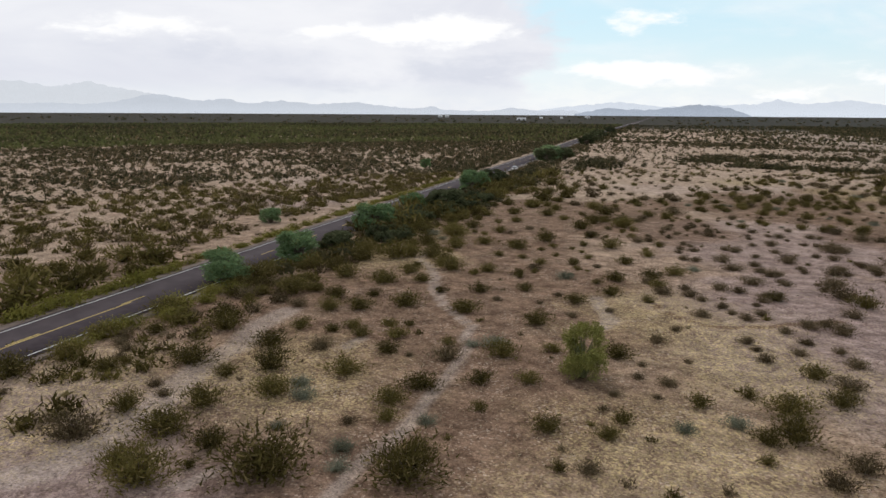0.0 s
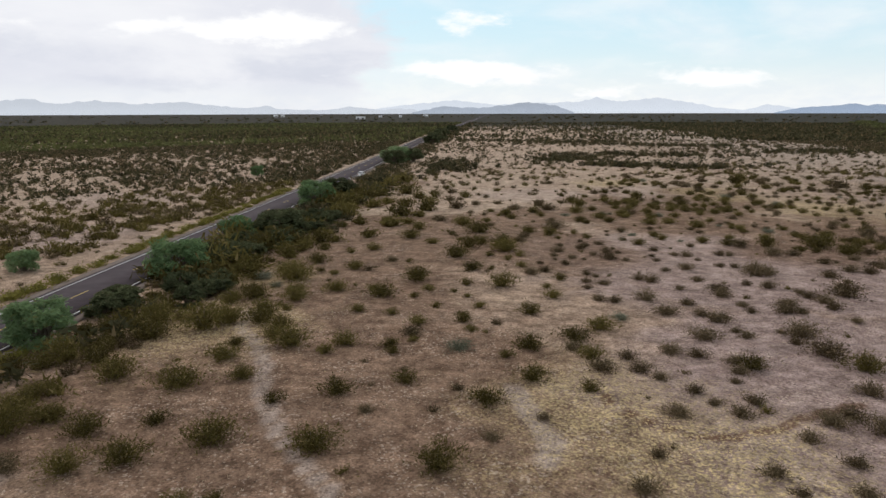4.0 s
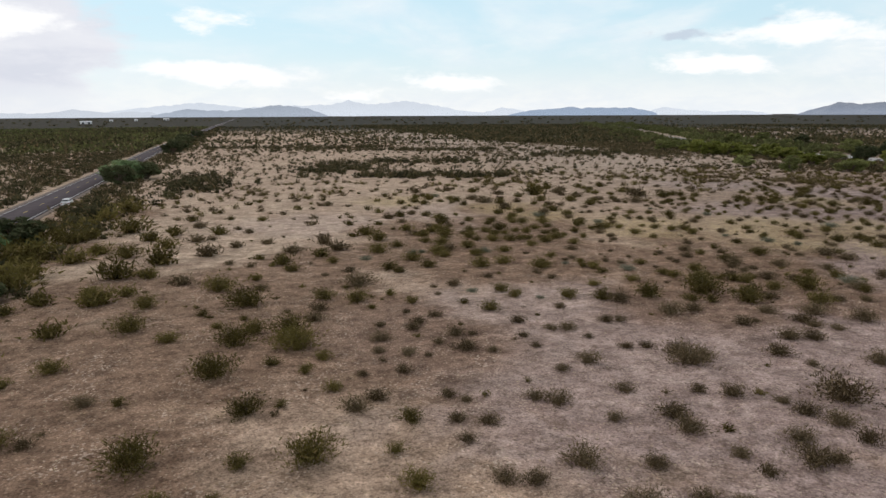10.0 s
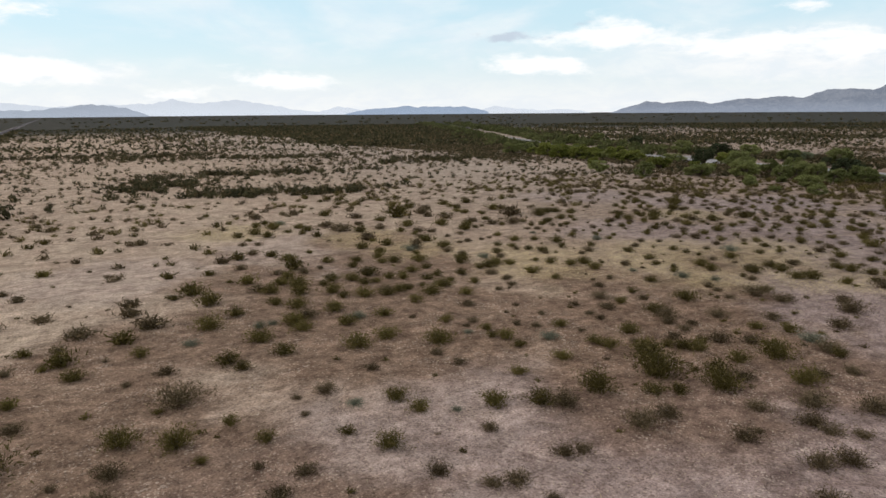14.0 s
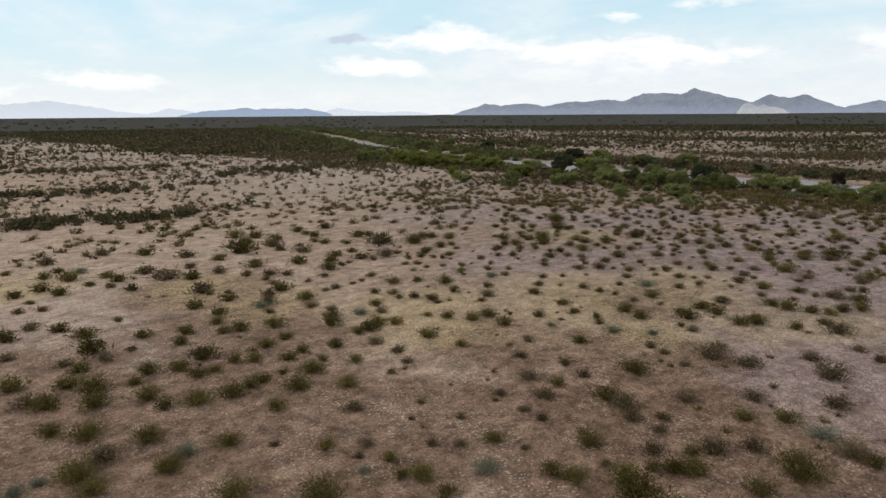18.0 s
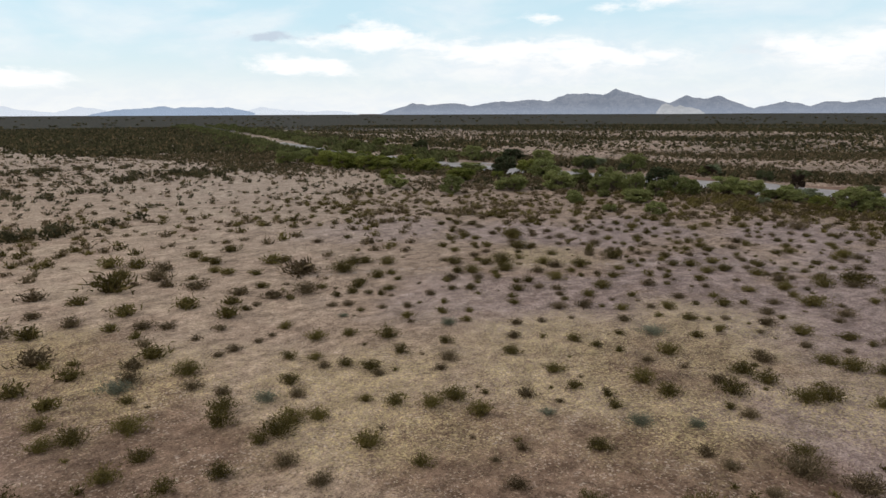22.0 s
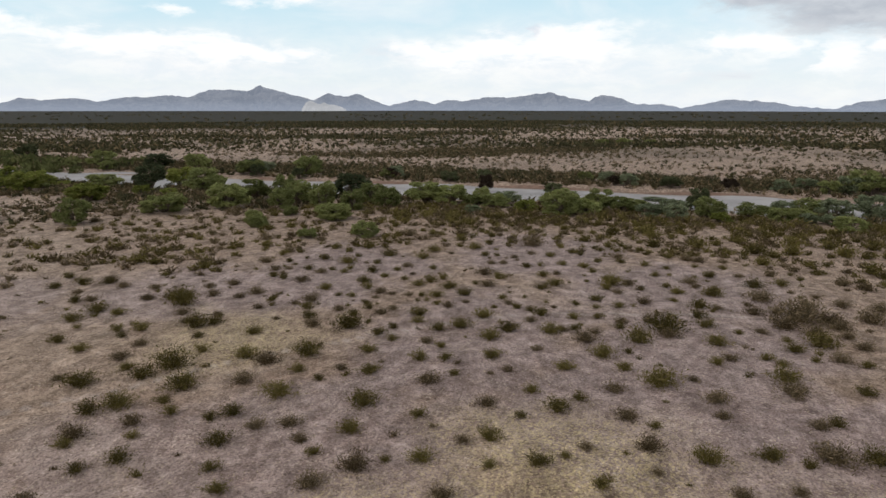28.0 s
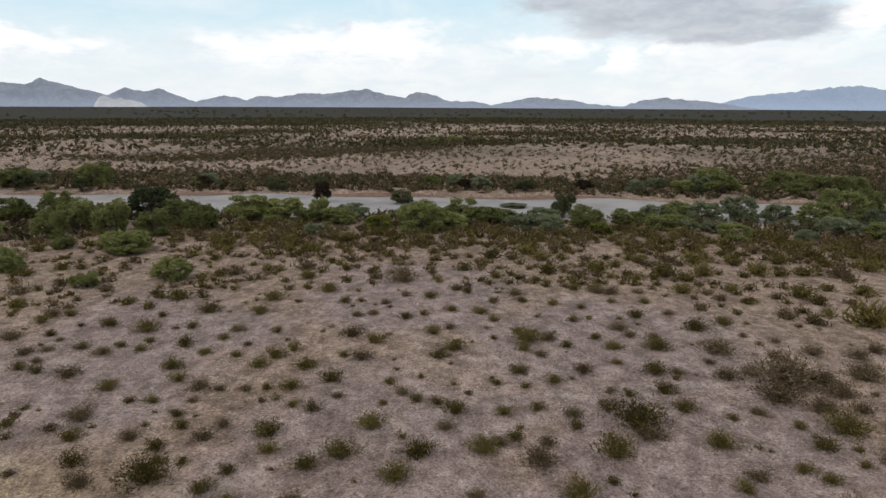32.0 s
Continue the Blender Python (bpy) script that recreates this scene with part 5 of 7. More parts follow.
bursage(90.4, 131.1, 0.56)
bursage(176.1, 131.1, 1.07)
bursage(167.4, 131.2, 0.87)
bursage(64.6, 131.3, 0.59)
bursage(46.0, 131.4, 0.46)
creosote(118.6, 131.5, 1.59)
bursage(116.9, 131.5, 1.03)
creosote(79.3, 131.6, 0.81)
bursage(124.0, 131.7, 0.43)
bursage(54.3, 131.8, 0.58)
bursage(49.0, 131.8, 0.84)
bursage(-4.8, 131.9, 0.71)
creosote(93.9, 132.2, 0.86)
creosote(28.3, 132.2, 1.16)
bursage(37.2, 132.2, 0.46)
creosote(51.5, 132.3, 0.62)
creosote(72.6, 132.3, 0.41)
creosote(156.4, 132.4, 0.67)
creosote(133.7, 132.4, 0.50)
creosote(33.9, 132.6, 0.55)
bursage(128.1, 132.6, 0.78)
bursage(121.2, 132.7, 0.81)
brittle(31.9, 132.8, 0.44)
creosote(75.7, 133.1, 0.99)
brittle(68.4, 133.2, 0.62)
bursage(84.3, 133.2, 0.82)
creosote(82.4, 133.3, 0.31)
creosote(-9.1, 133.3, 1.49)
creosote(105.6, 133.7, 1.24)
bursage(135.4, 133.7, 0.73)
creosote(80.3, 133.7, 0.89)
bursage(41.6, 133.8, 0.39)
bursage(85.8, 133.8, 0.46)
creosote(147.1, 133.8, 0.60)
creosote(161.8, 133.8, 0.61)
creosote(168.3, 133.9, 1.20)
bursage(149.9, 134.0, 0.88)
bursage(32.7, 134.3, 0.40)
creosote(55.2, 134.3, 0.60)
creosote(115.0, 134.4, 1.08)
bursage(46.8, 134.5, 0.54)
bursage(77.0, 134.6, 0.67)
creosote(97.9, 134.9, 0.43)
bursage(50.9, 134.9, 0.89)
creosote(11.2, 135.0, 0.69)
creosote(157.2, 135.0, 0.67)
creosote(21.6, 135.1, 1.09)
bursage(34.1, 135.2, 0.57)
bursage(131.8, 135.2, 0.62)
bursage(91.9, 135.4, 0.36)
creosote(126.2, 135.4, 0.62)
creosote(112.0, 135.5, 0.38)
bursage(94.8, 135.6, 0.81)
bursage(120.3, 135.6, 0.67)
creosote(135.3, 135.6, 1.18)
creosote(118.5, 135.8, 0.54)
creosote(24.9, 136.0, 1.08)
creosote(137.5, 136.1, 0.52)
bursage(38.8, 136.1, 0.28)
creosote(108.2, 136.1, 0.58)
creosote(133.1, 136.4, 0.63)
creosote(-5.2, 136.4, 0.69)
creosote(175.7, 136.4, 0.70)
brittle(66.3, 136.4, 0.79)
bursage(2.6, 136.5, 0.42)
bursage(99.0, 136.6, 0.76)
creosote(31.8, 136.7, 0.62)
creosote(72.1, 136.7, 0.78)
creosote(147.1, 136.9, 0.59)
creosote(15.3, 136.9, 0.94)
creosote(61.2, 136.9, 0.73)
creosote(168.7, 136.9, 0.55)
creosote(10.5, 137.1, 1.00)
bursage(103.8, 137.2, 0.71)
bursage(5.7, 137.4, 0.71)
creosote(128.3, 137.7, 0.70)
bursage(41.3, 137.8, 0.35)
creosote(125.3, 137.8, 0.43)
creosote(121.4, 137.8, 0.51)
creosote(140.9, 137.8, 0.54)
creosote(110.8, 137.8, 0.92)
bursage(116.5, 138.2, 0.57)
bursage(54.1, 138.4, 0.61)
creosote(161.6, 138.4, 0.91)
creosote(135.8, 138.6, 0.29)
creosote(89.9, 138.7, 0.56)
creosote(143.7, 138.8, 0.73)
creosote(67.6, 138.9, 0.49)
creosote(151.0, 139.2, 0.62)
bursage(114.3, 139.2, 1.03)
creosote(73.4, 139.3, 0.92)
bursage(94.2, 139.5, 0.49)
bursage(29.6, 139.6, 0.37)
creosote(86.9, 139.8, 0.61)
creosote(101.8, 139.8, 0.51)
creosote(126.0, 139.9, 0.43)
creosote(117.3, 140.1, 0.57)
creosote(-0.8, 140.1, 0.88)
creosote(80.9, 140.2, 0.80)
creosote(120.9, 140.2, 0.56)
creosote(69.1, 140.2, 0.50)
creosote(152.3, 140.3, 0.72)
bursage(36.8, 140.3, 0.75)
bursage(58.1, 140.7, 0.44)
creosote(92.9, 140.7, 0.38)
creosote(107.4, 140.9, 0.76)
bursage(77.9, 140.9, 0.47)
bursage(116.8, 141.2, 0.56)
bursage(55.8, 141.2, 0.36)
creosote(99.7, 141.3, 0.88)
creosote(14.5, 141.5, 1.15)
creosote(144.7, 141.6, 0.65)
creosote(171.2, 141.7, 0.78)
creosote(23.3, 141.8, 0.89)
creosote(27.5, 141.9, 0.87)
brittle(63.7, 142.2, 0.56)
bursage(139.1, 142.3, 0.53)
creosote(91.8, 142.3, 0.70)
creosote(116.0, 142.3, 0.95)
bursage(124.4, 142.3, 0.35)
creosote(133.4, 142.4, 0.82)
creosote(19.0, 142.4, 0.91)
bursage(65.9, 142.5, 0.34)
bursage(160.3, 142.6, 0.59)
brittle(24.9, 142.7, 0.86)
creosote(4.5, 142.9, 0.76)
creosote(68.8, 142.9, 0.61)
creosote(102.6, 143.4, 0.58)
bursage(111.1, 143.4, 0.50)
brittle(85.3, 143.5, 1.07)
creosote(149.6, 143.5, 0.69)
creosote(121.5, 143.5, 0.84)
brittle(8.8, 143.5, 0.70)
creosote(-2.9, 143.6, 0.46)
creosote(98.1, 143.8, 0.43)
creosote(78.6, 143.8, 0.42)
creosote(131.7, 143.9, 0.73)
bursage(-5.5, 144.0, 0.62)
bursage(43.5, 144.0, 0.45)
creosote(137.9, 144.0, 0.66)
creosote(-1.6, 144.3, 1.09)
bursage(119.1, 144.4, 0.59)
creosote(39.3, 144.5, 0.81)
creosote(52.6, 144.5, 0.57)
creosote(32.6, 144.5, 0.76)
creosote(143.8, 144.6, 0.48)
creosote(18.9, 144.7, 1.21)
creosote(122.9, 144.7, 0.46)
bursage(46.0, 144.8, 0.54)
bursage(65.2, 145.0, 0.68)
creosote(91.0, 145.2, 0.46)
bursage(106.0, 145.5, 0.49)
brittle(15.6, 145.5, 0.65)
creosote(94.5, 145.6, 0.69)
creosote(127.5, 145.6, 0.31)
brittle(17.0, 145.7, 0.49)
creosote(70.7, 145.8, 0.76)
bursage(20.8, 145.9, 1.06)
creosote(83.0, 145.9, 0.46)
creosote(60.7, 146.0, 0.82)
creosote(78.6, 146.0, 0.55)
creosote(123.4, 146.1, 0.46)
bursage(150.4, 146.2, 0.61)
bursage(-8.1, 146.3, 0.64)
creosote(23.8, 146.3, 0.97)
creosote(115.7, 146.3, 0.84)
creosote(142.7, 146.4, 0.63)
bursage(99.7, 146.4, 0.77)
bursage(156.8, 146.5, 1.66)
bursage(105.2, 146.8, 0.31)
creosote(36.0, 146.9, 1.06)
bursage(124.6, 147.1, 0.53)
creosote(108.6, 147.1, 0.78)
bursage(93.9, 147.3, 0.49)
bursage(87.2, 147.3, 0.63)
creosote(3.5, 147.6, 0.98)
bursage(47.3, 147.6, 0.63)
creosote(63.6, 147.7, 0.34)
creosote(113.3, 147.8, 0.89)
creosote(11.3, 147.9, 1.24)
bursage(-1.6, 147.9, 0.65)
creosote(169.6, 147.9, 0.77)
creosote(126.6, 148.0, 0.49)
bursage(147.6, 148.4, 0.51)
creosote(43.0, 148.4, 0.61)
creosote(123.0, 148.5, 0.34)
creosote(78.7, 148.5, 0.63)
creosote(-4.3, 148.6, 0.66)
creosote(52.3, 148.9, 0.82)
creosote(61.3, 148.9, 0.91)
creosote(38.9, 149.1, 1.06)
creosote(119.8, 149.2, 0.86)
creosote(31.5, 149.3, 1.06)
creosote(91.1, 149.4, 0.70)
creosote(136.1, 149.4, 0.71)
creosote(59.4, 149.5, 0.70)
creosote(104.4, 149.6, 0.42)
bursage(144.1, 149.6, 0.56)
creosote(28.9, 149.9, 1.06)
creosote(21.0, 149.9, 1.13)
creosote(33.4, 150.0, 0.77)
bursage(161.0, 150.2, 0.80)
creosote(34.8, 150.3, 0.72)
bursage(132.1, 150.4, 0.81)
creosote(36.8, 150.6, 0.40)
creosote(26.7, 150.7, 0.62)
creosote(14.7, 150.8, 0.95)
creosote(41.1, 150.8, 0.48)
creosote(97.0, 150.9, 0.53)
creosote(107.4, 150.9, 0.58)
creosote(116.2, 151.0, 0.90)
creosote(148.4, 151.0, 0.43)
creosote(72.0, 151.0, 0.69)
bursage(47.4, 151.1, 0.73)
bursage(6.5, 151.2, 1.37)
bursage(143.8, 151.2, 0.64)
bursage(138.1, 151.4, 0.96)
bursage(102.6, 151.4, 0.88)
creosote(90.6, 151.5, 0.33)
bursage(0.1, 151.6, 1.19)
bursage(175.3, 151.7, 1.04)
creosote(110.3, 151.8, 0.47)
bursage(124.5, 151.8, 0.47)
creosote(58.0, 151.9, 0.71)
creosote(132.9, 151.9, 0.41)
bursage(84.6, 152.0, 0.35)
creosote(19.3, 152.1, 0.80)
creosote(127.6, 152.5, 0.78)
bursage(-10.7, 152.7, 1.48)
creosote(148.3, 152.7, 0.60)
bursage(167.2, 152.8, 0.96)
creosote(115.0, 153.0, 0.69)
creosote(106.9, 153.0, 0.64)
creosote(44.0, 153.0, 0.72)
bursage(89.4, 153.1, 0.92)
creosote(39.1, 153.3, 0.77)
bursage(75.9, 153.3, 0.62)
creosote(162.6, 153.4, 0.71)
bursage(122.5, 153.4, 0.63)
creosote(26.5, 153.4, 0.97)
bursage(65.1, 153.4, 0.48)
bursage(111.4, 153.4, 0.62)
bursage(81.7, 153.8, 0.47)
creosote(57.0, 154.0, 0.48)
creosote(41.0, 154.0, 0.64)
bursage(67.3, 154.4, 0.78)
creosote(52.9, 154.6, 0.74)
creosote(180.0, 154.7, 1.22)
creosote(130.6, 154.7, 0.82)
creosote(48.1, 154.8, 0.61)
creosote(123.1, 154.8, 0.46)
creosote(153.0, 154.8, 1.00)
creosote(23.0, 154.9, 1.10)
creosote(93.9, 154.9, 0.71)
creosote(36.6, 155.0, 0.77)
bursage(87.2, 155.0, 0.81)
creosote(49.7, 155.0, 1.09)
creosote(97.8, 155.1, 0.99)
creosote(33.0, 155.4, 0.62)
bursage(79.4, 155.4, 0.60)
creosote(126.3, 155.4, 0.74)
creosote(31.5, 155.5, 0.75)
creosote(166.6, 155.5, 0.74)
creosote(117.0, 155.5, 0.62)
creosote(51.3, 155.7, 0.92)
creosote(119.3, 155.9, 0.81)
creosote(35.2, 156.2, 0.71)
creosote(90.7, 156.2, 0.48)
creosote(134.9, 156.3, 0.64)
creosote(103.5, 156.4, 0.73)
bursage(5.2, 156.4, 1.00)
creosote(13.2, 156.5, 1.11)
bursage(61.0, 156.6, 0.53)
creosote(111.6, 156.7, 0.49)
creosote(124.1, 157.1, 0.30)
creosote(126.4, 157.2, 0.43)
creosote(20.3, 157.3, 1.07)
creosote(114.8, 157.4, 0.50)
creosote(27.0, 157.5, 0.62)
creosote(70.6, 157.5, 0.67)
creosote(133.2, 157.6, 0.76)
bursage(92.0, 157.6, 0.55)
creosote(39.3, 157.7, 0.81)
bursage(148.9, 157.7, 0.43)
bursage(-7.1, 157.8, 0.92)
creosote(158.8, 157.8, 0.98)
creosote(23.9, 157.9, 1.23)
creosote(30.9, 158.0, 0.92)
creosote(108.4, 158.0, 0.67)
creosote(61.5, 158.1, 0.76)
creosote(139.3, 158.4, 0.46)
creosote(41.9, 158.5, 0.68)
creosote(113.0, 158.5, 0.63)
bursage(163.6, 158.6, 1.29)
bursage(54.3, 158.7, 0.65)
creosote(131.3, 158.7, 0.74)
bursage(126.4, 158.7, 0.50)
bursage(103.8, 158.9, 0.50)
creosote(66.0, 158.9, 0.64)
bursage(120.6, 159.0, 0.51)
bursage(-2.8, 159.0, 0.93)
bursage(19.5, 159.0, 0.89)
creosote(33.7, 159.2, 1.17)
creosote(47.8, 159.2, 0.88)
bursage(94.0, 159.2, 0.74)
creosote(28.7, 159.3, 0.92)
bursage(118.9, 159.8, 0.60)
creosote(77.0, 159.9, 0.54)
creosote(101.4, 159.9, 0.42)
creosote(85.6, 159.9, 0.60)
brittle(52.4, 160.0, 0.81)
creosote(116.0, 160.3, 0.36)
bursage(5.6, 160.3, 1.05)
creosote(60.7, 160.3, 0.61)
bursage(136.3, 160.5, 0.37)
creosote(150.2, 160.5, 0.97)
brittle(75.0, 160.7, 0.73)
bursage(126.6, 160.7, 0.44)
creosote(10.1, 160.7, 0.67)
creosote(22.8, 161.0, 1.00)
creosote(133.7, 161.0, 0.49)
creosote(55.4, 161.1, 0.69)
creosote(145.2, 161.1, 0.91)
creosote(49.3, 161.2, 0.95)
bursage(93.1, 161.2, 0.63)
creosote(87.7, 161.5, 0.54)
bursage(59.3, 161.5, 0.55)
creosote(120.5, 161.6, 0.51)
creosote(79.7, 161.7, 0.42)
creosote(116.2, 161.7, 0.42)
creosote(12.4, 161.8, 1.27)
creosote(98.0, 161.8, 1.04)
creosote(114.3, 161.9, 1.22)
bursage(124.7, 162.1, 0.43)
bursage(140.0, 162.2, 0.78)
bursage(126.9, 162.2, 0.70)
creosote(102.9, 162.2, 0.56)
creosote(117.8, 162.4, 0.60)
creosote(122.4, 162.5, 0.47)
creosote(90.7, 162.6, 0.82)
creosote(68.4, 162.9, 1.00)
creosote(43.2, 162.9, 0.97)
creosote(137.9, 163.0, 0.53)
creosote(106.8, 163.1, 1.07)
creosote(163.3, 163.4, 0.78)
creosote(19.3, 163.5, 0.95)
creosote(60.1, 163.6, 0.63)
bursage(50.9, 163.6, 0.68)
creosote(94.5, 163.6, 0.66)
creosote(77.6, 163.7, 0.63)
creosote(134.3, 163.7, 0.58)
bursage(-12.7, 164.1, 1.19)
creosote(128.5, 164.2, 0.59)
creosote(24.7, 164.3, 0.90)
creosote(40.0, 164.3, 0.97)
creosote(33.8, 164.4, 0.70)
bursage(119.3, 164.5, 0.57)
bursage(-10.5, 164.7, 0.70)
creosote(38.3, 164.7, 0.72)
creosote(93.5, 164.8, 0.55)
creosote(124.8, 164.9, 0.50)
creosote(17.5, 165.2, 0.41)
creosote(73.9, 165.4, 0.62)
bursage(114.1, 165.4, 0.73)
creosote(131.2, 165.5, 0.76)
bursage(27.2, 165.5, 0.77)
bursage(99.9, 165.6, 0.80)
creosote(58.8, 165.6, 0.64)
bursage(104.4, 165.7, 0.99)
creosote(166.5, 165.8, 0.54)
creosote(136.3, 166.0, 0.75)
creosote(80.8, 166.1, 0.45)
creosote(66.5, 166.2, 0.70)
bursage(29.8, 166.2, 0.47)
bursage(50.0, 166.3, 0.77)
creosote(146.4, 166.4, 1.03)
creosote(125.0, 166.6, 0.38)
creosote(141.3, 166.7, 0.56)
bursage(24.0, 166.7, 0.69)
creosote(116.4, 166.8, 0.71)
bursage(161.7, 167.1, 1.13)
creosote(35.6, 167.3, 0.82)
creosote(87.5, 167.5, 0.72)
creosote(45.4, 167.7, 0.54)
creosote(93.7, 167.8, 0.51)
creosote(63.8, 168.0, 0.89)
creosote(105.4, 168.1, 0.95)
creosote(39.4, 168.2, 0.76)
bursage(77.0, 168.2, 0.58)
creosote(119.6, 168.3, 0.65)
creosote(79.1, 168.3, 0.30)
creosote(90.2, 168.4, 0.43)
creosote(26.8, 168.4, 1.20)
creosote(154.9, 168.6, 0.48)
bursage(122.6, 169.0, 0.87)
creosote(127.4, 169.0, 0.67)
bursage(153.2, 169.1, 0.47)
bursage(-5.1, 169.2, 0.73)
creosote(86.0, 169.2, 0.56)
creosote(-9.6, 169.3, 1.15)
creosote(51.2, 169.3, 1.10)
creosote(137.4, 169.3, 0.46)
creosote(95.3, 169.4, 0.59)
creosote(32.0, 169.4, 0.74)
creosote(135.3, 169.4, 0.52)
creosote(97.9, 169.6, 1.11)
bursage(91.9, 169.6, 0.68)
bursage(82.7, 169.7, 0.63)
bursage(115.6, 169.9, 0.39)
creosote(111.1, 170.2, 0.75)
bursage(75.0, 170.2, 0.51)
bursage(121.2, 170.3, 0.55)
brittle(45.8, 170.3, 1.07)
creosote(16.2, 170.6, 0.65)
creosote(145.1, 170.7, 0.51)
creosote(140.7, 170.7, 1.05)
creosote(151.1, 170.9, 1.11)
creosote(160.4, 170.9, 0.61)
bursage(55.2, 171.0, 0.49)
creosote(11.3, 171.0, 0.75)
brittle(70.1, 171.1, 0.49)
bursage(56.9, 171.2, 0.62)
creosote(72.7, 171.2, 0.43)
bursage(47.3, 171.3, 0.88)
creosote(41.1, 171.3, 0.79)
creosote(136.3, 171.4, 0.46)
bursage(59.8, 171.5, 0.45)
creosote(170.1, 171.7, 0.79)
creosote(88.3, 171.8, 0.50)
bursage(20.6, 172.0, 0.66)
bursage(61.7, 172.1, 0.46)
bursage(89.5, 172.2, 0.90)
creosote(94.0, 172.2, 1.02)
bursage(134.6, 172.3, 0.68)
creosote(105.6, 172.4, 0.63)
creosote(63.9, 172.9, 0.61)
creosote(101.9, 172.9, 1.35)
creosote(147.9, 173.0, 0.63)
bursage(129.9, 173.0, 0.85)
bursage(-6.7, 173.3, 0.65)
creosote(122.0, 173.4, 0.57)
creosote(27.8, 173.8, 1.02)
bursage(152.8, 173.8, 0.76)
creosote(92.8, 173.8, 0.78)
bursage(49.0, 174.0, 0.86)
creosote(99.4, 174.0, 0.86)
bursage(73.5, 174.1, 0.67)
mesquite_tree(160.0, 174.4, 2.9, 4.8)
creosote(79.1, 174.5, 0.47)
creosote(136.1, 174.6, 0.62)
creosote(108.9, 174.7, 0.52)
creosote(142.5, 174.8, 0.76)
creosote(51.2, 175.0, 1.08)
creosote(172.7, 175.1, 0.88)
bursage(72.1, 175.2, 0.60)
creosote(81.3, 175.3, 0.65)
creosote(113.1, 175.4, 0.79)
creosote(149.4, 175.6, 0.74)
creosote(44.5, 175.7, 0.84)
creosote(130.8, 175.8, 0.51)
creosote(40.3, 175.9, 0.83)
creosote(78.6, 176.0, 0.48)
bursage(115.4, 176.2, 0.49)
creosote(100.7, 176.3, 0.62)
creosote(111.9, 176.7, 1.18)
bursage(56.3, 176.7, 0.47)
bursage(133.1, 176.9, 0.46)
creosote(32.2, 177.1, 0.45)
bursage(135.9, 177.4, 0.55)
creosote(142.4, 177.4, 0.34)
creosote(26.5, 177.5, 0.89)
bursage(59.5, 177.6, 0.62)
creosote(131.7, 177.6, 0.60)
bursage(-13.0, 177.6, 1.14)
creosote(85.4, 177.7, 0.52)
creosote(97.1, 177.8, 1.07)
creosote(21.8, 177.8, 0.97)
creosote(77.7, 177.9, 0.69)
creosote(75.4, 178.1, 0.55)
bursage(112.9, 178.3, 0.65)
bursage(102.7, 178.4, 0.79)
bursage(105.9, 178.6, 0.67)
creosote(46.0, 178.7, 0.49)
bursage(52.3, 178.8, 0.67)
bursage(135.3, 179.0, 0.72)
creosote(139.9, 179.0, 0.50)
creosote(79.9, 179.4, 0.83)
creosote(145.6, 179.7, 0.63)
bursage(154.9, 180.0, 0.80)
creosote(44.0, 180.0, 0.49)
bursage(24.4, 180.2, 0.82)
creosote(81.3, 180.3, 0.77)
bursage(115.5, 180.3, 0.76)
bursage(97.9, 180.4, 0.55)
creosote(62.3, 180.4, 1.10)
creosote(87.0, 180.5, 0.63)
creosote(84.7, 180.7, 0.88)
creosote(64.9, 181.0, 0.53)
creosote(109.8, 181.2, 0.72)
creosote(70.9, 181.3, 0.55)
bursage(145.5, 181.4, 0.82)
bursage(150.9, 181.4, 0.48)
creosote(143.6, 181.6, 0.62)
bursage(66.7, 181.7, 0.46)
creosote(52.9, 181.7, 0.56)
creosote(107.6, 181.7, 0.47)
bursage(43.9, 181.7, 1.29)
bursage(56.3, 182.1, 0.79)
creosote(-2.5, 182.2, 0.83)
bursage(139.4, 182.2, 0.94)
bursage(74.3, 182.4, 1.40)
creosote(118.9, 182.4, 1.52)
creosote(76.7, 182.5, 0.67)
creosote(103.7, 183.0, 0.68)
mesquite_tree(157.1, 183.2, 1.9, 3.1)
bursage(70.1, 183.3, 1.12)
creosote(109.3, 183.4, 0.57)
creosote(152.0, 183.6, 0.39)
bursage(54.8, 184.0, 0.95)
creosote(164.4, 184.1, 0.67)
creosote(65.3, 184.4, 0.87)
bursage(120.5, 184.8, 0.65)
mesquite_tree(175.2, 185.2, 2.9, 4.8)
creosote(91.4, 185.4, 0.97)
creosote(-7.9, 185.5, 0.73)
creosote(-14.4, 185.6, 0.98)
creosote(52.4, 186.0, 0.74)
bursage(157.3, 186.1, 0.63)
creosote(84.0, 186.5, 1.38)
creosote(105.4, 186.7, 0.72)
creosote(149.2, 186.8, 0.98)
creosote(61.2, 186.9, 1.10)
creosote(114.1, 186.9, 0.70)
bursage(119.5, 186.9, 0.65)
creosote(165.7, 187.3, 0.69)
bursage(27.4, 187.5, 0.60)
bursage(68.5, 187.6, 1.08)
creosote(72.1, 188.3, 0.77)
bursage(25.1, 188.4, 0.60)
creosote(90.0, 188.5, 0.98)
bursage(154.7, 189.2, 1.04)
creosote(38.0, 189.2, 0.73)
creosote(88.3, 189.2, 1.17)
creosote(114.6, 189.7, 0.99)
creosote(165.8, 189.7, 0.93)
creosote(55.7, 189.9, 1.11)
creosote(46.3, 190.0, 1.08)
creosote(111.4, 190.1, 0.88)
bursage(80.0, 190.3, 2.30)
bursage(50.5, 190.7, 1.00)
creosote(27.2, 192.0, 0.52)
creosote(162.7, 192.6, 0.80)
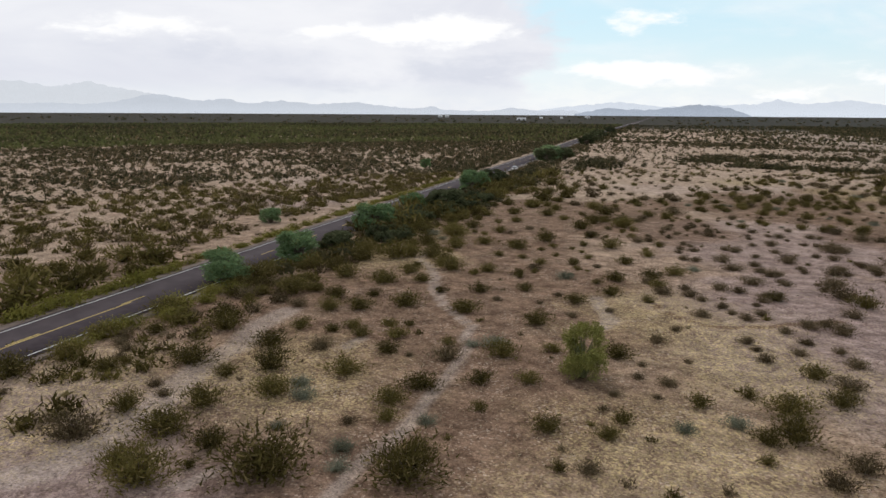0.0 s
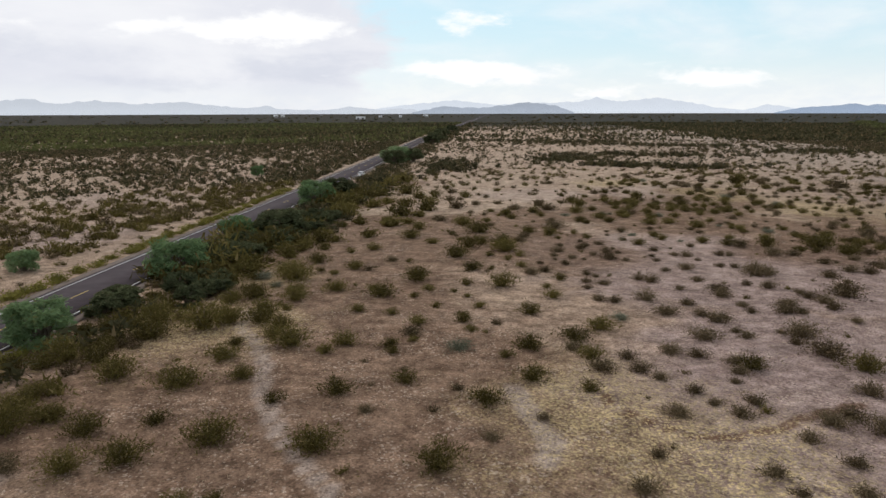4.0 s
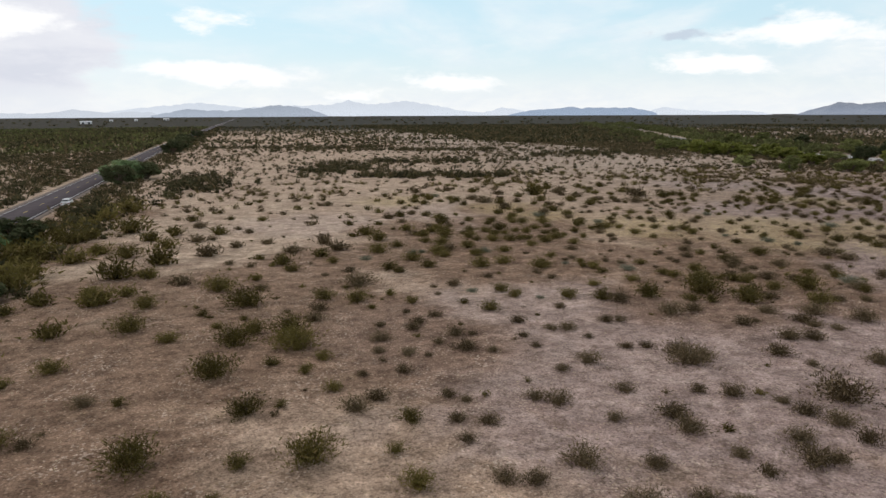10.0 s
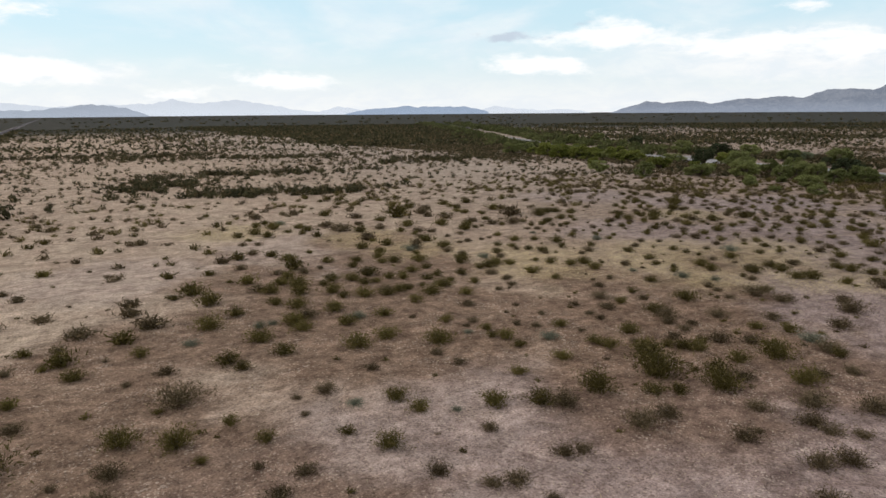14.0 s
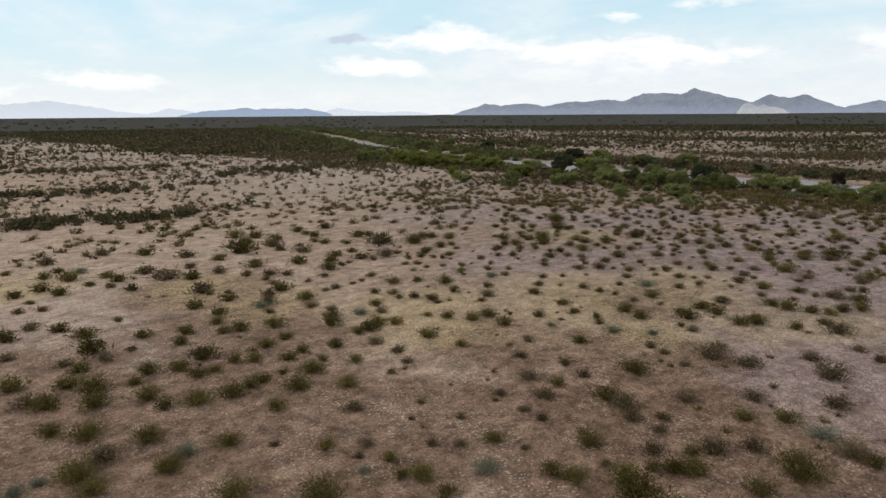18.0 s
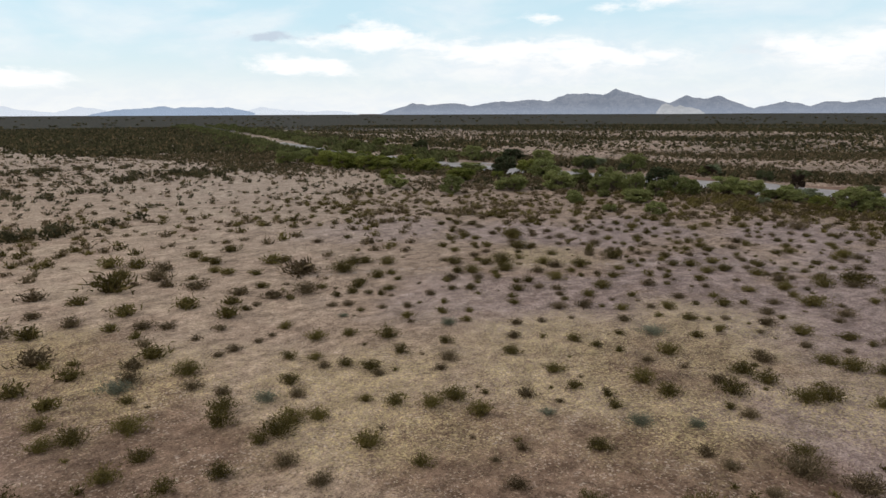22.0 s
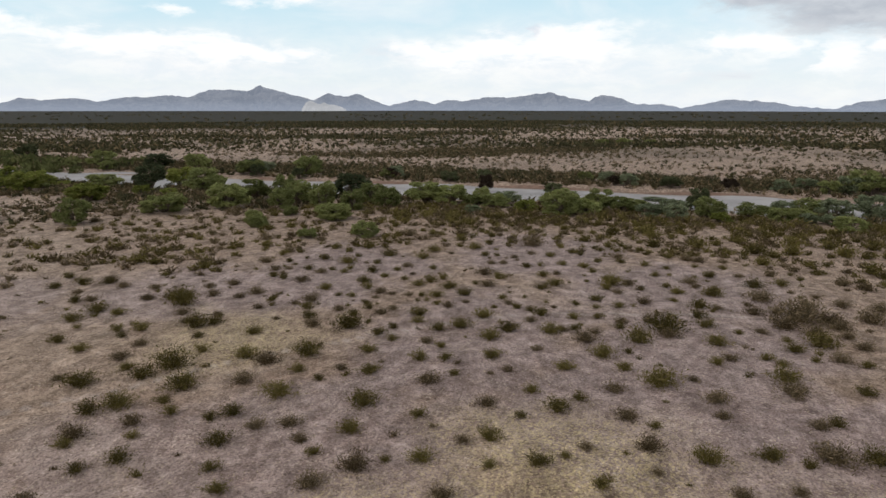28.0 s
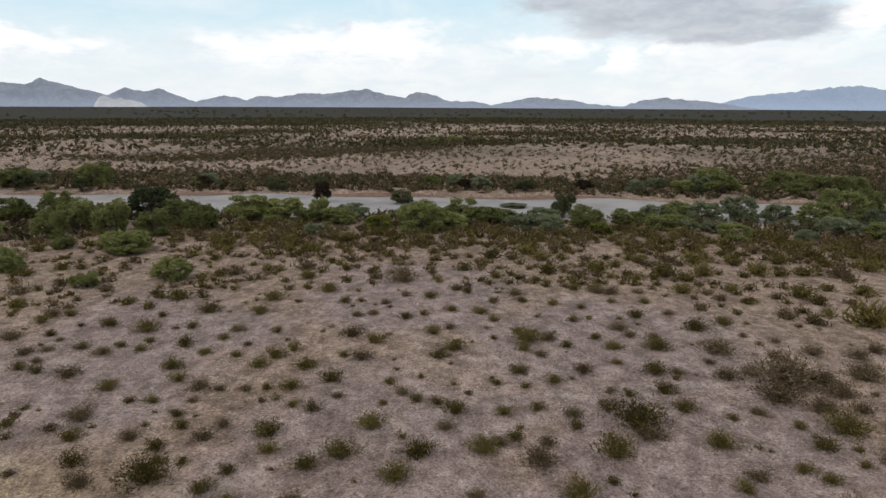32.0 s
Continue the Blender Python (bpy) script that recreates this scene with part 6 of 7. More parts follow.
creosote(36.5, 192.6, 0.54)
bursage(43.8, 192.6, 1.76)
bursage(117.8, 192.9, 0.76)
creosote(30.8, 193.6, 0.96)
bursage(66.7, 194.4, 1.33)
creosote(117.1, 194.4, 0.67)
creosote(75.5, 194.5, 0.75)
mesquite_tree(178.6, 195.3, 1.9, 3.1)
creosote(38.4, 195.4, 1.00)
creosote(34.9, 195.5, 0.66)
mesquite_tree(165.5, 196.0, 2.3, 3.7)
creosote(125.3, 196.3, 0.73)
creosote(26.5, 196.4, 0.87)
bursage(48.9, 196.5, 0.81)
bursage(120.5, 196.7, 0.60)
creosote(29.6, 197.4, 0.99)
creosote(73.3, 197.7, 0.95)
creosote(176.8, 198.0, 1.05)
bursage(42.9, 198.1, 1.27)
creosote(54.2, 198.2, 0.96)
creosote(83.2, 198.2, 0.71)
bursage(65.0, 198.3, 0.92)
creosote(81.2, 198.6, 1.21)
creosote(124.0, 198.8, 0.84)
creosote(68.9, 198.9, 0.56)
creosote(38.1, 199.0, 0.92)
creosote(72.8, 200.1, 0.68)
creosote(33.8, 200.5, 1.15)
creosote(122.1, 201.1, 0.74)
creosote(59.5, 201.4, 2.13)
bursage(62.6, 202.2, 0.57)
bursage(65.9, 202.3, 1.44)
creosote(126.4, 202.6, 0.66)
bursage(51.7, 204.1, 1.25)
creosote(31.7, 204.4, 0.83)
brittle(36.4, 204.7, 0.96)
creosote(75.8, 204.8, 0.93)
bursage(69.2, 206.7, 1.32)
creosote(63.3, 207.0, 1.09)
creosote(34.1, 207.1, 0.73)
creosote(75.9, 207.6, 0.74)
creosote(82.0, 210.4, 1.12)
creosote(47.7, 210.7, 1.17)
creosote(76.3, 211.1, 0.98)
creosote(67.6, 211.5, 1.27)
creosote(65.1, 214.4, 1.29)
bursage(34.5, 214.5, 1.17)
bursage(42.9, 215.7, 1.20)
bursage(165.6, 229.1, 1.15)
bursage(171.9, 229.3, 1.36)
bursage(-1.7, 32.1, 0.62)
bursage(10.2, 34.5, 0.85)
bursage(11.9, 36.7, 0.90)
bursage(-36.4, 38.3, 0.59)
bursage(-38.8, 41.0, 0.63)
bursage(-37.9, 60.3, 0.78)
bursage(-13.2, 137.4, 1.19)
bursage(119.1, 173.6, 0.57)
bursage(124.5, 176.4, 0.84)
bursage(115.8, 176.6, 0.50)
bursage(19.4, 177.0, 1.03)
bursage(122.6, 177.6, 0.61)
bursage(127.4, 180.8, 0.71)
bursage(122.6, 180.8, 0.72)
bursage(125.6, 183.0, 0.66)
bursage(120.6, 183.7, 1.45)
bursage(119.6, 187.2, 0.63)
bursage(123.8, 189.0, 0.77)
bursage(123.9, 193.3, 0.74)
bursage(125.9, 196.4, 0.82)
bursage(95.6, 206.0, 0.76)
creosote(-23.1, 24.8, 1.46)
creosote(-25.0, 25.7, 1.02)
creosote(-21.6, 26.6, 0.41)
creosote(-17.5, 27.2, 2.03)
creosote(-10.5, 28.7, 1.64)
creosote(-21.9, 28.8, 0.94)
creosote(-10.6, 31.0, 0.95)
creosote(-3.2, 31.8, 0.46)
creosote(-41.4, 33.5, 1.43)
creosote(7.2, 35.9, 0.43)
creosote(-36.2, 36.4, 0.69)
creosote(-40.3, 37.2, 1.22)
creosote(-34.6, 48.8, 1.32)
creosote(-20.5, 131.5, 1.46)
creosote(-25.9, 132.2, 1.15)
creosote(-18.3, 134.1, 1.04)
creosote(-17.0, 141.8, 1.01)
creosote(-20.5, 142.8, 1.93)
creosote(-16.3, 148.9, 1.77)
creosote(-27.2, 154.0, 1.75)
creosote(-20.9, 154.3, 1.45)
creosote(-24.9, 158.4, 1.37)
creosote(-29.2, 170.8, 1.71)
brittle(-14.1, 28.5, 0.62)
brittle(-14.8, 30.5, 0.73)
# yellow-green bushes along both edges of the asphalt
rnd = random.Random(12)
for k in range(80):
    y = 34 + k * 1.9 + rnd.uniform(-1, 1)
    plant("rabbit", ROAD_L - rnd.uniform(2.0, 3.4), y, rnd.uniform(0.6, 1.15), 0.85)
for x, y in ((-39.6, 47.5), (-40.4, 50.0), (-40.0, 53.5), (-38.9, 57.0), (-40.5, 58.5), (-41.2, 68.0), (-41.0, 70.2), (-41.5, 82.0), (-40.9, 85.5), (-41.3, 104.0), (-41.4, 110.0)):
    plant("rabbit", x, y, 1.1)

# the rest of the tree belt on the near bank of the wash
rnd = random.Random(31)
for k in range(70):
    y = rnd.uniform(20, 400)
    x = float(wash_x(y)) - rnd.uniform(17.5, 34)
    if all((x - q[0]) ** 2 + (y - q[1]) ** 2 > (0.75 * q[2] + 1.2) ** 2 for q in PLANTED if q[2] > 1.5):
        w = rnd.uniform(3.6, 6.8)
        plant_tree(rnd.choice(("mesquite", "mesquite", "young", "grey")) if y < 210 else rnd.choice(("young", "young", "mesquite")), x, y, w * rnd.uniform(0.40, 0.56), w)
for k in range(16):
    y = rnd.uniform(30, 330)
    w = rnd.uniform(3.5, 7.0)
    plant_tree(rnd.choice(("mesquite", "dark", "grey")), float(wash_x(y)) + rnd.uniform(19, 34), y, w * 0.6, w)
# bushy thicket between the trees and the asphalt's edge
for k in range(84):
    y = rnd.uniform(56, 200)
    plant("creosote", rnd.uniform(-40.0, -31.0) + (3.0 if y > 100 else 0.0) * rnd.random(), y, rnd.uniform(0.8, 1.6))

# close belt of young mesquite between the flat and the wash, standing in loose rows
belt_rnd = random.Random(12)
for k in range(26):
    y = 282 + 2.9 * k
    plant_tree("young" if belt_rnd.random() < 0.75 else "mesquite", float(wash_x(y)) - belt_rnd.uniform(20, 47), y + belt_rnd.uniform(-2, 2), belt_rnd.uniform(3.2, 5.2), belt_rnd.uniform(6.0, 9.0))

# dark thicket under the roadside trees
for k in range(46):
    y = rnd.uniform(80, 136)
    plant_tree("dark", rnd.uniform(-41.0, -31.5 - 0.03 * (136 - y)), y, rnd.uniform(1.6, 2.6), rnd.uniform(2.8, 4.6))

creosote(-36.2, 57.6, 0.90)
bursage(-34.8, 58.2, 0.67)
bursage(-37.4, 56.3, 1.04)
creosote(-40.6, 62.8, 1.85)
bursage(-36.7, 61.4, 0.95)
bursage(-33.5, 75.1, 0.74)
bursage(-34.3, 73.4, 0.82)
creosote(-34.1, 90.4, 1.77)
creosote(-40.3, 106.8, 2.60)
creosote(-35.2, 100.0, 2.60)
creosote(-35.8, 92.8, 2.22)
creosote(-41.3, 95.0, 2.36)
creosote(-37.7, 86.1, 1.03)
creosote(-40.7, 116.9, 2.60)
creosote(-35.1, 112.1, 2.33)
creosote(-34.1, 117.0, 1.71)
creosote(-35.5, 109.2, 1.58)
creosote(-56.5, 47.8, 2.36)
creosote(-56.0, 53.1, 2.45)
creosote(-57.6, 57.9, 1.88)
creosote(-63.1, 57.1, 0.98)
creosote(-69.2, 58.1, 1.30)
creosote(-54.6, 60.7, 1.41)
creosote(-65.4, 64.7, 1.32)
creosote(-56.3, 65.9, 2.24)
creosote(-63.7, 54.7, 1.69)
creosote(-54.4, 44.6, 1.23)
creosote(-63.3, 59.0, 1.24)
creosote(-60.5, 65.6, 1.54)
plant("rabbit", -52.1, 43.9, 1.19)
plant("rabbit", -52.1, 46.1, 1.21)
plant("rabbit", -51.6, 48.3, 1.33)
plant("rabbit", -52.3, 50.6, 1.05)
plant("rabbit", -52.1, 52.1, 1.07)
plant("rabbit", -51.8, 53.8, 1.08)
plant("rabbit", -51.6, 55.7, 1.31)
plant("rabbit", -51.6, 57.6, 1.33)
plant("rabbit", -52.1, 61.5, 1.16)
plant("rabbit", -51.8, 63.3, 0.94)
plant("rabbit", -52.5, 42.7, 0.79)
plant("rabbit", -41.4, 43.1, 1.25)
plant("rabbit", -41.4, 45.0, 1.20)
plant("rabbit", -41.4, 50.9, 1.45)
plant("rabbit", -41.4, 56.3, 1.20)
plant("rabbit", -41.6, 41.9, 1.06)
plant("rabbit", -41.6, 39.5, 1.06)
creosote(172.7, 127.6, 1.52)
creosote(-21.8, 134.2, 1.10)
creosote(-19.4, 167.2, 1.39)
creosote(-16.2, 170.9, 1.27)
creosote(-16.5, 159.9, 1.44)
creosote(-23.2, 176.6, 2.36)
bursage(-18.0, 143.4, 0.73)
creosote(-35.0, 155.4, 2.60)
creosote(-36.1, 166.2, 2.60)
creosote(-32.4, 158.7, 2.34)
creosote(-40.2, 176.2, 2.60)
creosote(-36.5, 173.7, 2.01)
creosote(-30.3, 139.2, 2.15)
creosote(-30.5, 145.7, 2.05)
creosote(-28.9, 191.7, 1.90)
creosote(-26.5, 202.5, 2.46)


for group in (KINDS, TREES):
    for obs in group.values():
        for ob in obs:
            if ob.get("spare"):
                for o in (*ob.children_recursive, ob):
                    bpy.data.objects.remove(o)

# ---------------------------------------------------------------- the countless rest of the scrub


def scatter(name, label, category, mat, places, radii, tall, seed, leaves, leaf, stems, variants=6, **shape):
    """Many plants of one kind joined in one mesh. places: x, y rows."""
    rnd = np.random.RandomState(seed)
    shapes = []
    for k in range(variants):
        _, (lv, lf) = shrub_shape(seed + k, leaves, leaf, stems, tall=tall, **shape)
        shapes.append((lv, lf))
    pick = rnd.randint(0, variants, len(places))
    turn = rnd.uniform(0, 6.283, len(places))
    z = ground_z(places[:, 0], places[:, 1]) - 0.03
    tone = rnd.uniform(0, 1, len(places))
    vs, fs, tones, n = [], [], [], 0
    for k in range(variants):
        ids = np.where(pick == k)[0]
        if not len(ids):
            continue
        v, f = shapes[k]
        c, s = np.cos(turn[ids])[:, None], np.sin(turn[ids])[:, None]
        r = radii[ids][:, None]
        x = (v[:, 0] * c - v[:, 1] * s) * r + places[ids, 0][:, None]
        y = (v[:, 0] * s + v[:, 1] * c) * r + places[ids, 1][:, None]
        h = v[:, 2] * r + z[ids][:, None]
        vs.append(np.stack([x, y, h], -1).reshape(-1, 3))
        fs.append((f[None] + (np.arange(len(ids)) * len(v))[:, None, None]).reshape(-1, 3) + n)
        tones.append(np.repeat(tone[ids], len(v)))
        n += len(ids) * len(v)
    ob = mesh_object(name, np.concatenate(vs), np.concatenate(fs), mat, attrs={"tone": np.concatenate(tones)})
    return tagged(ob, label, category, kind="stuff")


rng = np.random.RandomState(7)


def field(n, x0, x1, y0, y1):
    return np.stack([rng.uniform(x0, x1, n), rng.uniform(y0, y1, n)], -1)


def patchy(p, scale, seed):
    """Smooth 0..1 variation over the plan."""
    a = seed * 1.7
    x, y = p[:, 0] / scale, p[:, 1] / scale
    q = np.sin(x + a + 1.3 * np.sin(y * 0.7 + a)) + np.sin(y * 1.1 + 2 * a + 1.1 * np.sin(x * 0.9)) + 0.7 * np.sin(2.1 * x - 1.7 * y + a)
    return np.clip(0.5 + q / 4.6, 0, 1)


def keep_clear(p, gap=0.6):
    """Only where scrub grows: not on the road, in the wash, outside the plan's open side, or in a plant that stands already."""
    x, y = p[:, 0], p[:, 1]
    ok = (np.abs(wash_off(x, y)) > 1.12) & ((x < ROAD_L + bend(y) - 3.0) | (x > ROAD_R + bend(y) + 2.2))
    ok &= np.where(x < 0, y > -0.75 * x - 25, y > np.where(x < 90, 0.9 * x - 12, 120 - 0.85 * (x - 90)))
    p = p[ok]
    done = np.array(PLANTED)
    near = np.full(len(p), 99.0)
    for lo in range(0, len(p), 4000):
        q = p[lo:lo + 4000]
        near[lo:lo + 4000] = (np.hypot(q[:, :1] - done[:, 0], q[:, 1:] - done[:, 1]) - done[:, 2]).min(1)
    return p[near > gap], near[near > gap]


def thicket(x, y, long, wide, turn, n):
    a, c, s = rng.normal(0, 1, (n, 2)) * (long / 2, wide / 2), math.cos(radians(turn)), math.sin(radians(turn))
    return np.stack([x + a[:, 0] * c - a[:, 1] * s, y + a[:, 0] * s + a[:, 1] * c], -1)


def density(p):
    """How thickly scrub stands, in plants for each square metre."""
    x, y = p[:, 0], p[:, 1]
    beside = x - bend(y)
    d = 0.050 * (0.45 + 1.1 * patchy(p, 19.0, 2))
    # beyond the road: open pale flats near, closing into dark green thicket
    west = 0.140 * (0.35 + 1.1 * patchy(p, 16.0, 5))
    green = np.clip((y - 0.55 * x - 370) / 200, 0, 1) * (0.25 + 1.2 * patchy(np.stack([x, y * 1.8], -1), 75.0, 9))
    west = west + 0.17 * green
    d = np.where(beside < ROAD_L, west, d)
    d = np.where((beside < ROAD_L) & (beside > ROAD_L - 15), np.where(y > 110, 0.30, 0.20), np.where((beside < ROAD_L) & (beside > ROAD_L - 34), np.maximum(d, 0.17), d))
    d = np.where((beside > ROAD_R) & (beside < ROAD_R + 13), np.where(y > 135, 0.38, 0.20) * (0.5 + 0.8 * patchy(p, 9.0, 8)), d)
    off = x - wash_x(y)
    # dark brown belt of close scrub between the pale flat and the wash
    belt = np.clip((x - 168 + 8 * np.sin(y / 37.0)) / 14, 0, 1) * np.clip((y - 285) / 60, 0, 1)
    d = np.where(off < -16, d + 0.30 * belt, d)
    d = np.where((off > -115) & (off < -45) & (y < 260) & (x > 108), np.clip(0.12 + 0.0022 * (off + 115), 0.11, 0.30) * (0.5 + patchy(p, 12.0, 3)), d)
    d = np.where((off > -47 - 6 * np.sin(y / 11.0)) & (off < -16), 0.40, d)
    d = np.where((off > 14) & (off < 50), 0.40, d)
    # beyond the wash: bare pale flats between lines of scrub
    east = x + 0.10 * (y - 110) + 95 * (patchy(p, 150.0, 7) - 0.5) + 50 * (patchy(p, 48.0, 4) - 0.5) + 16 * (patchy(p, 17.0, 1) - 0.5)
    lines = np.interp(east, (270, 292, 318, 335, 398, 410, 440, 455, 525, 535, 560, 575, 735, 760), (0.38, 0.32, 0.16, 0.085, 0.08, 0.33, 0.33, 0.08, 0.07, 0.30, 0.30, 0.065, 0.07, 0.40))
    d = np.where(off >= 50, np.maximum(lines * np.clip(2.6 * patchy(np.stack([x * 0.8, y], -1), 36.0, 6) - 0.35, 0.15, 1.3), 0.035), d)
    d = np.where((y > 330) & (off < -45) & (beside > ROAD_R + 13), d * (0.7 + 1.0 * patchy(p, 45.0, 6)), d)
    return d


MID = np.array([(-5, 20), (-8, 50), (5, 95), (40, 132), (79, 148)])


def sown(n, x0, x1, y0, y1, peak):
    p = field(n, x0, x1, y0, y1)
    return p[rng.uniform(0, 1, n) < density(p) / peak]


def away(p):
    return np.hypot(p[:, :1] - MID[:, 0], p[:, 1:] - MID[:, 1]).min(1)


# scrub within a couple of hundred metres, in two sizes of detail
p = sown(int(0.40 * 760 * 720), -300, 460, -150, 570, 0.40)
p, near = keep_clear(p)
strip = ((p[:, 0] > ROAD_R) & (p[:, 0] < ROAD_R + 11)) | (np.abs(p[:, 0] - wash_x(p[:, 1])) < 46)
sparse = (near > 5.0) | strip | (rng.uniform(0, 1, len(p)) < np.where(away(p) < 75, 0.30, 0.75))
p, near = p[sparse], near[sparse]
d = away(p)
size = rng.uniform(0.5, 1.1, len(p)) * np.where(away(p) > 90, 0.88, 1.0) * np.where((near < 5.0) & ~strip[sparse], np.where(away(p) < 75, 0.42, 0.80), 1.0) * np.where(p[:, 0] < ROAD_L, 1.2, 1.0) * np.where((p[:, 0] > wash_x(p[:, 1]) - 52) & (p[:, 0] < wash_x(p[:, 1]) + 60), 1.35, 1.0)
brown = rng.uniform(0, 1, len(p)) < np.where(p[:, 0] < ROAD_L, 0.25, np.where(np.hypot(p[:, 0] - 128, p[:, 1] - 112) < 12, 0.9, 0.45))
for tier, (lo, hi, leaves, leaf) in enumerate(((0, 120, 84, 0.18), (120, 330, 24, 0.40))):
    for mask, name, label, mat, tall in ((~brown, "creosote_scrub", "scattered olive green creosote scrub on pale desert soil", CREOSOTE, 0.95),
                                         (brown, "bursage_scrub", "scattered brown bursage scrub on pale desert soil", BURSAGE, 0.8)):
        pick = mask & (d >= lo) & (d < hi)
        scatter(name, label, "scrub", SCRUB_FAR if tier and mat is CREOSOTE else mat, p[pick], size[pick], tall, 40 + 10 * tier, leaves, leaf, 14, slim=(3.2, 1.7)[tier], spread=(0.16, 0.24)[tier])

# dark close thickets on the middle plain
q = np.concatenate([thicket(*row) for row in ((41, 258, 17, 8, -15, 75), (27, 291, 22, 16, 60, 95), (64, 250, 18, 6, 0, 40), (65, 316, 40, 9, -10, 90), (-18, 252, 34, 9, 80, 80), (51, 440, 30, 12, 0, 80), (10, 463, 60, 14, 0, 90), (100, 400, 80, 14, -10, 130), (150, 340, 40, 16, 10, 100),
                                              (-35, 150, 60, 5, 90, 70), (-34, 200, 60, 6, 90, 70), (-36, 112, 40, 4, 90, 40))])
q, near = keep_clear(q, 0.2)
scatter("mesquite_thicket", "dark close thicket of brown-green scrub on the plain", "thicket", SCRUB_FAR, q, rng.uniform(0.8, 1.9, len(q)), 0.95, 57, 60, 0.26, 16, slim=2.0, spread=0.22)

# the far plain
q = sown(620000, -900, 1350, -500, 1250, 0.36)
q, near = keep_clear(q)
d = away(q)
pick = (d >= 330) & (d < 1000) & (rng.uniform(0, 1, len(q)) < np.interp(d, (330, 1000), (1.0, 0.45)))
west = (q[:, 0] < ROAD_L + bend(q[:, 1])) & (patchy(q, 60.0, 4) + rng.uniform(-0.5, 0.5, len(q)) > 0.45)
for side, label, mat in ((pick & west, "countless dark green scrub bushes beyond the road", WASH_GREEN), (pick & ~west, "countless dark scrub bushes of the far plain", SCRUB_FAR)):
    scatter("distant_scrub", label, "scrub", mat, q[side], rng.uniform(0.8, 1.7, side.sum()), 0.85, 71, 5, 0.95, 9, slim=1.4, spread=0.3)
wy = rng.uniform(300, 1100, 900)
q = np.stack([wash_x(wy) + rng.choice([-1, 1], 900) * (11 + np.abs(rng.normal(0, 16, 900))), wy], -1)
scatter("distant_wash_thicket", "dark green thicket lining the far reach of the wash", "thicket", WASH_GREEN, q, rng.uniform(1.8, 3.6, len(q)), 1.0, 83, 60, 0.34, 20, slim=2.0)

# tree line at the edge of the plain
a, r = rng.uniform(-65, 150, 2600), rng.uniform(1150, 3600, 2600)
q = np.stack([30 + r * np.sin(np.radians(a)), 90 + r * np.cos(np.radians(a))], -1)
q = q[(patchy(q, 130.0, 3) > 0.42) & (np.abs(q[:, 0] - bend(q[:, 1]) - mid) > 15)]
scatter("distant_tree_line", "dark scattered trees at the far edge of the plain", "thicket", SCRUB_FAR, q, rng.uniform(2.0, 4.5, len(q)), 0.5, 97, 26, 0.5, 12, slim=1.6)

# dry grass in drifts
q = field(300000, -40, 135, 22, 215)
q, near = keep_clear(q, -0.3)
w = 0.06 + 0.55 * drifts(q[:, 0], q[:, 1], STRAW_SPOTS, 9.0) + 0.22 * (near < 0.7) * patchy(q, 14.0, 2)
q = q[(rng.uniform(0, 1, len(q)) < w) & (away(q) < 95)]
scatter("dry_grass", "short straw-coloured dry grass in loose drifts", "grass", STRAW, q, rng.uniform(0.05, 0.11, len(q)), 0.7, 91, 5, 0.35, 5, slim=4.0)


# ---------------------------------------------------------------- small and far things


def box(x0, x1, y0, y1, z0, z1, taper=0.0, bevel=0.0):
    bm = bmesh.new()
    lo = [bm.verts.new(p) for p in ((x0, y0, z0), (x1, y0, z0), (x1, y1, z0), (x0, y1, z0))]
    hi = [bm.verts.new(p) for p in ((x0 + taper * 0.5, y0 + taper, z1), (x1 - taper * 0.5, y0 + taper, z1), (x1 - taper * 0.5, y1 - taper, z1), (x0 + taper * 0.5, y1 - taper, z1))]
    bm.faces.new(lo[::-1])
    bm.faces.new(hi)
    for k in range(4):
        bm.faces.new((lo[k], lo[(k + 1) % 4], hi[(k + 1) % 4], hi[k]))
    if bevel:
        bmesh.ops.bevel(bm, geom=bm.edges[:], offset=bevel, segments=2, affect="EDGES")
    return bm


def disc(x, y, z, radius, wide):
    bm = bmesh.new()
    bmesh.ops.create_cone(bm, cap_ends=True, segments=18, radius1=radius, radius2=radius, depth=wide, matrix=Matrix.Translation((x, y, z)) @ Matrix.Rotation(radians(90), 4, "Y"))
    return bm


WHITE_PAINT = simple_material("white_car_paint", (0.72, 0.72, 0.72), (0.80, 0.80, 0.80), 1.0, 0.3, relief=0)
DARK_GLASS = simple_material("dark_car_glass", (0.02, 0.022, 0.025), (0.03, 0.032, 0.035), 1.0, 0.1, relief=0)
RUBBER = simple_material("tyre_rubber", (0.02, 0.02, 0.02), (0.04, 0.04, 0.04), 4.0, 0.8)
STEEL = simple_material("grey_wheel_metal", (0.35, 0.35, 0.36), (0.5, 0.5, 0.5), 3.0, 0.4, relief=0, metal=0.8)
LAMP_RED = simple_material("red_lamp_glass", (0.30, 0.02, 0.02), (0.40, 0.03, 0.03), 3.0, 0.2, relief=0)
SHED_WALL = simple_material("white_sheet_metal", (0.66, 0.66, 0.66), (0.80, 0.80, 0.80), 0.3, 0.5, relief=0)
SHED_ROOF = simple_material("pale_sheet_roof", (0.58, 0.59, 0.61), (0.74, 0.74, 0.75), 0.3, 0.5, relief=0)
SHED_GAP_SHADE = simple_material("doorway_shade", (0.05, 0.05, 0.055), (0.10, 0.10, 0.10), 0.5, 0.8, relief=0)


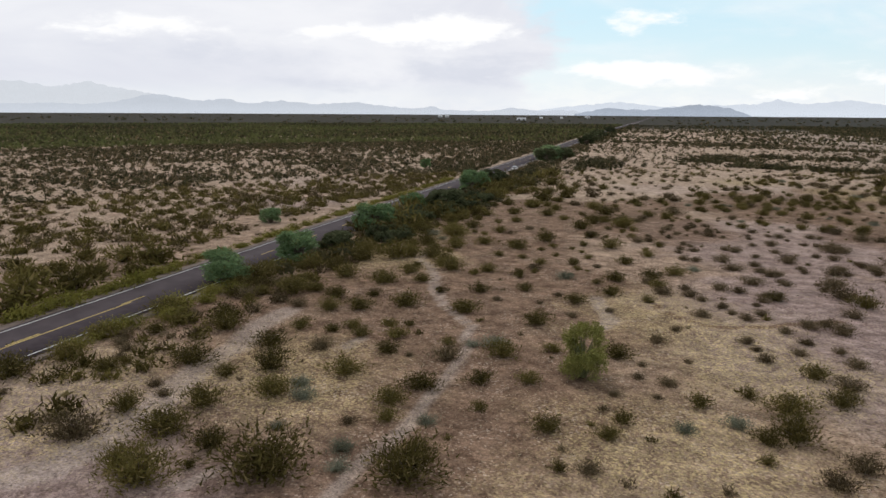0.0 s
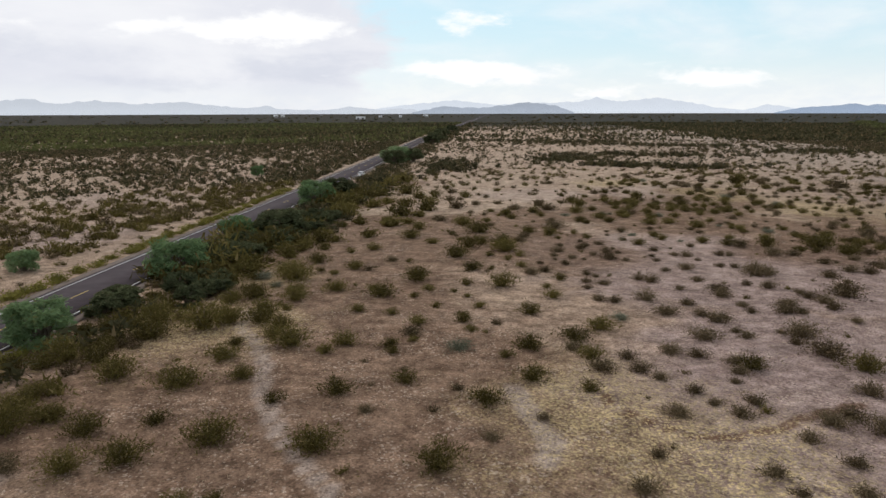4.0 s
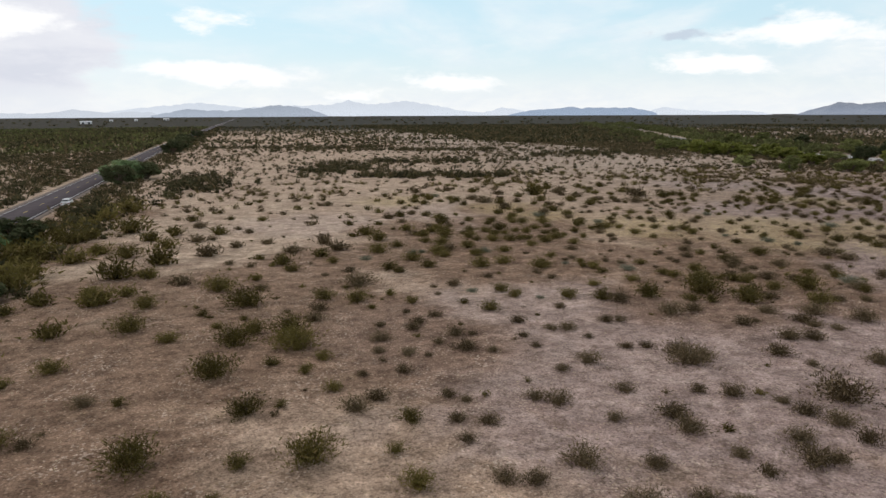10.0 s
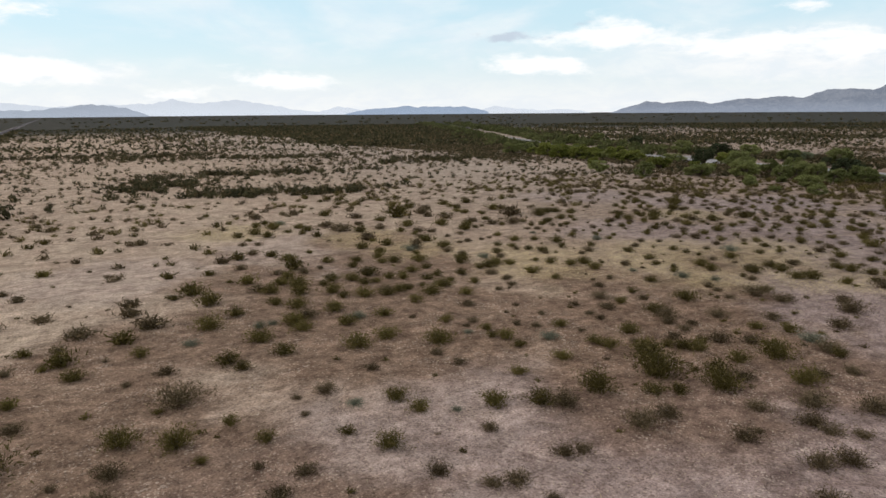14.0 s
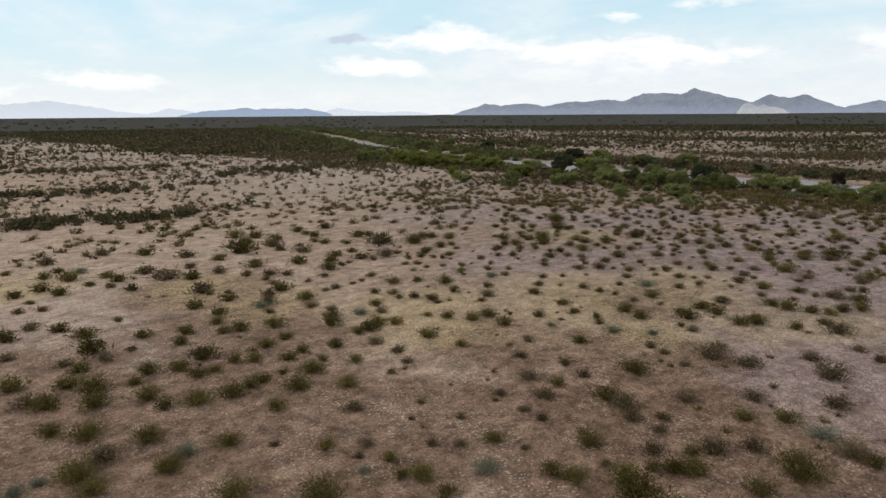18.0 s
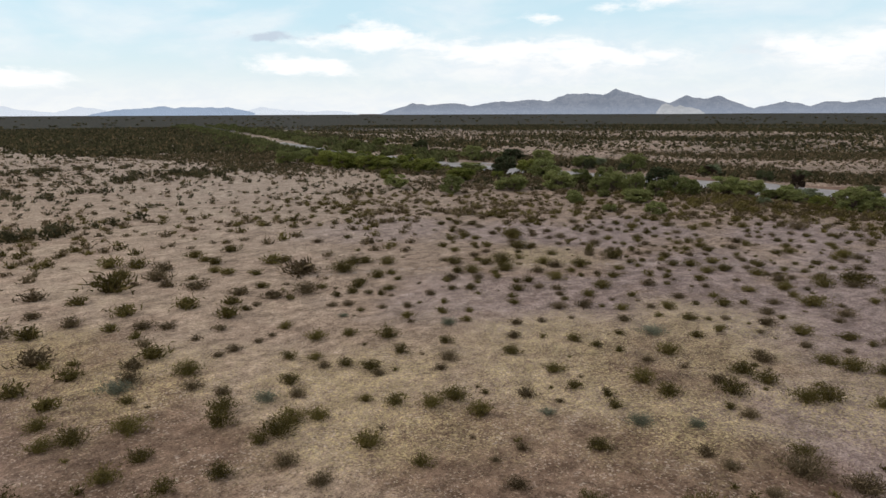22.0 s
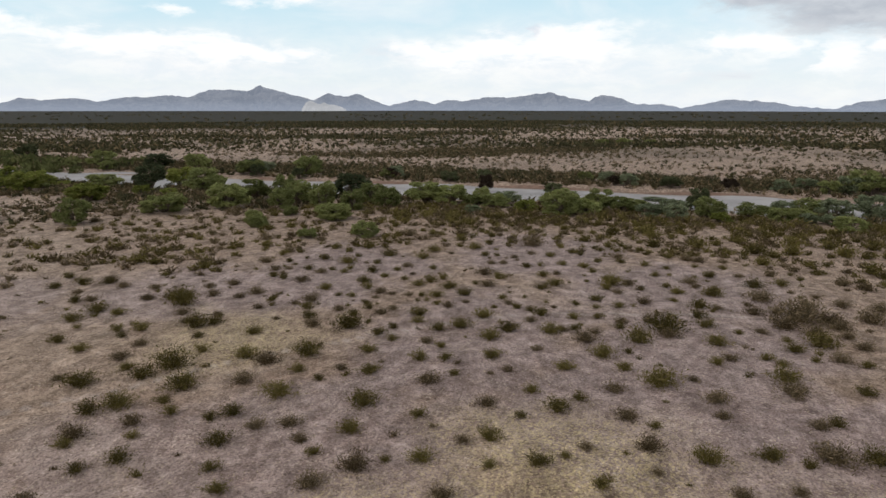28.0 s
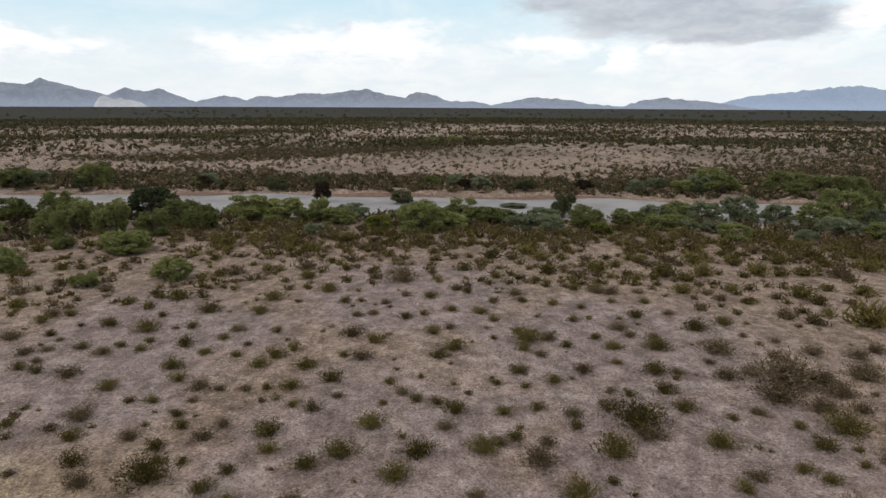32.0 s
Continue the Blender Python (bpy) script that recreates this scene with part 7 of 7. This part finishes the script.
def parked_car(x, y):
    car = tagged(new("car"), "small white car parked on the gravel beside the road", "car")
    part("body", box(-0.88, 0.88, -2.2, 2.2, 0.30, 0.92, 0.06, 0.07), WHITE_PAINT, car)
    cabin = part("cabin", box(-0.80, 0.80, -1.75, 1.1, 0.90, 1.48, 0.42, 0.05), WHITE_PAINT, car)
    for side in (-1, 1):
        part("side_window", box(side * 0.725 - 0.02, side * 0.725 + 0.02, -1.25, 0.62, 1.0, 1.36), DARK_GLASS, cabin, "dark side window")
        part("headlight", box(side * 0.62 - 0.17, side * 0.62 + 0.17, 2.14, 2.205, 0.62, 0.76), STEEL, car, "clear headlight")
        part("tail_lamp", box(side * 0.66 - 0.14, side * 0.66 + 0.14, -2.205, -2.14, 0.64, 0.82), LAMP_RED, car, "red tail lamp")
        for along_car in (-1.35, 1.38):
            wheel = part("wheel", disc(side * 0.80, along_car, 0.31, 0.31, 0.20), RUBBER, car, "black tyre")
            part("rim", disc(side * 0.81, along_car, 0.31, 0.19, 0.21), STEEL, wheel, "grey metal rim")
    part("rear_window", box(-0.62, 0.62, -1.62, -1.54, 1.0, 1.36), DARK_GLASS, cabin, "dark rear window")
    part("windscreen", box(-0.62, 0.62, 0.90, 0.96, 1.0, 1.36), DARK_GLASS, cabin, "dark windscreen")
    car.matrix_basis = pose(x, y, float(ground_z(x, y)) + 0.02, 0, 0, 2)


def far_shed(bearing, distance, long, deep, high, label, doors=2):
    """A plain gabled shed on the far plain, its long side towards the plain's near end."""
    x, y = -7 + distance * math.sin(radians(bearing)), 54 + distance * math.cos(radians(bearing))
    shed = tagged(new("shed"), label, "shed", "white sheds on the far plain")
    part("wall", box(-long / 2, long / 2, -deep / 2, deep / 2, -1, high), SHED_WALL, shed)
    bm = bmesh.new()
    rows = [[bm.verts.new((sx * (long / 2 + 0.4), sy * (deep / 2 + 0.4), high + lift)) for sy, lift in ((-1, -0.1), (0, high * 0.35), (1, -0.1))] for sx in (-1, 1)]
    for a in (0, 1):
        bm.faces.new((rows[0][a], rows[1][a], rows[1][a + 1], rows[0][a + 1]))
    bm.faces.new(rows[0])
    bm.faces.new(rows[1][::-1])
    part("roof", bm, SHED_ROOF, shed)
    # solid dark panels paint the shade inside open doorways
    for k in range(doors):
        c = long * ((k + 0.5) / doors - 0.5)
        part("door", box(c - long * 0.10, c + long * 0.10, -deep / 2 - 0.15, -deep / 2 + 0.1, -0.5, high * 0.75), SHED_GAP_SHADE, shed, "dark open doorway")
    shed.matrix_basis = pose(x, y, float(ground_z(x, y)), 0, 0, -bearing)


parked_car(-41.2, 219)
far_shed(-10.3, 1600, 22, 9, 4.5, "long white metal shed on the far plain")
far_shed(-4.75, 2200, 16, 10, 5.0, "white metal shed beside the far end of the road")
far_shed(-17.2, 2300, 15, 10, 5.0, "small white shed far out on the plain", 1)
far_shed(-16.65, 2320, 12, 10, 5.0, "small white shed far out on the plain", 1)
far_shed(-8.6, 2000, 9, 8, 4.0, "small white shed far out on the plain", 1)
far_shed(-6.9, 2100, 8, 8, 4.0, "small white shed far out on the plain", 1)
